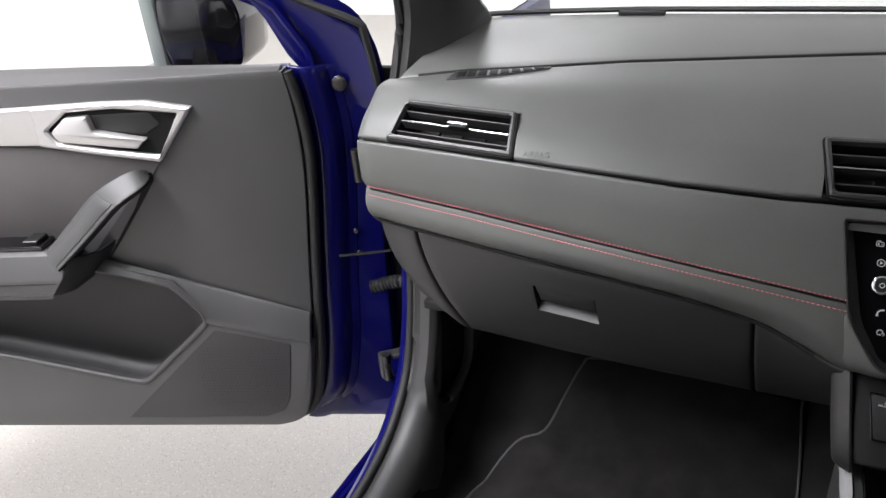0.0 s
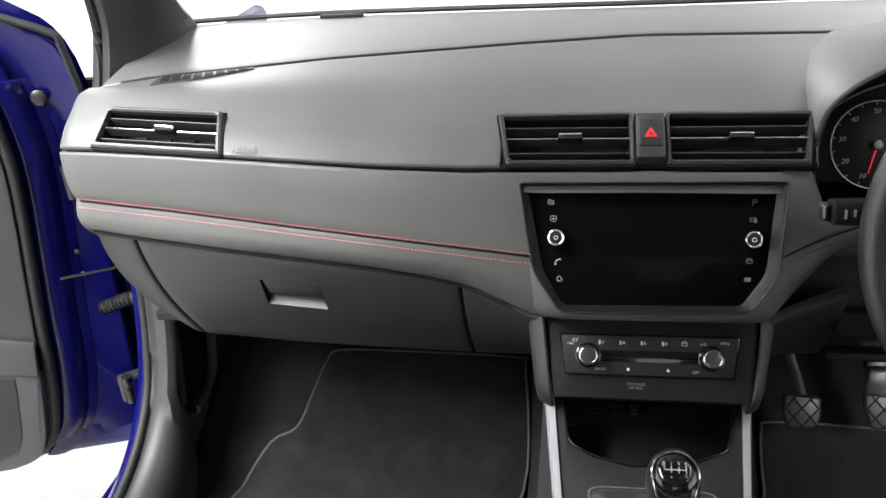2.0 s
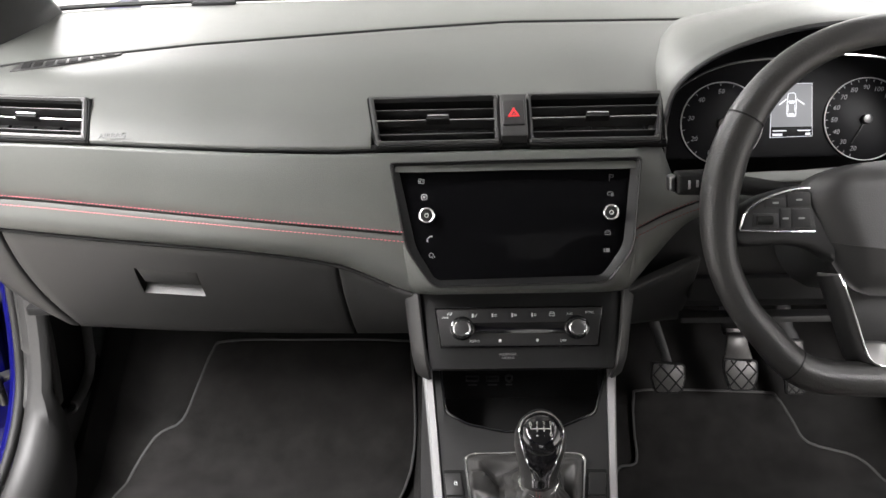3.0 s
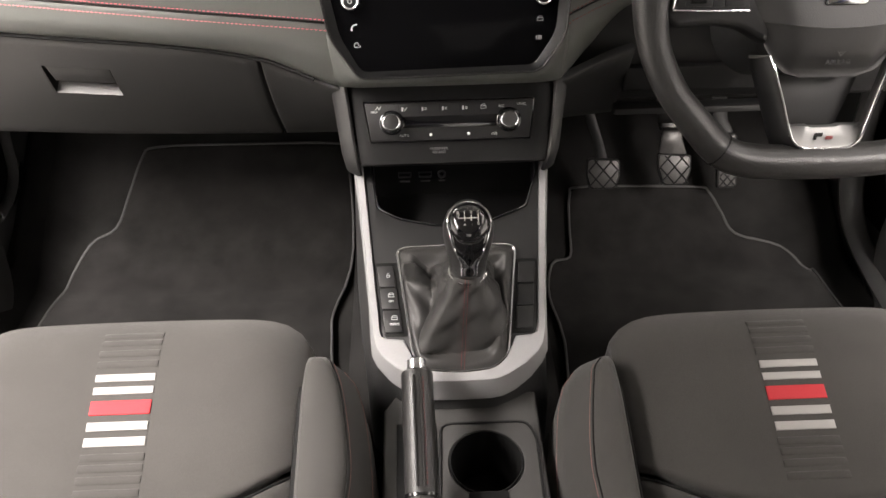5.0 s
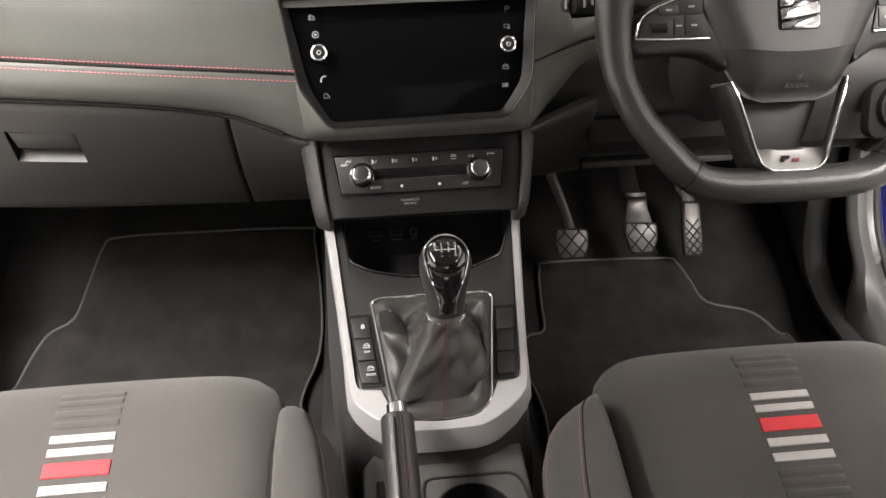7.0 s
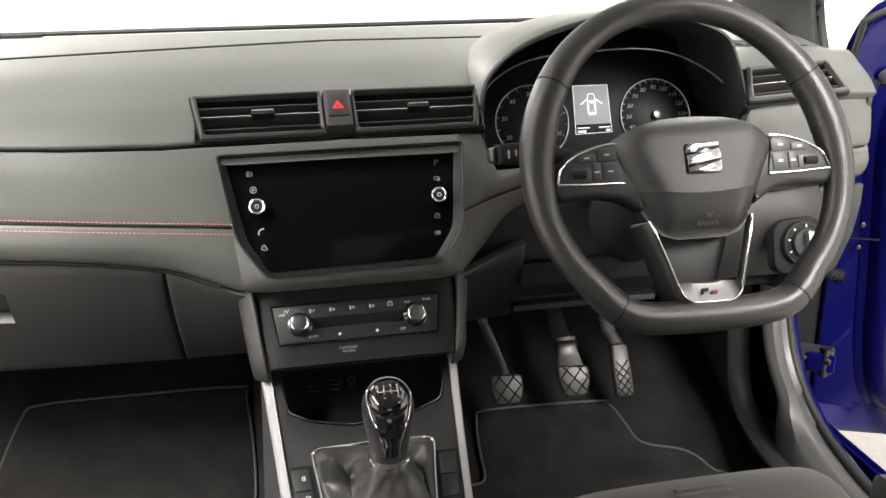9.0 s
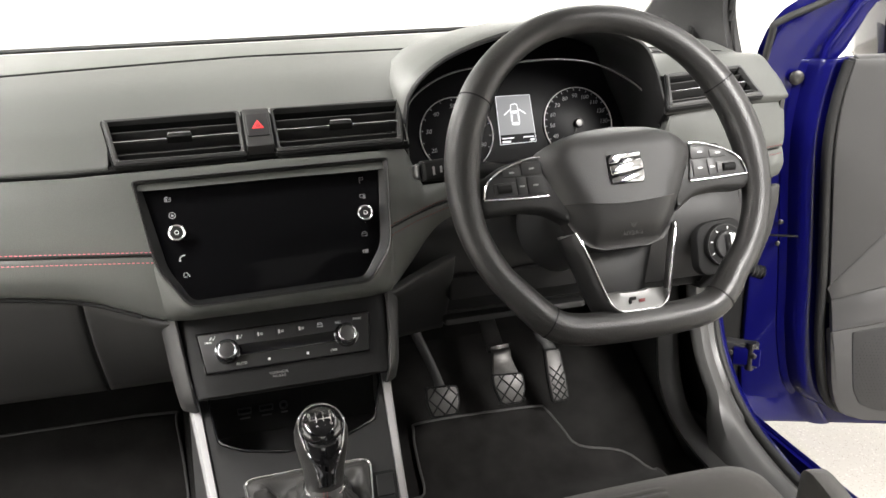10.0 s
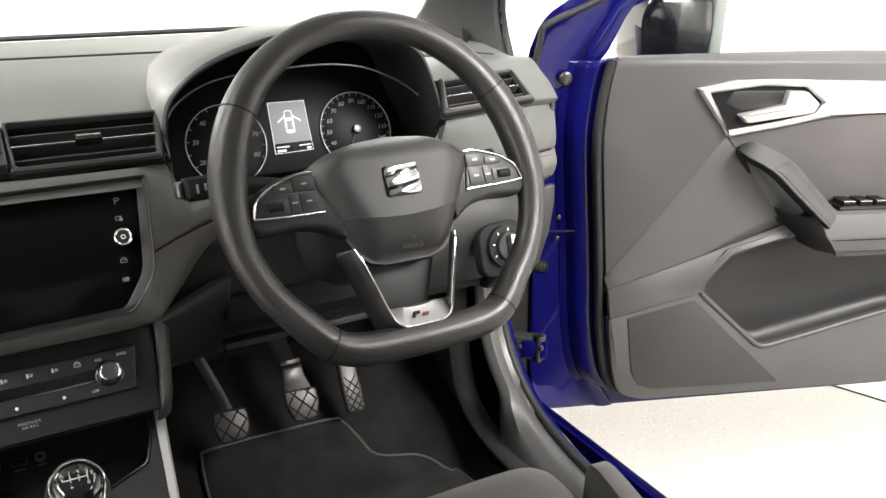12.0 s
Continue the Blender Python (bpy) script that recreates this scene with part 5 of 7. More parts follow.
# side buttons
for s in (-1, 1):
    for k in range(3):
        y0, y1 = -0.1455 - 0.0243 * k, -0.1455 - 0.0243 * (k + 1) + 0.001
        xo = lambda y: (-0.0862 + (y + 0.147) * -0.123) if s < 0 else (0.0902 + (y + 0.147) * 0.123)
        xi = lambda y: (-0.0680 + (y + 0.147) * -0.135) if s < 0 else (0.0720 + (y + 0.147) * 0.135)
        o = [on_plane(xo(y0), y0), on_plane(xi(y0), y0), on_plane(xi(y1), y1), on_plane(xo(y1), y1)]
        bt = part("console_button", prism(rounded(o, 0.0012, 2), -0.004, 0.0024, 0.0008).moved(pm), DARK, console)
        if s < 0:
            c = sum((Vector(p) for p in o), Vector((0, 0))) / 4
            lm_ = pm @ Matrix.Translation((c.x, c.y, 0.0016))
            icon([("frame", 0.0036, 0.003, 0.0006), ("arc", [(-0.0012, 0.0016), (-0.001, 0.0032), (0.001, 0.0032), (0.0012, 0.0016)], 0.0003)] if k == 0 else CAR, 0.002, 0.003 if k else 0.0, lm_, bt, MARK)
            if k:
                lettering("button_label", ("OFF", "MODE")[k - 1], 0.0036, lm_ @ Matrix.Translation((0.002, -0.0035, 0.0012)), MARK, bt)
    o = [on_plane(xo(-0.1425), -0.1425), on_plane(xi(-0.1425) - s * 0.004, -0.1425), on_plane(xi(-0.2205) - s * 0.004, -0.2205), on_plane(xo(-0.2205), -0.2205)]
    part("button_surround", prism(rounded(inset(o, -0.0012), 0.003, 3), -0.004, 0.0003, 0.0002).moved(pm), BLACK, console)
# chrome frame round the gaiter
GF = [(-0.0635, -0.129), (-0.0475, -0.244), (-0.034, -0.2565), (0.002, -0.2605), (0.038, -0.2565), (0.0525, -0.244), (0.0690, -0.129), (0.060, -0.1255), (0.002, -0.1245), (-0.055, -0.1255)]
gf = rounded([on_plane(*p) for p in GF], [0.008, 0.02, 0.02, 0.02, 0.02, 0.02, 0.008, 0.004, 0.004, 0.004], 3)
part("gaiter_frame", ring(inset(gf, -0.0017), inset(gf, 0.0015), -0.004, 0.0042, 0.0012).moved(pm), CHROME, console, "chrome frame round the gear gaiter")
# skirt of the console down to the carpet
ob = [pm @ Vector((p[0], p[1], -0.012)) for p in ou]
rows = []
for p, q in zip(ob, OUTER):
    s = -1 if p.x < 0 else 1
    spread = 0.004 + 0.008 * min(1, abs(p.x) / 0.09)
    rows.append([p, p + Vector((s * 0.002 if abs(p.x) > 0.06 else 0, -0.002 if abs(p.x) < 0.06 else 0, -0.03)), Vector((p.x + s * spread * (1 if abs(p.x) > 0.05 else 0.3), p.y - (0.015 if abs(p.x) < 0.05 else 0), 0.50)), Vector((p.x + s * spread * (1.3 if abs(p.x) > 0.05 else 0.3), p.y - (0.02 if abs(p.x) < 0.05 else 0), 0.36))])
part("console_skirt", sheet(rows, 0.004, (0, -0.4, 0.4), 0.001), KICK, console, "dark grey console side skirt")
# rear tray with cup holder and handbrake slot
TZ = 0.552
hole = [(0.0235 + 0.0375 * math.cos(a), -0.337 + 0.0385 * math.sin(a)) for a in np.linspace(0, 2 * math.pi, 33)[:-1]]
frame_o = rounded([(-0.022, -0.288), (0.071, -0.288), (0.079, -0.31), (0.076, -0.46), (-0.028, -0.46)], 0.012, 3)
plate = []
for j in range(32):
    a = 2 * math.pi * j / 32
    d = Vector((math.cos(a), math.sin(a)))
    k = min(((0.084 - 0.0235) / d.x) if d.x > 1e-6 else 9, ((-0.082 - 0.0235) / d.x) if d.x < -1e-6 else 9, ((-0.245 + 0.337) / d.y) if d.y > 1e-6 else 9, ((-0.80 + 0.337) / d.y) if d.y < -1e-6 else 9)
    plate.append((0.0235 + d.x * k, -0.337 + d.y * k))
part("rear_tray", ring(plate, hole, 0.40, TZ, 0.002), TRAYGREY, console, "grained plastic rear console tray")
part("cup_holder", ring(hole, [(x * 0.97 + 0.0007, y * 0.97 - 0.01) for x, y in hole], 0.47, TZ + 0.002, 0.001), BLACK, console, "deep round black cup holder")
part("cup_floor", prism(hole, 0.455, 0.475, 0.002), BLACK, console)
part("tray_line", tube([(x, y, TZ + 0.001) for x, y in frame_o], 0.0016, 6, True), DARK, console)
part("cup_notch", block(0.004, 0.043, -0.46, -0.372, TZ - 0.004, TZ + 0.0018, 0.001), BLACK, console)
part("lever_slot", block(-0.068, -0.026, -0.60, -0.286, TZ - 0.003, TZ + 0.0015, 0.001), BLACK, console)

# ---- gear lever ----
gear = thing("gear_lever", "gear lever with gloss black and chrome knob and wrinkled leather gaiter", "gear lever")
kb = Vector((0.0115, -0.203, 0.698))
kx = axes(kb, (1, 0, 0), (0, 1, 0.13))
# gaiter: from the frame up to the collar, with folds
NA, NR = 168, 26
frame_pts = [Vector(p) for p in gf]
per = [0.0]
for a, b in zip(frame_pts, frame_pts[1:] + frame_pts[:1]):
    per.append(per[-1] + (b - a).length)


def frame_at(f):
    d = f * per[-1]
    for i in range(len(frame_pts)):
        if per[i + 1] >= d:
            return frame_pts[i].lerp(frame_pts[(i + 1) % len(frame_pts)], (d - per[i]) / max(per[i + 1] - per[i], 1e-9))
    return frame_pts[0]


def bump(v, c, w):
    d = (v - c + 180) % 360 - 180
    return math.exp(-(d / w) ** 2)


def ease(v, a, b):
    t = min(1, max(0, (v - a) / (b - a)))
    return t * t * (3 - 2 * t)


cone_top = pm.inverted() @ kb
NR = 40
pinch_a, pinch_b = Vector(on_plane(-0.066, -0.152)), Vector(on_plane(-0.024, -0.170))
FOOT = [(-180, 0.40), (-158, 0.44), (-142, 0.62), (-124, 0.86), (-105, 0.76), (-85, 0.72), (-66, 0.74), (-48, 0.66), (-30, 0.52), (-12, 0.44), (10, 0.42), (40, 0.44), (90, 0.55), (140, 0.44), (180, 0.40)]
cols = []
for j in range(NA + 1):
    q = frame_at((j % NA) / NA)
    low = Vector((q.x * 0.985, q.y, 0.0012))
    a = math.atan2(low.y - cone_top.y, low.x - cone_top.x)
    deg = math.degrees(a)
    upp = pm.inverted() @ (kb + Vector((math.cos(a) * 0.0180, math.sin(a) * 0.0160, 0.002)))
    foot = float(np.interp(deg, [f[0] for f in FOOT], [f[1] for f in FOOT]))
    d = Vector((math.cos(a), math.sin(a), 0))
    col = []
    for i in range(NR + 1):
        k = 1 - i / NR
        p = Vector((upp.x + (low.x - upp.x) * k, upp.y + (low.y - upp.y) * k, 0))
        c = max(0.0, 1 - k / foot)
        cone = upp.z * c ** (0.80 + 0.45 * bump(deg, 190, 55))
        slack = 0.0012 + 0.0125 * math.sin(math.pi * ease(k, foot * 0.95, 1.04)) * (0.75 + 0.25 * math.sin(3 * a + 0.7)) * (1 - foot)
        z = 0.5 * (cone + slack + math.hypot(cone - slack, 0.0012))
        # the skin bags out over the foot at the rear right, and creases across the cone
        low_ = math.exp(-((c - 0.16) / 0.075) ** 2) if c < 0.16 else math.exp(-((c - 0.16) / 0.42) ** 2)
        bag = (0.018 * bump(deg, -46, 19) + 0.007 * bump(deg, -14, 16) + 0.018 * bump(deg, -130, 13) - 0.004 * bump(deg, -90, 16)) * low_ * ease(k, 0.05, 0.25)
        ripple = ease(c, 0.08, 0.3) * (1 - ease(c, 0.86, 1)) * (0.0016 * math.sin(16 * c + 2.2 * math.sin(a) + 1.5) + 0.0011 * math.sin(5 * a + 9 * c) + 0.0006 * math.sin(13 * a - 21 * c))
        p += d * (bag + ripple)
        z += 0.0020 * ease(k, foot * 0.9, foot * 1.1) * math.sin(7 * a + 11 * k) * ease(1 - k, 0, 0.2)
        # one sharp fold from the frame's front corner into the cone, with a hollow behind it
        e = pinch_b - pinch_a
        w = Vector((p.x, p.y)) - pinch_a
        f = min(1.25, max(0.0, w.dot(e) / e.length_squared))
        off = (w - e * f).length * (1 if e.x * w.y - e.y * w.x > 0 else -1)
        fold = 0.033 * math.sin(math.pi * min(1, (f + 0.16) / 1.25)) * (math.exp(-(off / 0.0080) ** 2) if off > 0 else math.exp(-(off / 0.0030) ** 2))
        small = 0.013 * bump(deg, -62, 6) * ease(k, 0.60, 0.74) * (1 - ease(k, 0.74, 0.95))
        z = (z + (fold * (1 - 0.8 * ease(c, 0.15, 0.5)) + small)) * ease(1 - k, 0, 0.07) + 0.0013
        z = upp.z if i == NR else z
        col.append(pm @ Vector((p.x, p.y, z)))
    cols.append(col)
rows = [[c[i] for c in cols] for i in range(NR + 1)]
part("gaiter", sheet(rows, 0.0003, (0, 0, 1), 0.0001), GAITER, gear, "creased black leather gaiter")
sl = Geo()
FJ = min(range(NA), key=lambda j: abs(rows[0][j].x - 0.004) + (9 if rows[0][j].y > -0.2 else 0))
for i in range(1, 64):
    t = i / 64
    r = rows[min(NR, int(t * NR))][FJ]
    r2 = rows[min(NR, int(t * NR) + 1)][FJ]
    c = r.lerp(r2, t * NR - int(t * NR))
    for dx in (-0.0017, 0.0017):
        sl.add(tube([c + Vector((dx, -0.0008, 0.0012)), c + (r2 - r).normalized() * 0.0011 + Vector((dx, -0.0008, 0.0010))], 0.0003, 4))
tagged(part("gaiter_stitching", sl, DARK_THREAD, gear, "dark red stitched gaiter seam"), kind="stuff")
part("collar", lathe([(0.0190, -0.0050), (0.0206, -0.0040), (0.0209, -0.0026), (0.0203, -0.0012), (0.0186, -0.0006)], 28).moved(kx), CHROME, gear, "thin chrome collar")


def ovoid(levels, n=32):
    g = Geo()
    for z, rx, ry, oy in levels:
        g.v += [kx @ Vector((rx * math.cos(2 * math.pi * j / n), oy + ry * math.sin(2 * math.pi * j / n), z)) for j in range(n)]
    for i in range(len(levels) - 1):
        for j in range(n):
            g.f.append((i * n + j, i * n + (j + 1) % n, (i + 1) * n + (j + 1) % n, (i + 1) * n + j))
    g.f += [tuple(range(n)), tuple(range((len(levels) - 1) * n, len(levels) * n))]
    return g


part("knob", ovoid([(-0.004, 0.0188, 0.0175, 0), (0.006, 0.0190, 0.0175, 0), (0.020, 0.0200, 0.0185, 0), (0.036, 0.0228, 0.0215, 0.001), (0.050, 0.0252, 0.024, 0.002), (0.061, 0.0252, 0.0245, 0.003), (0.071, 0.0222, 0.0222, 0.004), (0.079, 0.0165, 0.017, 0.005), (0.0815, 0.011, 0.012, 0.005)]), LEATHER, gear, "leather-sided gear knob")
cap_m = kx @ Matrix.Translation((0, -0.004, 0.0735)) @ pose(0, 0, 0, 24)
part("knob_cap", lathe([(0.0203, -0.002), (0.0200, 0.0024), (0.0170, 0.0060), (0.0105, 0.0084), (0.004, 0.0092)], 36).moved(cap_m), GLOSS, gear, "gloss black cap with a white shift pattern")
# one chrome line runs round the cap and down both sides of the gloss tongue
tips = [Vector((0.0170, -0.0172, 0.0600)), Vector((0.0125, -0.0222, 0.0480)), Vector((0.0090, -0.0222, 0.0370)), Vector((0.0076, -0.0210, 0.0270)), Vector((0.0074, -0.0205, 0.0140))]
arc = [cap_m @ Vector((0.0208 * math.cos(radians(g)), 0.0208 * math.sin(radians(g)), 0.0006)) for g in range(-12, 193, 12)]
side_r = [kx @ p for p in tips]
side_l = [kx @ Vector((-p.x, p.y, p.z)) for p in tips]
part("knob_ring", tube(smooth_line(list(reversed(side_r)) + arc + side_l, 3), 0.0010, 8), CHROME, gear, "chrome line round the knob's top and tongue")
rows = []
for a, b in zip(smooth_line([arc[-1].lerp(arc[-2], 0.3)] + side_l, 4), smooth_line([arc[0].lerp(arc[1], 0.3)] + side_r, 4)):
    rows.append([a.lerp(b, t) + (kx.to_3x3() @ Vector((0, -0.0042, 0.001))) * (1 - (2 * t - 1) ** 2) for t in np.linspace(0, 1, 9)])
part("knob_tongue", sheet(rows, 0.003, (0, -1, 0.4), 0.0005), GLOSS, gear, "gloss black tongue down the knob's front")
part("knob_clip", block(-0.0072, 0.0072, -0.0015, 0.0015, -0.007, 0.007, 0.001).moved(kx @ Matrix.Translation((0, -0.0195, 0.020))), GLOSS, gear, "gloss black foot of the tongue")
sp = cap_m @ Matrix.Translation((0, 0.001, 0.0089))
bars = block(-0.0105, 0.0085, -0.0005, 0.0005, 0, 0.0007, 0.0001)
for x in (-0.0045, 0.002, 0.0085):
    bars.add(block(x - 0.0005, x + 0.0005, -0.0028, 0.0028, 0, 0.0007, 0.0001))
bars.add(block(-0.011, -0.010, 0.0, 0.0028, 0, 0.0007, 0.0001))
part("shift_pattern", bars.moved(sp), WHITE_BAND, gear, "white shift pattern")
for text, x, y in (("1", -0.0045, 0.0052), ("3", 0.002, 0.0052), ("5", 0.0085, 0.0050), ("2", -0.0045, -0.0054), ("4", 0.002, -0.0054), ("6", 0.0085, -0.0052), ("R", -0.0105, 0.0050)):
    lettering("shift_numeral", text, 0.0058, sp @ Matrix.Translation((x, y, 0.0 - 0.000045 * (abs(y) * 1000) ** 1.5)), WHITE_BAND, gear, depth=0.0006)

# ---- handbrake ----
brake = thing("handbrake", "raised handbrake lever with leather grip and chrome release button", "handbrake")
ha, hb_ = Vector((-0.044, -0.2845, 0.640)), Vector((-0.042, -0.405, 0.596))
ax_h = (hb_ - ha).normalized()
line_h = [ha + ax_h * d for d in (0.004, 0.006, 0.012, 0.05, 0.09, 0.125)]
part("grip", tube(smooth_line(line_h, 4), [0.0105] + [0.0128] * 3 + [0.0138] * 17, 16, up=(1, 0, 0), flat=1.15), LEATHER, brake, "black leather grip with red-stitched ridge")
part("release_button", tube([ha - ax_h * 0.009, ha - ax_h * 0.0075, ha + ax_h * 0.01], [0.0084, 0.0098, 0.0100], 16, up=(1, 0, 0)), CHROME, brake, "chrome release button")
part("grip_ring", tube([line_h[-1], line_h[-1] + ax_h * 0.003], 0.0143, 16, up=(1, 0, 0), flat=1.15), GLOSS, brake)
part("lever", tube([line_h[-1], line_h[-1] + ax_h * 0.05, line_h[-1] + ax_h * 0.12 + Vector((0, 0, -0.02))], 0.0126, 14, up=(1, 0, 0), flat=1.1), PANEL, brake)
upn = Vector((0, -ax_h.z, ax_h.y)) * -1
upn = upn if upn.z > 0 else -upn
for dx in (-0.0045, 0.0045):
    part("grip_ridge", tube([ha + ax_h * d + upn * 0.0153 + Vector((dx * 0.8, 0, -0.0003)) for d in (0.012, 0.04, 0.08, 0.12)], 0.0011, 6), LEATHER, brake)
hs = Geo()
for k in range(24):
    c = ha + ax_h * (0.014 + 0.0044 * k) + upn * 0.0152 + Vector((0.0058, 0, -0.001))
    hs.add(tube([c, c + ax_h * 0.0028], 0.0005, 4))
tagged(part("grip_stitching", hs, GRIP_THREAD, brake), kind="stuff")

# ---- pedals ----


def pedal(name, outline, place, lean, arm, label, bars):
    ped = thing(name, label, "pedal", "foot pedals")
    m = axes(place, (1, 0, 0), (0, math.sin(radians(lean)), math.cos(radians(lean))))
    pad = part("pedal_pad", prism(rounded(outline, 0.006, 4), -0.006, 0.0, 0.0015).moved(m), BLACK, ped, "black rubber pedal pad")
    x0, x1 = min(p[0] for p in outline) + 0.004, max(p[0] for p in outline) - 0.004
    y0, y1 = bars
    core = inset(outline, 0.003)
    part("metal_face", prism(rounded(core, 0.005, 4), -0.001, 0.0018, 0.0006).moved(m), ALLOY, pad, "brushed metal pedal face")
    # crossed rubber ribs with square studs between them
    rb = Geo()
    w = x1 - x0
    for d in (-1, 1):
        for k in range(-2, 5):
            a = Vector((x0 + w * k / 2, y0))
            b = a + Vector((1, 1.15)) * (y1 - y0) / 1.15 if d > 0 else Vector((x0 + w * (4 - k) / 2 - w, y0)) + Vector((-1, 1.15)) * (y1 - y0) / 1.15
            a = a if d > 0 else Vector((x0 + w * (4 - k) / 2 - w, y0))
            q = []
            for t in np.linspace(0, 1, 25):
                p = a.lerp(b, float(t))
                fx = (p.y - y0) / (y1 - y0)
                if x0 - 0.0005 <= p.x <= x1 + 0.0005:
                    q.append(p)
            if len(q) > 2:
                rb.add(tube([(p.x, p.y, 0.0018) for p in q], 0.0014, 5))
    part("rubber_ribs", rb.moved(m), BLACK, pad, "crossed black rubber ribs")
    rows = [[m @ Vector((x + w * k, y, z - 0.0025 * abs(k) ** 3)) for k in (-1, -0.8, 0, 0.8, 1)] for x, y, z, w in arm]
    rows = [list(r) for r in zip(*[smooth_line(c, 4) for c in zip(*rows)])]
    part("pedal_arm", sheet(rows, 0.006, (0, -1, 0.3), 0.0015), STEEL if name == "brake_pedal" else DARK, ped, "bent steel pedal arm" if name == "brake_pedal" else "")
    return ped


pedal("clutch_pedal", [(-0.021, 0.0), (0.019, 0.0), (0.026, 0.020), (0.026, 0.046), (-0.026, 0.050), (-0.028, 0.024)], (0.2495, 0.202, 0.490), 28, [(-0.001, 0.040, -0.008, 0.010), (-0.004, 0.062, -0.004, 0.008), (-0.026, 0.122, 0.008, 0.009), (-0.050, 0.19, 0.012, 0.009)], "black rubber and metal clutch pedal on its arm", (0.003, 0.046))
pedal("brake_pedal", [(-0.018, 0.0), (0.017, 0.0), (0.026, 0.022), (0.026, 0.048), (-0.028, 0.052), (-0.028, 0.030)], (0.3655, 0.214, 0.484), 28, [(-0.001, 0.038, -0.006, 0.025), (-0.003, 0.056, -0.003, 0.021), (-0.005, 0.074, -0.001, 0.0175), (-0.003, 0.090, -0.006, 0.0165), (-0.004, 0.096, -0.03, 0.016), (-0.006, 0.15, -0.05, 0.014)], "black rubber and metal brake pedal on a steel arm", (0.003, 0.048))
pedal("accelerator_pedal", [(-0.017, 0.0), (0.015, 0.0), (0.016, 0.04), (0.014, 0.088), (-0.016, 0.090), (-0.018, 0.04)], (0.459, 0.230, 0.463), 30, [(0.0, 0.080, -0.006, 0.013), (-0.005, 0.098, -0.004, 0.012), (-0.014, 0.115, -0.002, 0.013), (-0.018, 0.17, 0.004, 0.011)], "slim metal-faced accelerator pedal", (0.003, 0.060))

# ---- floor mats ----


def floor_mat(outline, label):
    mat_ = thing("floor_mat", label, "floor mat", "front floor mats")
    pts = smooth_line([(x, y, 0) for x, y in outline], 4, True)
    pts = [(p.x, p.y) for p in pts]
    lo, hi = min(p[1] for p in pts), max(p[1] for p in pts)
    n = 60
    rows = []
    for k in range(n + 1):
        y = lo + 0.0005 + (hi - lo - 0.001) * k / n
        xs_ = []
        for (ax0, ay0), (bx0, by0) in zip(pts, pts[1:] + pts[:1]):
            if (ay0 - y) * (by0 - y) < 0:
                xs_.append(ax0 + (bx0 - ax0) * (y - ay0) / (by0 - ay0))
        if len(xs_) >= 2:
            a, b = min(xs_), max(xs_)
            rows.append([Vector((a + (b - a) * j / 10, y, floor_height(y) + 0.012)) for j in range(11)])
    part("mat_felt", sheet(rows, 0.007, (0, 0, 1), 0.002), MAT, mat_, "black felt mat")
    part("piping", tube([(x, y, floor_height(y) + 0.0115) for x, y in pts], 0.0022, 8, True), PIPING, mat_, "grey piped edge")
    return mat_


floor_mat([(-0.640, -0.10), (-0.628, 0.08), (-0.612, 0.15), (-0.580, 0.217), (-0.540, 0.242), (-0.524, 0.295), (-0.508, 0.352), (-0.485, 0.368), (-0.35, 0.369), (-0.175, 0.365), (-0.160, 0.345), (-0.150, 0.20), (-0.178, 0.08), (-0.176, 0.0), (-0.17, -0.28), (-0.4, -0.30), (-0.62, -0.28)], "black felt passenger footwell mat with grey piping")
floor_mat([(0.600, 0.10), (0.585, 0.142), (0.550, 0.181), (0.480, 0.202), (0.462, 0.235), (0.446, 0.268), (0.42, 0.277), (0.235, 0.282), (0.212, 0.270), (0.206, 0.22), (0.203, 0.176), (0.172, 0.165), (0.160, 0.10), (0.17, 0.0), (0.17, -0.28), (0.4, -0.30), (0.62, -0.28)], "black felt driver footwell mat with grey piping")


# ---- steering column and wheel ----
col = thing("steering_column", "black steering column shroud with an indicator stalk", "steering column")
TILT = radians(26)
wm = axes((0.351, -0.119, 0.953), (1, 0, 0), (0, math.sin(TILT), math.cos(TILT)))
part("column_shroud", tube([wm @ Vector((0, -0.012, -0.03)), wm @ Vector((0, -0.015, -0.06)), wm @ Vector((0, -0.022, -0.12)), wm @ Vector((0, -0.03, -0.19))], [0.045, 0.052, 0.056, 0.058], 20, up=(1, 0, 0), flat=0.85), DARK, col, "dark plastic column shroud")
stalk = part("indicator_stalk", tube([(0.315, -0.030, 0.930), (0.26, -0.045, 0.944), (0.215, -0.052, 0.954), (0.195, -0.054, 0.957)], [0.008, 0.009, 0.010, 0.0115], 14), BLACK, col, "black indicator stalk with a square ribbed end")
km_ = axes((0.1735, -0.055, 0.9575), (0.985, -0.03, 0.02), (0.02, 0.25, 0.95))
part("stalk_head", domed(rounded([(-0.0175, -0.0105), (0.021, -0.0125), (0.021, 0.0125), (-0.0175, 0.0115)], 0.003, 3), [(0.001, -0.012), (0, -0.010), (0, 0.008), (0.0012, 0.0105), (0.004, 0.012)]).moved(km_), BLACK, stalk, "blocky black switch end of the stalk")
part("stalk_end", domed(rounded([(-0.0255, -0.0065), (-0.0185, -0.0090), (-0.0185, 0.0095), (-0.0255, 0.0075)], 0.002, 3), [(0.001, -0.010), (0, -0.008), (0, 0.006), (0.0012, 0.008), (0.0025, 0.009)]).moved(km_), KNOB, stalk, "grey push button on the stalk's end")
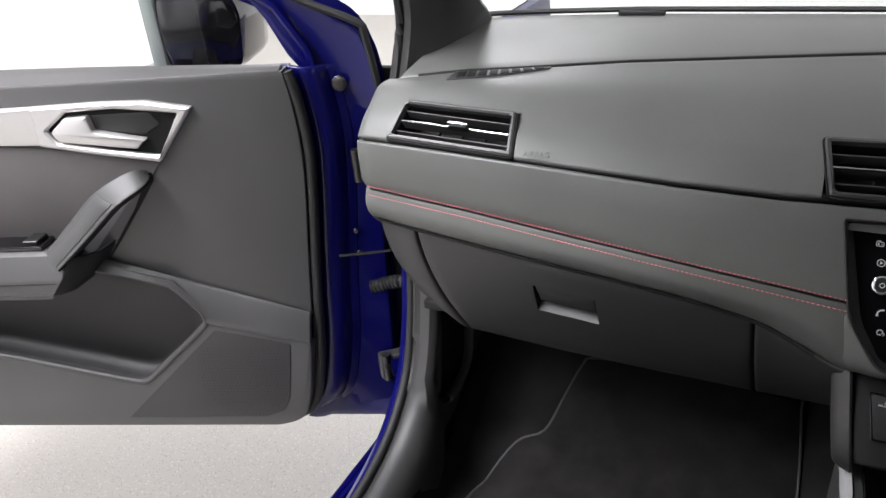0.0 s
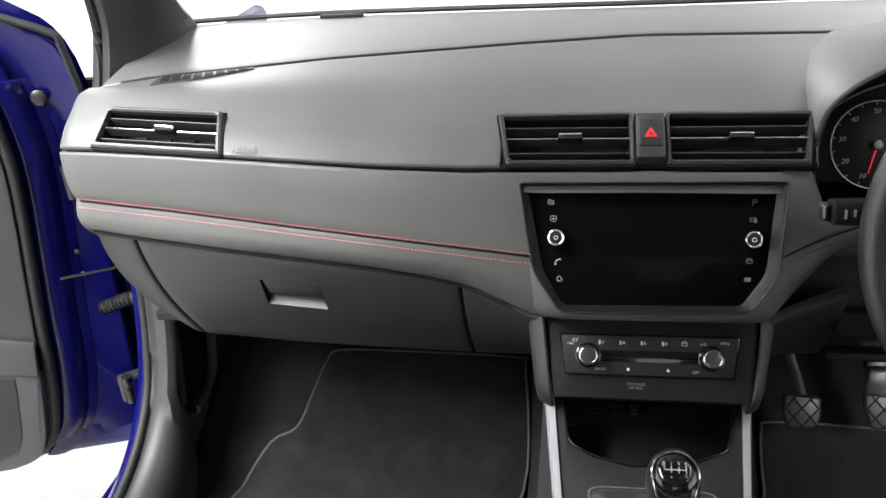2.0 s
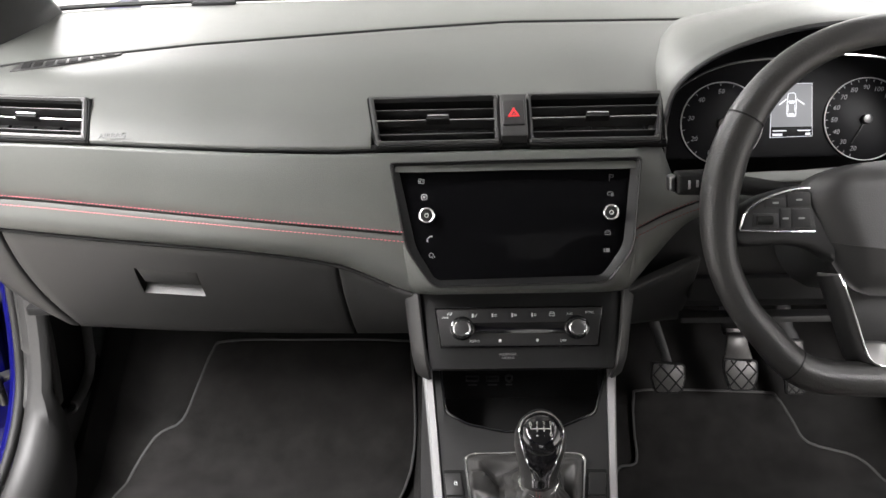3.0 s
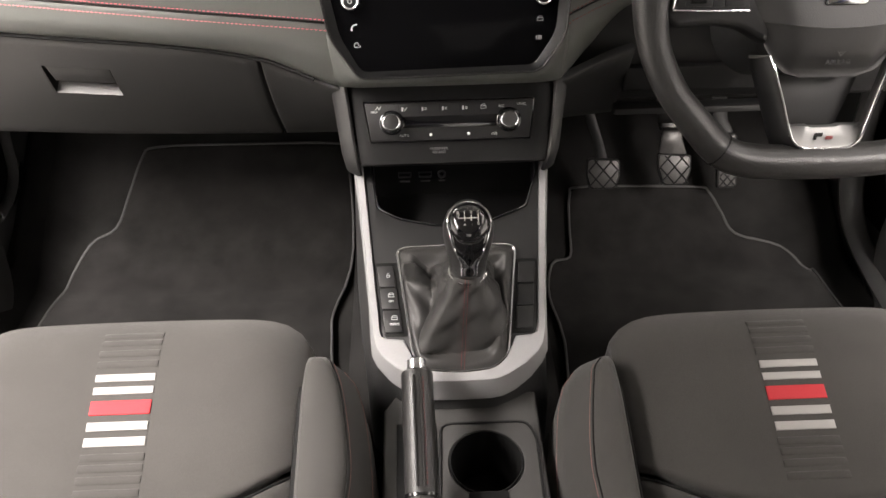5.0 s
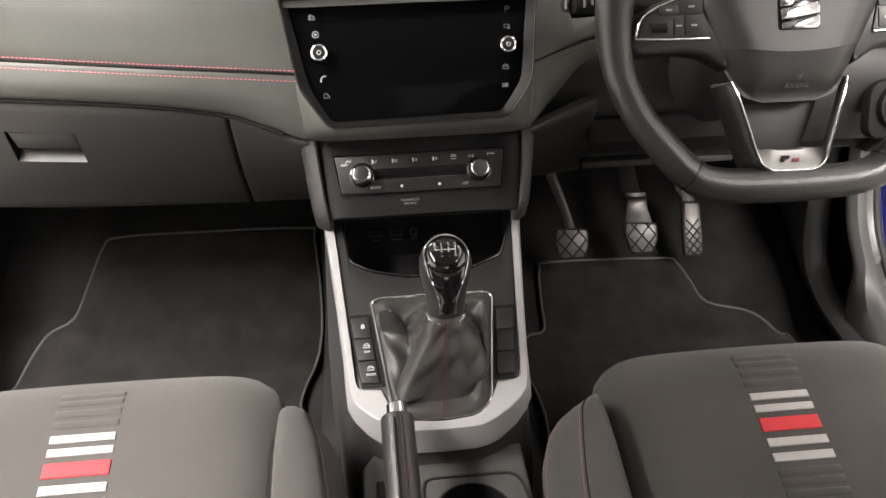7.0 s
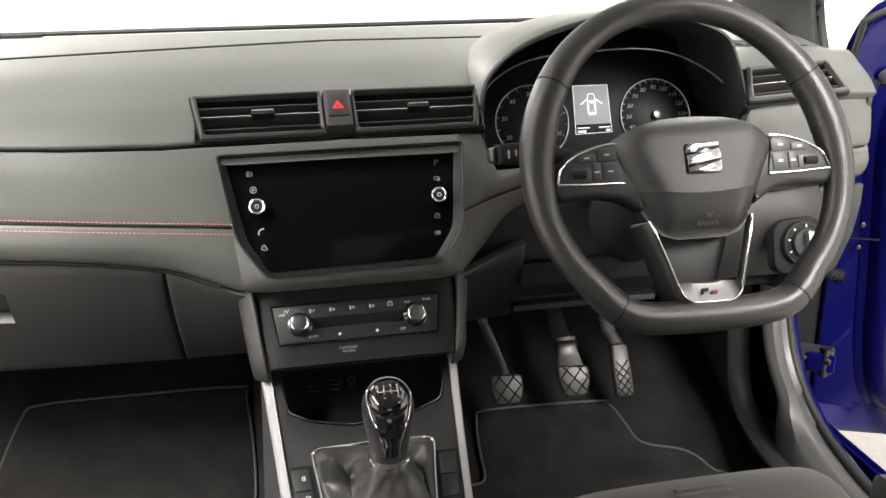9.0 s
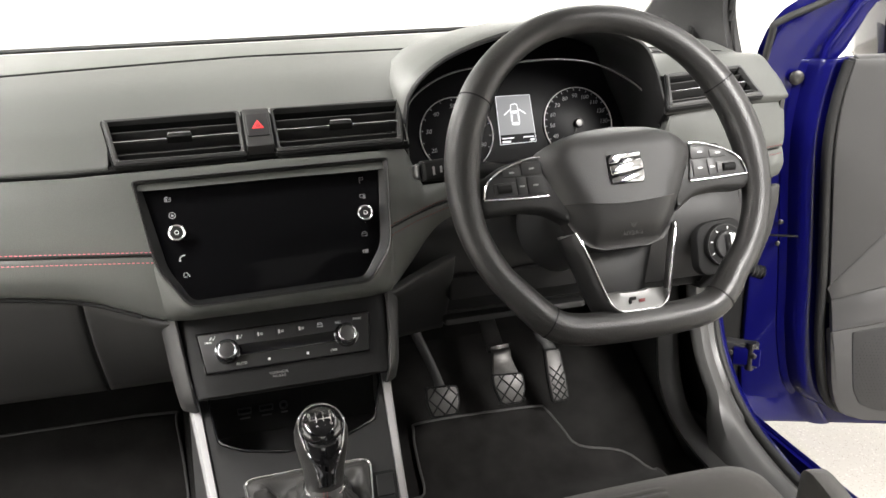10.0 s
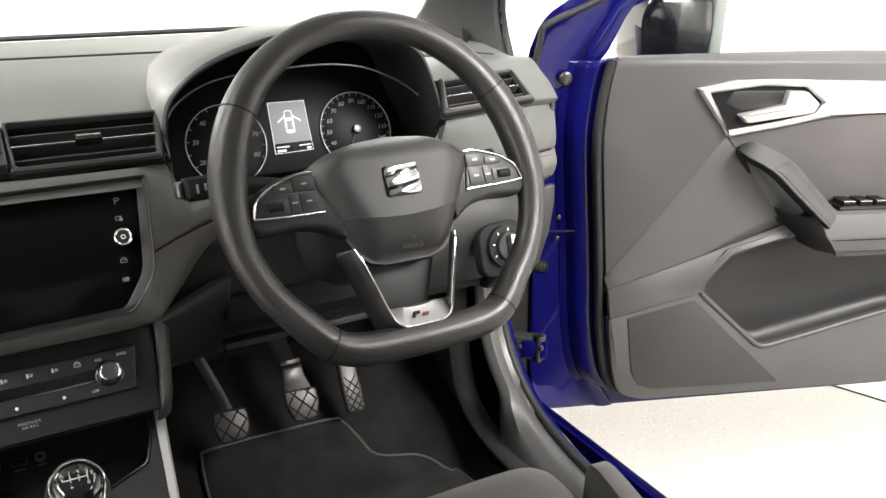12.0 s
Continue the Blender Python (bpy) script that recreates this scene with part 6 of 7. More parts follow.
for k in range(3):
    part("stalk_mark", block(-0.0012, 0.0012, -0.0045 + 0.002 * (k % 2), 0.0045, 0, 0.0006, 0.0002).moved(km_ @ Matrix.Translation((-0.006 + 0.008 * k, 0, 0.0119))), DIM_MARK, stalk)
part("wiper_stalk", tube([(0.39, -0.030, 0.925), (0.44, -0.040, 0.935), (0.52, -0.050, 0.945)], [0.008, 0.010, 0.012], 12), BLACK, col)

wheel = thing("steering_wheel", "flat-bottomed black leather steering wheel with satin silver lower spoke", "steering wheel")


def grip(a):
    """Half thickness of the rim round the wheel; a in degrees from the right-hand spoke."""
    a = abs((a - 90 + 180) % 360 - 180)
    return float(np.interp(a, [0, 25, 45, 62, 78, 92, 105, 125, 140, 180], [0.0150, 0.0150, 0.0162, 0.0182, 0.0186, 0.0172, 0.0150, 0.0148, 0.0165, 0.0172]))


pts = []
for a in range(-44, 225, 6):
    R0 = 0.1858 - grip(a)
    pts.append((R0 * math.cos(radians(a)), R0 * math.sin(radians(a))))
pts += [(-0.109, -0.135), (-0.093, -0.149), (-0.074, -0.156), (-0.045, -0.159), (0, -0.160), (0.045, -0.159), (0.074, -0.156), (0.093, -0.149), (0.109, -0.135)]
rim = smooth_line([(x, y, 0) for x, y in pts], 3, True)
rad = [grip(math.degrees(math.atan2(p.y, p.x))) for p in rim]
part("rim", tube([wm @ p for p in rim], rad, 18, True, up=tuple(wm.to_3x3() @ Vector((0, 0, 1)))), LEATHER, wheel, "black leather rim, grained and slightly polished by use")
for x, y in ((-0.146, 0.0885), (0.146, 0.0885), (-0.0995, -0.1435), (0.0995, -0.1435)):
    i = min(range(len(rim)), key=lambda k: (rim[k].x - x) ** 2 + (rim[k].y - y) ** 2)
    a, b = rim[i], rim[(i + 1) % len(rim)]
    d = (b - a).normalized()
    part("rim_seam", tube([wm @ (a - d * 0.0008), wm @ (a + d * 0.0008)], rad[i] + 0.0005, 18, up=tuple(wm.to_3x3() @ Vector((0, 0, 1)))), BLACK, wheel)


PADO = [(-0.040, -0.080), (0.040, -0.080), (0.062, -0.056), (0.086, 0.000), (0.092, 0.018), (0.078, 0.034), (0.045, 0.045), (0, 0.049), (-0.045, 0.045), (-0.078, 0.034), (-0.092, 0.018), (-0.086, 0.000), (-0.062, -0.056)]
pado = sorted({(round(y, 5), round(x, 5)) for x, y in rounded(PADO, 0.014, 4) if x >= 0})
pad_half = curve_at([q[0] for q in pado], [q[1] for q in pado])
hub, pad_rows, NU = Geo(), [], 33
# rows from the lower edge up to the crease, then over the broad upper face
for y, low in [(-0.0800 + 0.0440 * (k / 9), 1) for k in range(10)] + [(-0.0358 + 0.0846 * (k / 22), 0) for k in range(23)]:
    half, row = max(pad_half(y), 0.004), []
    for k in range(NU):
        u = math.sin((k / (NU - 1) * 2 - 1) * math.pi / 2)
        x = u * half
        yy = y + 1.7 * x * x * max(0.0, 1 - abs(y + 0.036) / 0.044)
        rim = min((1 - abs(u)) * half * 0.93, yy + 0.0805, max(0.049 - yy, 0.0) * 1.1)
        z = 0.004 + 0.0215 * (1 - (1 - min(max(rim, 0.0) / 0.034, 1.0)) ** 2.6)
        if low:
            z -= 0.0012 + 0.30 * (-0.036 - y)
        row.append(Vector((x, yy, max(z, 0.002))))
    pad_rows.append(row)
hub.v = [p for r in pad_rows for p in r]
for a in range(len(pad_rows) - 1):
    for k in range(NU - 1):
        hub.f.append((a * NU + k, a * NU + k + 1, (a + 1) * NU + k + 1, (a + 1) * NU + k))
rim_ = [k for k in range(NU)] + [a * NU + NU - 1 for a in range(1, len(pad_rows))] + [(len(pad_rows) - 1) * NU + k for k in range(NU - 2, -1, -1)] + [a * NU for a in range(len(pad_rows) - 2, 0, -1)]
base = len(hub.v)
hub.v += [Vector((hub.v[k].x, hub.v[k].y, -0.02)) for k in rim_]
for a in range(len(rim_)):
    b = (a + 1) % len(rim_)
    hub.f.append((rim_[a], base + a, base + b, rim_[b]))
part("hub_pad", hub.moved(wm), PANEL, wheel, "grained dark grey airbag pad with a creased lower face")
emb = part("badge", prism(rounded([(-0.0200, -0.0160), (0.0192, -0.0160), (0.0190, 0.0155), (-0.0200, 0.0150)], 0.0035, 3), 0.024, 0.0272, 0.0008).moved(wm), GLOSS, wheel, "small square badge of three chrome bars on black")
for pl in ([(-0.0192, 0.0050), (-0.0192, 0.0105), (-0.0150, 0.0146), (0.0176, 0.0150), (0.0168, 0.0112), (-0.0060, 0.0096), (-0.0088, 0.0060)], [(-0.0190, 0.0030), (-0.0060, 0.0046), (0.0165, 0.0086), (0.0186, 0.0050), (0.0184, -0.0016), (0.0060, -0.0036), (-0.0176, -0.0070), (-0.0182, -0.0012)], [(-0.0178, -0.0096), (0.0050, -0.0066), (0.0184, -0.0036), (0.0184, -0.0120), (0.0150, -0.0154), (-0.0180, -0.0154)]):
    part("badge_bar", prism(rounded(pl, 0.0012, 2), 0.0268, 0.0290, 0.0009).moved(wm), CHROME, emb, "bright chrome bar")
lettering("pad_lettering", "AIRBAG", 0.0068, wm @ Matrix.Translation((0.002, -0.0665, 0.0150)) @ pose(0, 0, 0, 18), EMBOSS, wheel, depth=0.0004)
icon([("ring", 0.0022, 0.0005), ("arc", [(-0.004, 0.003), (0.0, -0.001), (0.004, 0.003)], 0.0004)], 0.002, -0.0585, wm @ Matrix.Translation((0, -0.0585, 0.0185)) @ pose(0, 0, 0, 18) @ Matrix.Translation((0, 0.0585, 0)), wheel, EMBOSS, "raised_mark")
for s in (-1, 1):
    sp = [(s * 0.060, 0.024), (s * 0.100, 0.025), (s * 0.130, 0.017), (s * 0.152, 0.004), (s * 0.160, -0.020), (s * 0.150, -0.032), (s * 0.110, -0.030), (s * 0.085, -0.034), (s * 0.060, -0.05)]
    part("spoke", domed(rounded(sp, 0.006, 3), [(0, -0.014), (0, 0.002), (0.002, 0.0065), (0.006, 0.0085)]).moved(wm), DARK, wheel)
    sw_o = [(s * 0.088, 0.0215), (s * 0.100, 0.0215), (s * 0.128, 0.0125), (s * 0.145, 0.0005), (s * 0.1500, -0.0155), (s * 0.080, -0.0175)]
    # right panel, buttons and marks are painted lighter for the light they reflect
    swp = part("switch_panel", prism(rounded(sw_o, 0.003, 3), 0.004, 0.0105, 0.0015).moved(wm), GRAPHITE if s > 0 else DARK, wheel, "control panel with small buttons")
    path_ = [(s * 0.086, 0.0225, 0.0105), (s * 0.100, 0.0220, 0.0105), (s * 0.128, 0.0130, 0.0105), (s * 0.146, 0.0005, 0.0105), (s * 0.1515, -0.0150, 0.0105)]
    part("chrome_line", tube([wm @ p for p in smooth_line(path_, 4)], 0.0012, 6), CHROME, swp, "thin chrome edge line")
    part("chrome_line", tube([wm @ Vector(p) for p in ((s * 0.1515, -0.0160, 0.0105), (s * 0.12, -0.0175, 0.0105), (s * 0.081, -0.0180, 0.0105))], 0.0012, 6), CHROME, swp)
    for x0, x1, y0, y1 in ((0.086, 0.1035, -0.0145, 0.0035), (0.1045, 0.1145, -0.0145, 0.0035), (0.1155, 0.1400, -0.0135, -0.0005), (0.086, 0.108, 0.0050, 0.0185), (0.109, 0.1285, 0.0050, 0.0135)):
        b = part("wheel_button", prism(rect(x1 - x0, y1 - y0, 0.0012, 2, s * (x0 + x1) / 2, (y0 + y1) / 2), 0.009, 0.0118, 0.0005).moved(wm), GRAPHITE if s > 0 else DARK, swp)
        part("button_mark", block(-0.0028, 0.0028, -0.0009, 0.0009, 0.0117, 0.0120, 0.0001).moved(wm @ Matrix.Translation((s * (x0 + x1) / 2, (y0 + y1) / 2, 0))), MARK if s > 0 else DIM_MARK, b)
    part("scroll_wheel", tube([wm @ Vector((s * 0.122, -0.007, 0.0115)), wm @ Vector((s * 0.136, -0.007, 0.0115))], 0.0045, 14), BLACK, swp, "ribbed black scroll wheel")
# V-shaped lower spoke: dark outer flank, chrome line, satin faces falling into the opening
half_v = [(-0.0570, -0.0590, 0.0060), (-0.0535, -0.0705, 0.0090), (-0.0440, -0.100, 0.0098), (-0.0352, -0.1290, 0.0098), (-0.0300, -0.1400, 0.0098), (-0.0215, -0.1455, 0.0098), (-0.0100, -0.1465, 0.0098)]
v_line = smooth_line(half_v + [(-x, y, z) for x, y, z in reversed(half_v)], 5)
flank_r, face_r = [], []
for k, p in enumerate(v_line):
    t = (v_line[min(k + 1, len(v_line) - 1)] - v_line[max(k - 1, 0)]).normalized()
    n = Vector((t.y, -t.x, 0))
    foot = float(np.interp(p.y, [-0.145, -0.126], [1, 0]))
    q = p + Vector((math.copysign(-0.0095, p.x), 0, -0.019)).lerp(Vector((-p.x * 0.34, 0.0195, -0.0085)), foot)
    face_r.append([p + Vector((0, 0, -0.0006)), p.lerp(q, 0.12) + Vector((0, 0, -0.0004)), p.lerp(q, 0.5) + Vector((0, 0, -0.0010)), p.lerp(q, 0.9) + Vector((0, 0, -0.0006)), q, q + (q - p) * 0.08 + Vector((0, 0, -0.008))])
    flank_r.append([p, p + n * 0.0022 + Vector((0, 0, -0.001)), p + n * 0.0065 + Vector((0, 0, -0.008)), p + n * 0.0105 + Vector((0, 0, -0.020)), p + n * 0.0115 + Vector((0, 0, -0.030))])
trim = part("lower_spoke", sheet(flank_r, 0.002, (0, 0, 1), 0.0004).moved(wm), DARK, wheel, "V-shaped lower spoke with dark flanks")
part("spoke_face", sheet(face_r, 0.002, (0, 0, 1), 0.0004).moved(wm), SPOKE, trim, "satin silver faces falling into the opening")
part("chrome_line", tube([wm @ p for p in v_line], 0.0012, 8), CHROME, trim, "bright chrome edge line")
# added plate that gives the opening its shaded grey, instead of column surfaces
part("spoke_shade_plate", prism([(-0.052, -0.058), (-0.024, -0.130), (0.024, -0.130), (0.052, -0.058)], -0.034, -0.027, 0.001).moved(wm), PANEL, wheel, "added dark plate for the shaded view through the spoke opening")
mark_m = wm @ Matrix.Translation((0, -0.1350, 0.0055)) @ pose(0, 0, 0, -23) @ Matrix.Translation((0, 0.1340, -0.0095))
for pl, mt_ in (([(-0.0105, -0.1372), (-0.0082, -0.1308), (-0.0010, -0.1308), (-0.0022, -0.1340), (-0.0070, -0.1340), (-0.0082, -0.1372)], BLACK), ([(0.0004, -0.1372), (0.0016, -0.1340), (0.0082, -0.1340), (0.0070, -0.1372)], DARK_THREAD)):
    part("trim_mark", prism(pl, 0.009, 0.0104, 0.0002).moved(mark_m), mt_, trim, "small black and red trim mark")



# ---- front seats ----
SEAT_THREAD = surface("faded_red_thread", (0.38, 0.19, 0.17), 0.75, grain=900, bump=0.3)
# the console-side bolster: half widths from the seat's middle line against the distance behind the dash
INNER_EDGE = curve_at([0.267, 0.275, 0.31, 0.38, 0.43, 0.78], [0.1845, 0.1825, 0.1795, 0.178, 0.177, 0.172])
CREASE = {1: curve_at([0.2665, 0.2690, 0.2726, 0.289, 0.306, 0.334, 0.361, 0.382, 0.406, 0.425, 0.50, 0.78], [0.197, 0.2025, 0.2065, 0.213, 0.218, 0.2224, 0.2260, 0.2270, 0.2245, 0.220, 0.212, 0.20]),
          -1: curve_at([0.2665, 0.2736, 0.282, 0.311, 0.339, 0.3655, 0.3915, 0.429, 0.50, 0.78], [0.190, 0.198, 0.2026, 0.208, 0.212, 0.2150, 0.2148, 0.208, 0.203, 0.195])}
SIDE_EDGE = curve_at([0.2665, 0.273, 0.2925, 0.3165, 0.34, 0.373, 0.41, 0.44, 0.78], [0.203, 0.212, 0.2285, 0.236, 0.2405, 0.2450, 0.2475, 0.248, 0.246])


def car_seat(xc, dz, s, label, wide):
    """Seat cushion round the line x = xc; s: +1 when the console lies towards +x."""
    seat = thing("car_seat", label, "car seat", "front seats")

    def top(u, y):
        z = 0.631 + dz + 0.32 * (y + 0.272)
        z -= 0.038 * (abs(u) / wide) ** 9 + 0.005 * (u / wide) ** 2
        nose = y + 0.255
        if nose > 0:
            z -= 6.5 * nose ** 2 if nose < 0.055 else 6.5 * 0.055 ** 2 + (nose - 0.055) * 1.6
        return z

    def p(u, y, lift=0.0):
        return Vector((xc + s * u, y, top(u, y) + lift))

    us = np.linspace(-wide + 0.005, wide - 0.005, 25)
    seam = lambda u: -0.411 + 0.052 * (abs(u) / 0.172) ** 2.6
    rows = []
    for u in us:
        front = -0.200 - 0.020 * (abs(u) / 0.178) ** 9
        ys_ = [seam(u) + (front - seam(u)) * t for t in np.linspace(0, 1, 22)]
        c = [p(u, y) for y in ys_]
        c += [c[-1] + Vector((0, 0.006, -0.03)), c[-1] + Vector((0, 0.002, -0.09)), c[-1] + Vector((0, -0.03, -0.15))]
        rows.append(c)
    part("cushion", sheet(rows, 0.03, (0, 0.2, 1), 0.006), FABRIC, seat, "dark grey woven seat cushion, lightly creased")
    rows = [[p(u, seam(u) - 0.0045 - d, -0.004 - 0.010 * min(1, d / 0.05)) for d in (0, 0.01, 0.03, 0.07, 0.13, 0.22, 0.32, 0.38)] for u in us]
    part("rear_cushion", sheet(rows, 0.03, (0, 0, 1), 0.007), FABRIC, seat)
    # black tube stands in for the shadow line in the cushion's crease
    part("seam_shade", tube([p(u, seam(u) - 0.003, -0.0072) for u in us], 0.0016, 6), BLACK, seat)
    for k in (-1, 1):
        rows = []
        if k > 0:
            # towards the console: a broad crowned face, a creased edge, then a side panel falling outwards
            for y in (-0.2665, -0.2672, -0.269, -0.272, -0.276, -0.282, -0.290, -0.302, -0.318, -0.335, -0.355, -0.38, -0.405, -0.43, -0.50, -0.62, -0.78):
                t = math.sqrt(max(0, 1 - (1 - min(1, (-0.2665 - y) / 0.020)) ** 2))
                base_z = 0.631 + dz + 0.32 * (max(y, -0.45) + 0.272)
                a, b, c = INNER_EDGE(-y), CREASE[s](-y), SIDE_EDGE(-y)
                prof = [(a - 0.004, -0.06), (a, 0.002), (a + 0.0010, 0.015 * t), (a + 0.0045, 0.0210 * t), (a + (b - a) * 0.35, 0.0245 * t), (a + (b - a) * 0.7, 0.0235 * t), (b - 0.0035, 0.0195 * t), (b, 0.0150 * t), (b + 0.0022, 0.0105 * t), (b + (c - b) * 0.35, 0.0105 * t - 0.016), (b + (c - b) * 0.72, -0.030), (c, -0.052), (c + 0.003, -0.10), (c + 0.003, -0.20)]
                rows.append([Vector((xc + s * u, y + 0.65 * max(0.0, 0.012 - h) * (1 if h > -0.06 else 0.072 / (0.012 - h)), base_z + h)) for u, h in prof])
            lines = [[r[8].lerp(r[9], 0.12) for r in rows[4:]], [r[11].lerp(r[10], 0.25) for r in rows[4:]]]
            part("crease_seam", tube(smooth_line([r[7].lerp(r[8], 0.5) for r in rows[2:]], 4), 0.0010, 6), BLACK, seat, "thin dark seam along the bolster's edge")
        else:
            for y in (-0.250, -0.2508, -0.253, -0.257, -0.263, -0.272, -0.285, -0.30, -0.34, -0.40, -0.50, -0.62, -0.78):
                t = math.sqrt(max(0, 1 - (1 - min(1, max(0, (-0.250 - y) / 0.035))) ** 2))
                base_z = 0.631 + dz + 0.32 * (max(y, -0.45) + 0.272)
                wdt = 0.40 + 0.60 * math.sqrt(max(0, 1 - (1 - min(1, max(0, (-0.250 - y) / 0.085))) ** 2))
                prof = [(wide - 0.005, -0.06), (wide + 0.0002, 0.010 * t), (wide + 0.0006, 0.019 * t), (wide + 0.0025, 0.0235 * t), (wide + 0.0075, 0.0255 * t - 0.001), (0.209, 0.0225 * t - 0.002), (0.2175, 0.015 * t - 0.004), (0.2220, 0.008 * t - 0.007), (0.228, -0.022), (0.238, -0.07), (0.246, -0.13), (0.250, -0.20)]
                row = []
                for u, h in prof:
                    uu = 0.213 + (u - 0.213) * (0.8 + 0.2 * t if u < 0.213 else wdt if u < 0.23 else 0.35 + 0.65 * t)
                    yy = y + (-0.004 if u > 0.22 else 0) * (1 - t)
                    row.append(Vector((xc - s * uu, yy - 0.10 * max(0, -h - 0.05) * (1 - t), base_z + h)))
                rows.append(row)
            lines = [[r[7].lerp(r[6], 0.3) for r in rows[2:]], [r[9].lerp(r[8], 0.3) for r in rows[2:]]]
        part("side_bolster", sheet(rows, 0.006, (0, 0.1, 1), 0.002), BOLSTER, seat, "padded side bolster with stitched edge")
        gap = INNER_EDGE if k > 0 else (lambda v: wide + 0.002)
        # black tube deepens the shade in the valley beside the bolster
        part("bolster_gap_shade", tube([Vector((xc + s * k * (gap(-y) - 0.004), y, 0.631 + dz + 0.32 * (max(y, -0.45) + 0.272) - 0.010)) for y in (-0.285, -0.30, -0.33, -0.38, -0.45, -0.78)], 0.0035, 6), BLACK, seat)
        st = Geo()
        for e in lines:
            e = smooth_line(e, 12)
            for a, b in zip(e, e[1:]):
                n = max(1, int((b - a).length / 0.0052))
                for q in range(n):
                    c, f = a.lerp(b, q / n), a.lerp(b, q / n + 0.6 / n)
                    st.add(tube([c + Vector((s * k * 0.0008, 0, 0.0008)), f + Vector((s * k * 0.0008, 0, 0.0008))], 0.0004, 4))
        tagged(part("bolster_stitching", st, SEAT_THREAD, seat, "faded red stitches along the bolster"), kind="stuff")
    for y0, y1, mt_, nm in ((-0.2715, -0.2790, WHITE_BAND, "woven_stripe"), (-0.2845, -0.2920, WHITE_BAND, "woven_stripe"), (-0.2985, -0.3125, RED_BAND, "woven_stripe"), (-0.3195, -0.3280, WHITE_BAND, "woven_stripe"), (-0.3345, -0.3430, WHITE_BAND, "woven_stripe")):
        rows = [[p(u, y, 0.0016) for u in np.linspace(-0.030, 0.030, 7)] for y in (y0, (y0 + y1) / 2, y1)]
        part(nm, sheet(rows, 0.003, (0, 0, 1), 0.0006), mt_, seat, "white woven stripe" if mt_ is WHITE_BAND else "bright red woven stripe")
    for y in (-0.2265, -0.2365, -0.2490, -0.2605, -0.3530, -0.3630, -0.3740, -0.3860):
        rows = [[p(u, yy, h) for u in np.linspace(-0.031, 0.031, 7)] for yy, h in ((y + 0.0042, 0.0), (y + 0.0024, 0.0012), (y - 0.0024, 0.0012), (y - 0.0042, 0.0))]
        part("pressed_rib", sheet(rows, 0.003, (0, 0, 1), 0.0006), FABRIC, seat)
    part("seat_base", block(xc - 0.20, xc + 0.20, -0.78, -0.27, 0.36, 0.50, 0.01), BLACK, seat)
    # backrest rising behind the cushion
    back = [[Vector((xc + u, -0.74 - 0.30 * (z - 0.6) - 0.05 * abs(u / 0.22) ** 3 * -1, z)) for u in np.linspace(-w, w, 9)] for z, w in ((0.52, 0.20), (0.65, 0.225), (0.8, 0.23), (0.95, 0.215), (1.08, 0.18), (1.13, 0.13))]
    part("backrest", sheet(back, 0.10, (0, 1, 0.2), 0.03), FABRIC, seat)
    return seat


car_seat(-0.3385, 0.0, 1, "dark grey fabric passenger seat with white and red centre stripes", 0.192)
car_seat(0.3405, -0.0145, -1, "dark grey fabric driver seat with white and red centre stripes", 0.182)


# ---- front doors, standing open ----
GRILLE = surface("speaker_grille", (0.028, 0.0277, 0.0273), 0.6, grain=420, bump=0.6, vary=0.2)
MIRROR_EDGE = surface("mirror_rim_plastic", (0.20, 0.22, 0.21), 0.35, grain=400, bump=0.05, vary=0.06)
GRIP = surface("pull_handle_plastic", (0.045, 0.045, 0.044), 0.48, grain=800, bump=0.25, vary=0.1)
INSERT = surface("door_insert_fabric", (0.092, 0.086, 0.0845), 0.8, grain=1300, bump=0.6, vary=0.15, specular=0.2)


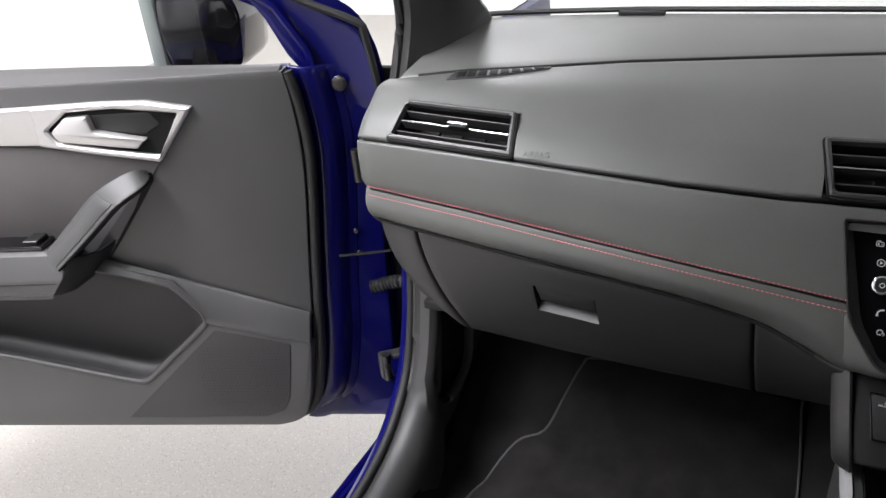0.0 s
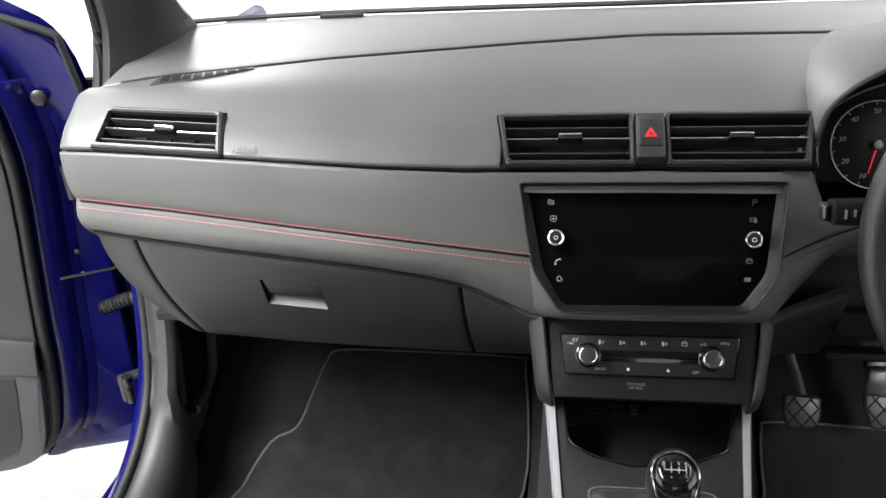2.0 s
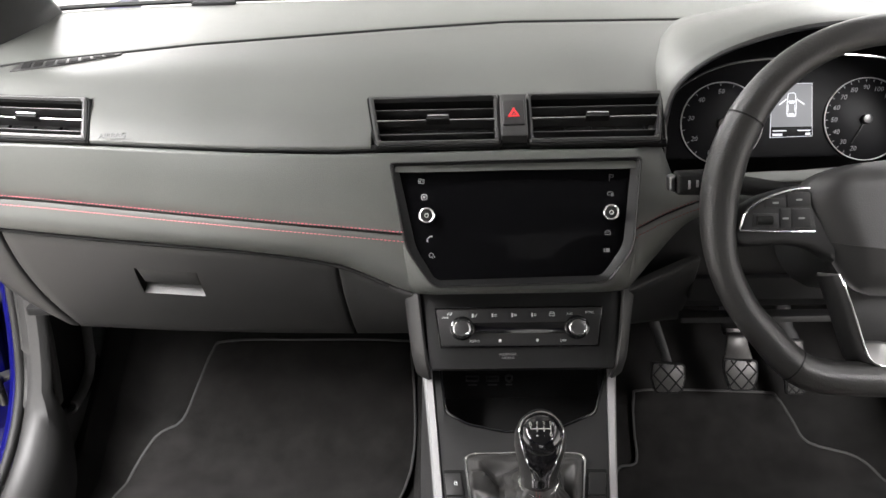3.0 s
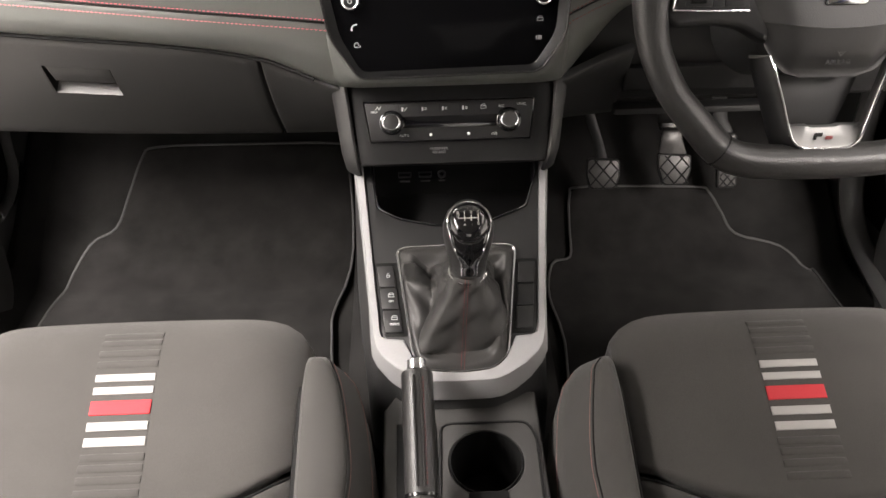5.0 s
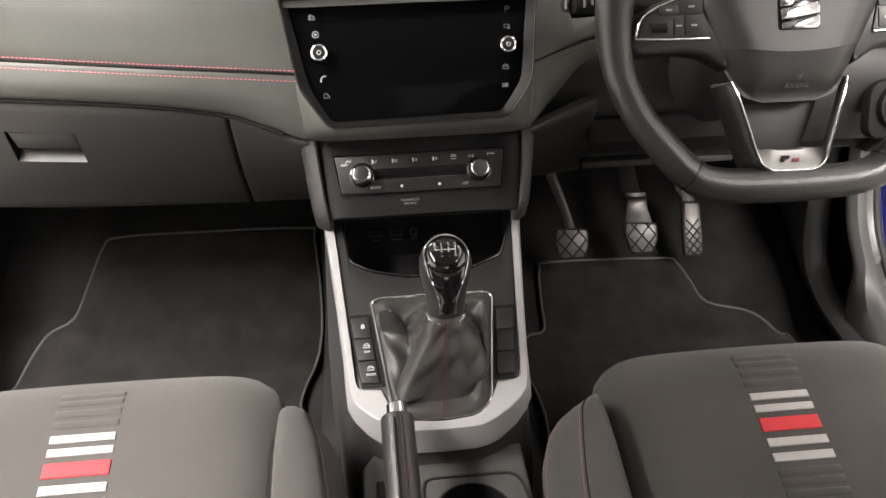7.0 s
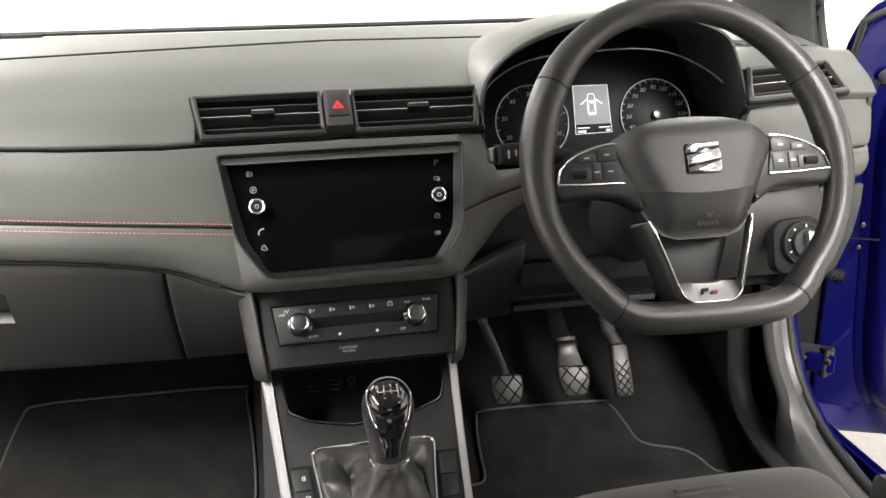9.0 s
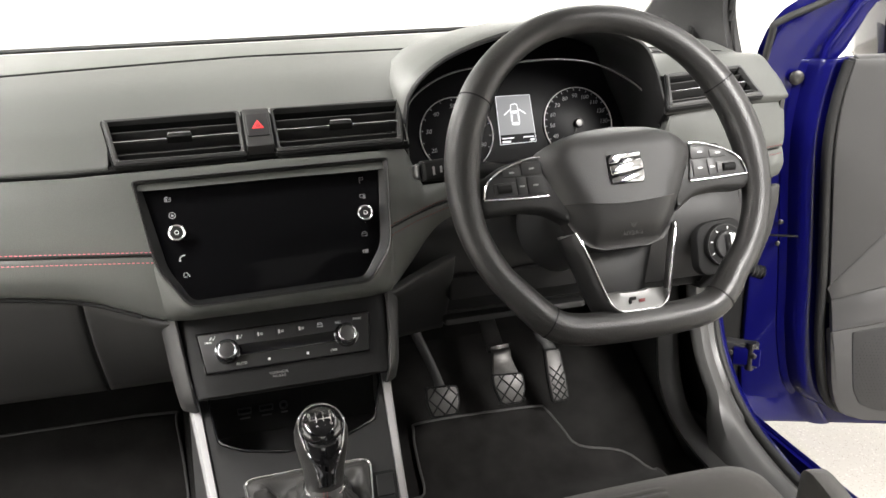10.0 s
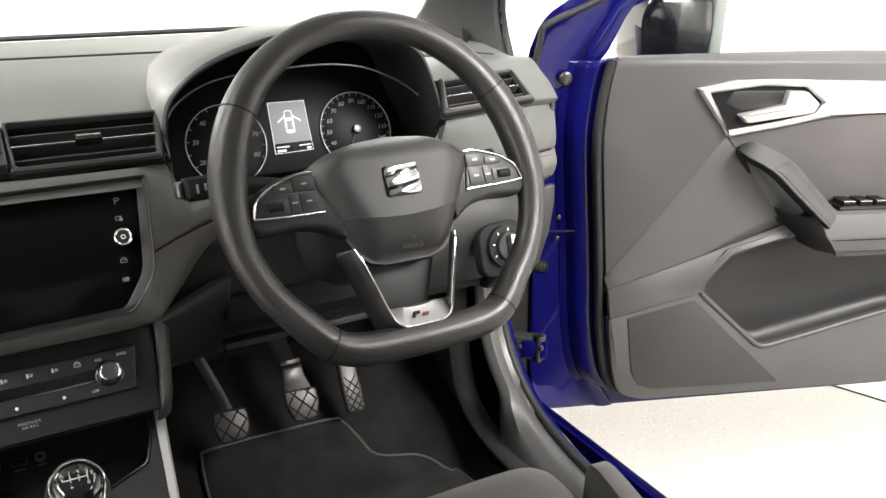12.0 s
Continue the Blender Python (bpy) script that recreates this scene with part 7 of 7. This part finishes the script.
def car_door(m, s, label, hem=0.350):
    """m places the door's own plane: x from the hinge to the rear, y up, z into the cabin."""
    door = thing("car_door", label, "car door", "open front doors")

    def put(name, geo, material, parent=door, text="", sharp=40):
        return part(name, geo.moved(m), material, parent, text, sharp)

    edge = smooth_line([(-0.068, 1.023, 0), (-0.0745, 0.977, 0), (-0.077, 0.906, 0), (-0.071, 0.831, 0), (-0.058, 0.732, 0), (-0.042, 0.604, 0)], 3)
    up = [(p.x, p.y) for p in edge] + [(0.135, 0.665), (0.282, 0.716), (0.50, 0.754), (1.02, 0.759), (1.02, 1.03), (0.4, 1.0235), (0.15, 1.0235)]
    put("upper_panel", prism(up, -0.045, 0.0, 0.003), DOORGREY, door, "smooth dark grey upper door trim")
    # facet swelling out from a crease below the handle to the band above the pocket
    crease = even([(0.150, 0.8935, 0.0006), (0.05, 0.765, 0.0006), (-0.050, 0.634, 0.0006)], 12)
    foot_ = even([(0.276, 0.7465, 0.0080), (0.135, 0.6735, 0.0075), (-0.041, 0.6145, 0.0055)], 12)
    rows = [smooth_line([Vector(a), Vector(a).lerp(Vector(b), 0.35) + Vector((0, 0, 0.0012)), Vector(a).lerp(Vector(b), 0.75) + Vector((0, 0, 0.0006)), Vector(b)], 3) for a, b in zip(crease, foot_)]
    if s > 0:
        put("trim_facet", sheet(rows, 0.004, (0, 0, 1), 0.0002), DOORGREY, door, "swelling facet of the door trim")
    # ledge under the window
    led = [[Vector((u, 1.0215, 0.0)), Vector((u, 1.0245, -0.002)), Vector((u, 1.0275 + 0.004 * k, -0.012 - 0.022 * k)), Vector((u, 1.029 + 0.009 * k, -0.020 - 0.040 * k))] for u, k in ((-0.064, 0.0), (0.10, 0.42), (0.25, 0.75), (0.40, 1.0), (0.7, 1.0), (1.02, 1.0))]
    put("window_ledge", sheet(led, 0.008, (0, 0.8, 0.5), 0.002), DOORGREY, door, "pale-lit ledge below the side window")
    low_front = smooth_line([(-0.043, 0.616, 0), (-0.038, 0.557, 0), (-0.028, 0.50, 0), (-0.015, 0.437, 0), (0.007, 0.394, 0), (0.052, 0.3785, 0)], 3)
    tops = ((-0.042, 0.6135), (0.06, 0.6478), (0.135, 0.6735), (0.160, 0.6822), (0.205, 0.6978), (0.290, 0.7265), (0.50, 0.7625), (1.0, 0.768))
    lows = ((-0.037, 0.5565), (0.06, 0.5810), (0.1385, 0.6015), (0.1430, 0.6230), (0.187, 0.6785), (0.295, 0.7080), (0.52, 0.7395), (1.0, 0.752))
    rows = [[Vector((ua + (ub - ua) * t, va + (vb - va) * t, z)) for t, z in ((0, 0.003), (0.08, 0.0070), (0.45, 0.0125), (0.80, 0.0170), (0.93, 0.0195), (1, 0.0175))] for (ua, va), (ub, vb) in zip(tops, lows)]
    put("lower_band", sheet(rows, 0.012, (0, 0, 1), 0.002), DOORGREY, door, "moulded lighter band above the door pocket")
    rim = [(0.75, 0.570), (0.56, 0.5425), (0.40, 0.5040), (0.325, 0.4858), (0.303, 0.4810), (0.288, 0.4800), (0.274, 0.4850), (0.258, 0.4985), (0.200, 0.5485), (0.152, 0.5905), (0.1415, 0.603), (0.1425, 0.620), (0.150, 0.632), (0.170, 0.658), (0.184, 0.6740), (0.196, 0.6805), (0.23, 0.6905), (0.295, 0.7075), (0.40, 0.7235), (0.52, 0.7390)]
    put("pocket_rim", tube(smooth_line([(u, v, 0.0125) for u, v in rim], 3), 0.0052, 10, up=(0, 0, 1)), DOORGREY, door, "rounded rim of the door pocket")
    low = [(p.x, p.y) for p in low_front[3:]] + [(1.02, 0.374), (1.02, 0.60), (0.56, 0.5425), (0.300, 0.4795), (0.272, 0.4835), (0.140, 0.601), (-0.036, 0.558)]
    put("lower_panel", prism(rounded(low, 0.005, 2), -0.002, 0.0135, 0.005), DOORGREY, door, "moulded dark grey lower door trim")
    # scooped pocket liner between the band and the lower trim, its shade deepened by colour
    top_v = curve_at([0.139, 0.187, 0.30, 0.52, 1.0], [0.606, 0.676, 0.7065, 0.738, 0.752])
    low_v = curve_at([0.139, 0.272, 0.30, 0.56, 1.0], [0.600, 0.4835, 0.4795, 0.5425, 0.598])
    rows = []
    for u in list(np.linspace(0.139, 0.30, 12)) + [0.36, 0.45, 0.56, 0.7, 0.85, 1.0]:
        a, b = top_v(u) + 0.004, low_v(u) - 0.02
        k = min(1.0, (u - 0.137) / 0.045) ** 0.5
        rows.append(smooth_line([Vector((u, a + (b - a) * f, 0.006 - d * k)) for f, d in ((0, 0.0), (0.05, 0.014), (0.20, 0.038), (0.50, 0.048), (0.82, 0.047), (0.93, 0.040), (1, 0.008))], 3))
    put("pocket_liner", sheet(rows, 0.003, (0, 0, 1), 0.001), DARK, door, "deep scooped door pocket, darkened for shade")
    spk = [(0.131, 0.586), (0.0, 0.557), (0.020, 0.445), (0.036, 0.415), (0.070, 0.402), (0.338, 0.3985)]
    sp = put("speaker_grille", prism(rounded(spk, 0.005, 4), 0.004, 0.0152, 0.0008), GRILLE, door, "dark perforated speaker grille")
    holes = Geo()
    for iu in range(0, 40):
        for iv in range(0, 24):
            u, v = 0.004 + iu * 0.0062 + (iv % 2) * 0.0031, 0.408 + iv * 0.0062
            if v > 0.402 + (u - 0.07) * -0.02 and v < 0.557 + u * 0.2 - 0.006 and v < 0.586 - (u - 0.131) * 0.905 - 0.008 and u > 0.006 + (0.557 - v) * 0.14 and v < 0.57:
                if (iu + iv) % 1 == 0 and math.hypot(u - 0.095, v - 0.49) < 0.085:
                    holes.add(prism(disc(0.0008, 5, u, v), 0.0150, 0.0155, 0.0001))
    if holes.v:
        tagged(put("grille_mesh", holes, BLACK, sp), kind="stuff")
    # fabric insert, silver strip and inner handle
    ins = [(0.152, 0.893), (0.265, 0.914), (0.414, 0.932), (1.0, 0.945), (1.0, 0.775), (0.52, 0.768), (0.30, 0.735), (0.274, 0.747)]
    put("insert", prism(rounded(ins, 0.004, 2), -0.01, 0.0035, 0.002), INSERT, door, "dark brownish grey door insert")
    fo = rounded([(0.340, 0.9925), (0.231, 0.9945), (0.151, 0.9925), (0.079, 0.979), (0.149, 0.895), (0.265, 0.9145), (0.340, 0.930)], 0.003, 3)
    fi = rounded([(0.322, 0.954), (0.282, 0.982), (0.200, 0.984), (0.102, 0.9715), (0.146, 0.906), (0.235, 0.9205), (0.308, 0.9350)], 0.003, 3)
    han = put("handle_frame", ring(fo, fi, -0.002, 0.0125, 0.0035), SATIN, door, "satin silver frame of the inner door handle")
    put("silver_strip", prism(rounded([(0.333, 0.9925), (1.0, 0.985), (1.0, 0.945), (0.414, 0.9335), (0.333, 0.9305)], 0.002, 2), -0.002, 0.0105, 0.004), SATIN, door, "satin silver strip along the door")
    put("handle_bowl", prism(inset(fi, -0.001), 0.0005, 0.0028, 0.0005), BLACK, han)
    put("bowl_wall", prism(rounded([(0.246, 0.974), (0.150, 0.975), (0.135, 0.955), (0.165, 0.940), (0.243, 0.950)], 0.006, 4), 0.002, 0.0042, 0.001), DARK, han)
    put("handle_lever", prism(rounded([(0.312, 0.953), (0.284, 0.9745), (0.247, 0.9755), (0.2425, 0.951), (0.160, 0.934), (0.178, 0.919), (0.303, 0.936)], 0.004, 3), 0.002, 0.0165, 0.005), SATIN, han, "silver door release lever")
    # pull handle sweeping down into the armrest
    far_e = smooth_line([(0.176, 0.879, 0.002), (0.192, 0.889, 0.028), (0.252, 0.862, 0.046), (0.305, 0.816, 0.047), (0.358, 0.769, 0.047), (0.374, 0.757, 0.046)], 4)
    near_e = smooth_line([(0.172, 0.873, 0.004), (0.170, 0.869, 0.042), (0.208, 0.849, 0.069), (0.262, 0.804, 0.072), (0.323, 0.754, 0.071), (0.340, 0.740, 0.069)], 4)
    rows = [[a + Vector((0.002, -0.004, -0.010)), a, a.lerp(b, 0.10), a.lerp(b, 0.90), b] for a, b in zip(far_e, near_e)]
    put("pull_handle", sheet(rows, 0.003, (0, 0.5, 1), 0.0008), GRIP, door, "dark grey angular pull handle", 28)
    # inner side of the bar, coloured black for the shade under it
    rows = []
    for k, (a, b) in enumerate(zip(far_e, near_e)):
        w = min(1.0, k / 6)
        inn = b + Vector((0.006, -0.013, -0.026)) * w
        rows.append([b + Vector((0, -0.0006, -0.0012)), b.lerp(inn, 0.3) + Vector((0, -0.0015, 0.001)) * w, inn, inn.lerp(a, 0.5) + Vector((0, 0, -0.008)) * w])
    put("pull_shade_side", sheet(rows, 0.002, (0, -0.7, 0.3), 0.0008), BLACK, door, "inner side of the pull handle, blackened for shade", 28)
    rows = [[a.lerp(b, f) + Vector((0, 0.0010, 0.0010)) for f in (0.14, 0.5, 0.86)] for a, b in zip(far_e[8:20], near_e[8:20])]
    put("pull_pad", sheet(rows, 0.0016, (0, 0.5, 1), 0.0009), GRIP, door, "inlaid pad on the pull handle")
    # thin black plate stands in for shade behind the bar, door grey inset
    put("pull_shade_plate", prism(rounded([(0.170, 0.878), (0.250, 0.838), (0.385, 0.740), (0.400, 0.692), (0.340, 0.688), (0.300, 0.708), (0.266, 0.748), (0.208, 0.817), (0.172, 0.862)], 0.005, 3), 0.002, 0.0050, 0.001), BLACK, door, "black plate painting the shade behind the pull handle")
    put("hollow_floor", prism(rounded([(0.184, 0.866), (0.250, 0.834), (0.340, 0.760), (0.330, 0.715), (0.276, 0.742), (0.214, 0.817)], 0.004, 3), 0.003, 0.0064, 0.0008), DOORGREY, door)
    # armrest with a slanting front end, closed by a black curved end piece
    prof = ((0.764, 0.0, 0.330), (0.7635, 0.044, 0.328), (0.759, 0.053, 0.326), (0.724, 0.0695, 0.336), (0.7165, 0.071, 0.342), (0.694, 0.067, 0.362), (0.684, 0.052, 0.378), (0.681, 0.0, 0.392))
    rows = [[Vector((u0 + (1.0 - u0) * f, v, z)) for v, z, u0 in prof] for f in (0.0, 0.01, 0.04, 0.2, 0.45, 0.7, 1.0)]
    arm = put("armrest", sheet(rows, 0.006, (0, 0.2, 1), 0.002), DOORGREY, door, "padded armrest with a bevelled upper edge", 26)
    front = smooth_line([(0.316, 0.7600, 0.062), (0.327, 0.742, 0.0670), (0.337, 0.724, 0.0680), (0.344, 0.7155, 0.0690), (0.364, 0.694, 0.0650), (0.379, 0.6845, 0.050)], 3)
    back = smooth_line([(0.262, 0.762, 0.006), (0.272, 0.747, 0.006), (0.290, 0.728, 0.006), (0.312, 0.706, 0.006), (0.338, 0.687, 0.006), (0.392, 0.682, 0.006)], 3)
    rows = [[a, a.lerp(b, 0.25) + Vector((-0.004, -0.003, 0.005)), a.lerp(b, 0.6) + Vector((-0.005, -0.004, 0.008)), b] for a, b in zip(front, back)]
    put("armrest_end", sheet(rows, 0.003, (-1, -0.3, 0.4), 0.001), BLACK, arm, "black curved front end of the armrest")
    put("armrest_edge", tube([Vector((0.348, 0.7165, 0.0700)), Vector((0.42, 0.7165, 0.0712)), Vector((0.7, 0.7165, 0.0712)), Vector((1.0, 0.7165, 0.0712))], 0.0012, 6), BLACK, arm)
    put("switch_base", block(0.372, 0.50, 0.763, 0.772, 0.004, 0.044, 0.002), GLOSS, arm)
    for k in range(3 if s > 0 else 1):
        put("window_switch", block(0.380 + 0.034 * k, 0.406 + 0.034 * k, 0.771, 0.780, 0.008, 0.040, 0.003), BLACK, arm, "black window switch with chrome edge")
        put("switch_edge", block(0.381 + 0.034 * k, 0.405 + 0.034 * k, 0.7785, 0.7805, 0.034, 0.040, 0.0006), CHROME, arm)
    # painted door shell, window post and seals
    she = [(-0.145, hem + 0.002), (-0.120, hem - 0.002), (1.05, hem), (1.05, 0.985), (-0.06, 0.985), (-0.15, 0.985), (-0.186, 0.96), (-0.186, 0.90), (-0.176, 0.78), (-0.168, 0.62), (-0.160, 0.45)]
    put("door_shell", prism(rounded(she, 0.01, 3), -0.14, -0.052, 0.008), BLUE, door, "glossy dark blue painted door shell")
    flange = smooth_line([(-0.095, 1.02, 0), (-0.104, 0.97, 0), (-0.108, 0.90, 0), (-0.101, 0.82, 0), (-0.088, 0.72, 0), (-0.076, 0.62, 0), (-0.066, 0.53, 0), (-0.046, 0.44, 0), (-0.022, 0.400, 0), (0.010, 0.386, 0)], 3)
    rows = [[p + Vector((-0.040, -0.004, -0.050)), p + Vector((-0.026, -0.002, -0.046)), p + Vector((-0.016, 0, -0.030)), p + Vector((-0.004, 0, -0.022)), p + Vector((0.012, 0.002, -0.022)), p + Vector((0.040, 0.004, -0.030))] for p in flange]
    put("shell_step", sheet(rows, 0.006, (-0.4, 0, 1), 0.002), BLUE, door, "glossy blue inner flange of the door")
    put("panel_seal", tube([p + Vector((0.022, 0, -0.010)) for p in flange[:-1]], 0.009, 10), RUBBER, door, "black rubber door seal")
    ins_l = [(0.02, hem + 0.004), (-0.03, 0.42), (-0.07, 0.60), (-0.09, 0.75), (-0.10, 0.90), (-0.088, 1.0), (-0.066, 1.035), (-0.025, 1.115), (0.05, 1.165), (0.30, 1.28)]
    out_l = [(-0.140, hem + 0.004), (-0.158, 0.42), (-0.174, 0.58), (-0.185, 0.75), (-0.194, 0.88), (-0.199, 0.965), (-0.182, 1.058), (-0.135, 1.092), (0.02, 1.185), (0.285, 1.315)]
    rows = []
    for a, b in zip(smooth_line([(*q, 0) for q in ins_l], 3), smooth_line([(*q, 0) for q in out_l], 3)):
        deep = float(np.interp(a.y, [0.38, 0.45, 0.86, 0.98], [0, 1, 1, 0]))
        rows.append([a.lerp(b, f) + Vector((0, 0, -0.040 + h - d * deep)) for f, h, d in ((0, -0.004, 0), (0.10, 0.0, 0), (0.20, -0.001, 0), (0.28, -0.008, 0.004), (0.36, -0.010, 0.006), (0.48, -0.010, 0.008), (0.58, -0.010, 0.034), (0.90, -0.008, 0.036), (0.97, -0.004, 0.036), (1, -0.006, 0.036))])
    put("window_post", sheet(rows, 0.03, (0, 0, 1), 0.003), BLUE, door, "blue painted window post")
    put("post_ridge", tube([Vector((-0.112, 0.97, -0.040)), Vector((-0.100, 1.04, -0.040)), Vector((-0.060, 1.108, -0.040)), Vector((0.03, 1.172, -0.040))], 0.007, 8), BLUE, door)
    put("post_seal", tube(smooth_line([(-0.201, 0.955, -0.045), (-0.188, 1.055, -0.045), (-0.177, 1.077, -0.045), (-0.085, 1.121, -0.045), (0.03, 1.194, -0.045), (0.285, 1.32, -0.045)], 4), 0.006, 8), RUBBER, door)
    put("plug", lathe([(0.0118, -0.004), (0.0118, 0.000), (0.0098, 0.0016), (0.004, 0.002)], 20).moved(Matrix.Translation((-0.140, 0.988, -0.040))), STEEL, door, "round grey plug in the blue metal")
    for v in (0.740, 0.700):
        put("bolt", lathe([(0.0045, 0), (0.0045, 0.003), (0.003, 0.004)], 12).moved(Matrix.Translation((-0.130, v, -0.044))), STEEL, door)
    glass_ = put("side_window", sheet([[Vector((u, v, -0.066 - 0.03 * (v - 1.0))) for v in (1.02, 1.15, 1.28)] for u, in ((0.07,), (0.3,), (0.6,), (1.0,))], 0.004, (0, 0, 1), 0.001), GLASS, door, "clear side window glass")
    glass_.visible_shadow = False
    # outside mirror beyond the window
    mo = [(0.052, 0.985), (0.185, 0.985), (0.197, 1.05), (0.190, 1.115), (0.150, 1.135), (0.060, 1.125), (0.040, 1.08)]
    mir = put("door_mirror", domed(rounded(mo, 0.02, 4), [(0.012, -0.325), (0.003, -0.31), (0, -0.28), (0, -0.20), (0.004, -0.175), (0.018, -0.165)]), GLOSS, door, "dark exterior mirror housing")
    put("mirror_glass", block(0.212, 0.214, 0.990, 1.116, -0.316, -0.178, 0.001), MIRROR, mir, "mirror glass")
    put("mirror_rim", block(0.186, 0.212, 0.980, 1.126, -0.326, -0.168, 0.006), MIRROR_EDGE, mir, "pale rim of the door mirror")
    put("mirror_foot", block(0.09, 0.15, 0.96, 0.99, -0.25, -0.10, 0.01), BLACK, mir)
    return door


U = Vector((-0.946, -0.324, 0)).normalized()
left_m = Matrix((U, Vector((0, 0, 1)), Vector((0.324, -0.946, 0)).normalized())).transposed().to_4x4()
left_m.translation = (-0.964, 0.166, 0)
car_door(left_m, -1, "open blue passenger door with dark grey trim and silver handle")
yaw, tx, ty = radians(-18.89), radians(-1.32), radians(0.71)
U, N = Vector((math.cos(yaw), math.sin(yaw), 0)), Vector((math.sin(yaw), -math.cos(yaw), 0))
Z = Vector((0, 0, 1))
cu_, cv_ = U * math.cos(tx) + Z * math.sin(tx), Z * math.cos(tx) - U * math.sin(tx) + N * math.tan(ty)
right_m = Matrix((cu_, cv_, N)).transposed().to_4x4()
right_m.translation = Vector((0.9867, 0.1832, 0.6775)) - cv_ * 0.7
car_door(right_m, 1, "open blue driver door with dark grey trim and silver handle", 0.332)

# check straps, hinges and wiring boots between body and doors
for s in (-1, 1):
    part("check_strap", tube([(s * 0.765, 0.262, 0.715), (s * 0.80, 0.235, 0.716), (s * 0.862, 0.200, 0.717)], 0.0036, 8, flat=0.5), BLACK, shell, "dark steel door check strap")
    for z in (0.486, 0.865):
        hm = pose(s * (0.815 if z < 0.6 else 0.795), 0.250, z, 0, 0, -s * 40)
        hinge = part("hinge", block(-0.030, 0.030, -0.012, 0.012, -0.022, 0.022, 0.004).moved(hm), GRAPHITE, shell, "dark steel door hinge")
        part("hinge_leaf", block(-0.012, 0.034, -0.016, -0.010, -0.016, 0.016, 0.003).moved(hm), BLUE, hinge)
        for hx in (-0.018, 0.022):
            part("hinge_bolt", lathe([(0.0060, 0), (0.0060, 0.004), (0.0040, 0.0055)], 10).moved(hm @ Matrix.Translation((hx, -0.013, 0.004)) @ pose(0, 0, 0, 90)), STEEL, hinge)
        part("hinge_pin", tube([(s * 0.822, 0.232, z - 0.026), (s * 0.822, 0.232, z + 0.026)], 0.008, 10), STEEL, hinge)
    pts_b = [Vector((s * 0.765, 0.262, 0.650)), Vector((s * 0.785, 0.250, 0.655)), Vector((s * 0.81, 0.246, 0.648)), Vector((s * 0.835, 0.240, 0.640))]
    ln = smooth_line(pts_b, 8)
    part("wiring_boot", tube(ln, [0.010 + 0.0025 * (i % 2) for i in range(len(ln))], 12), RUBBER, shell, "ribbed rubber wiring boot")
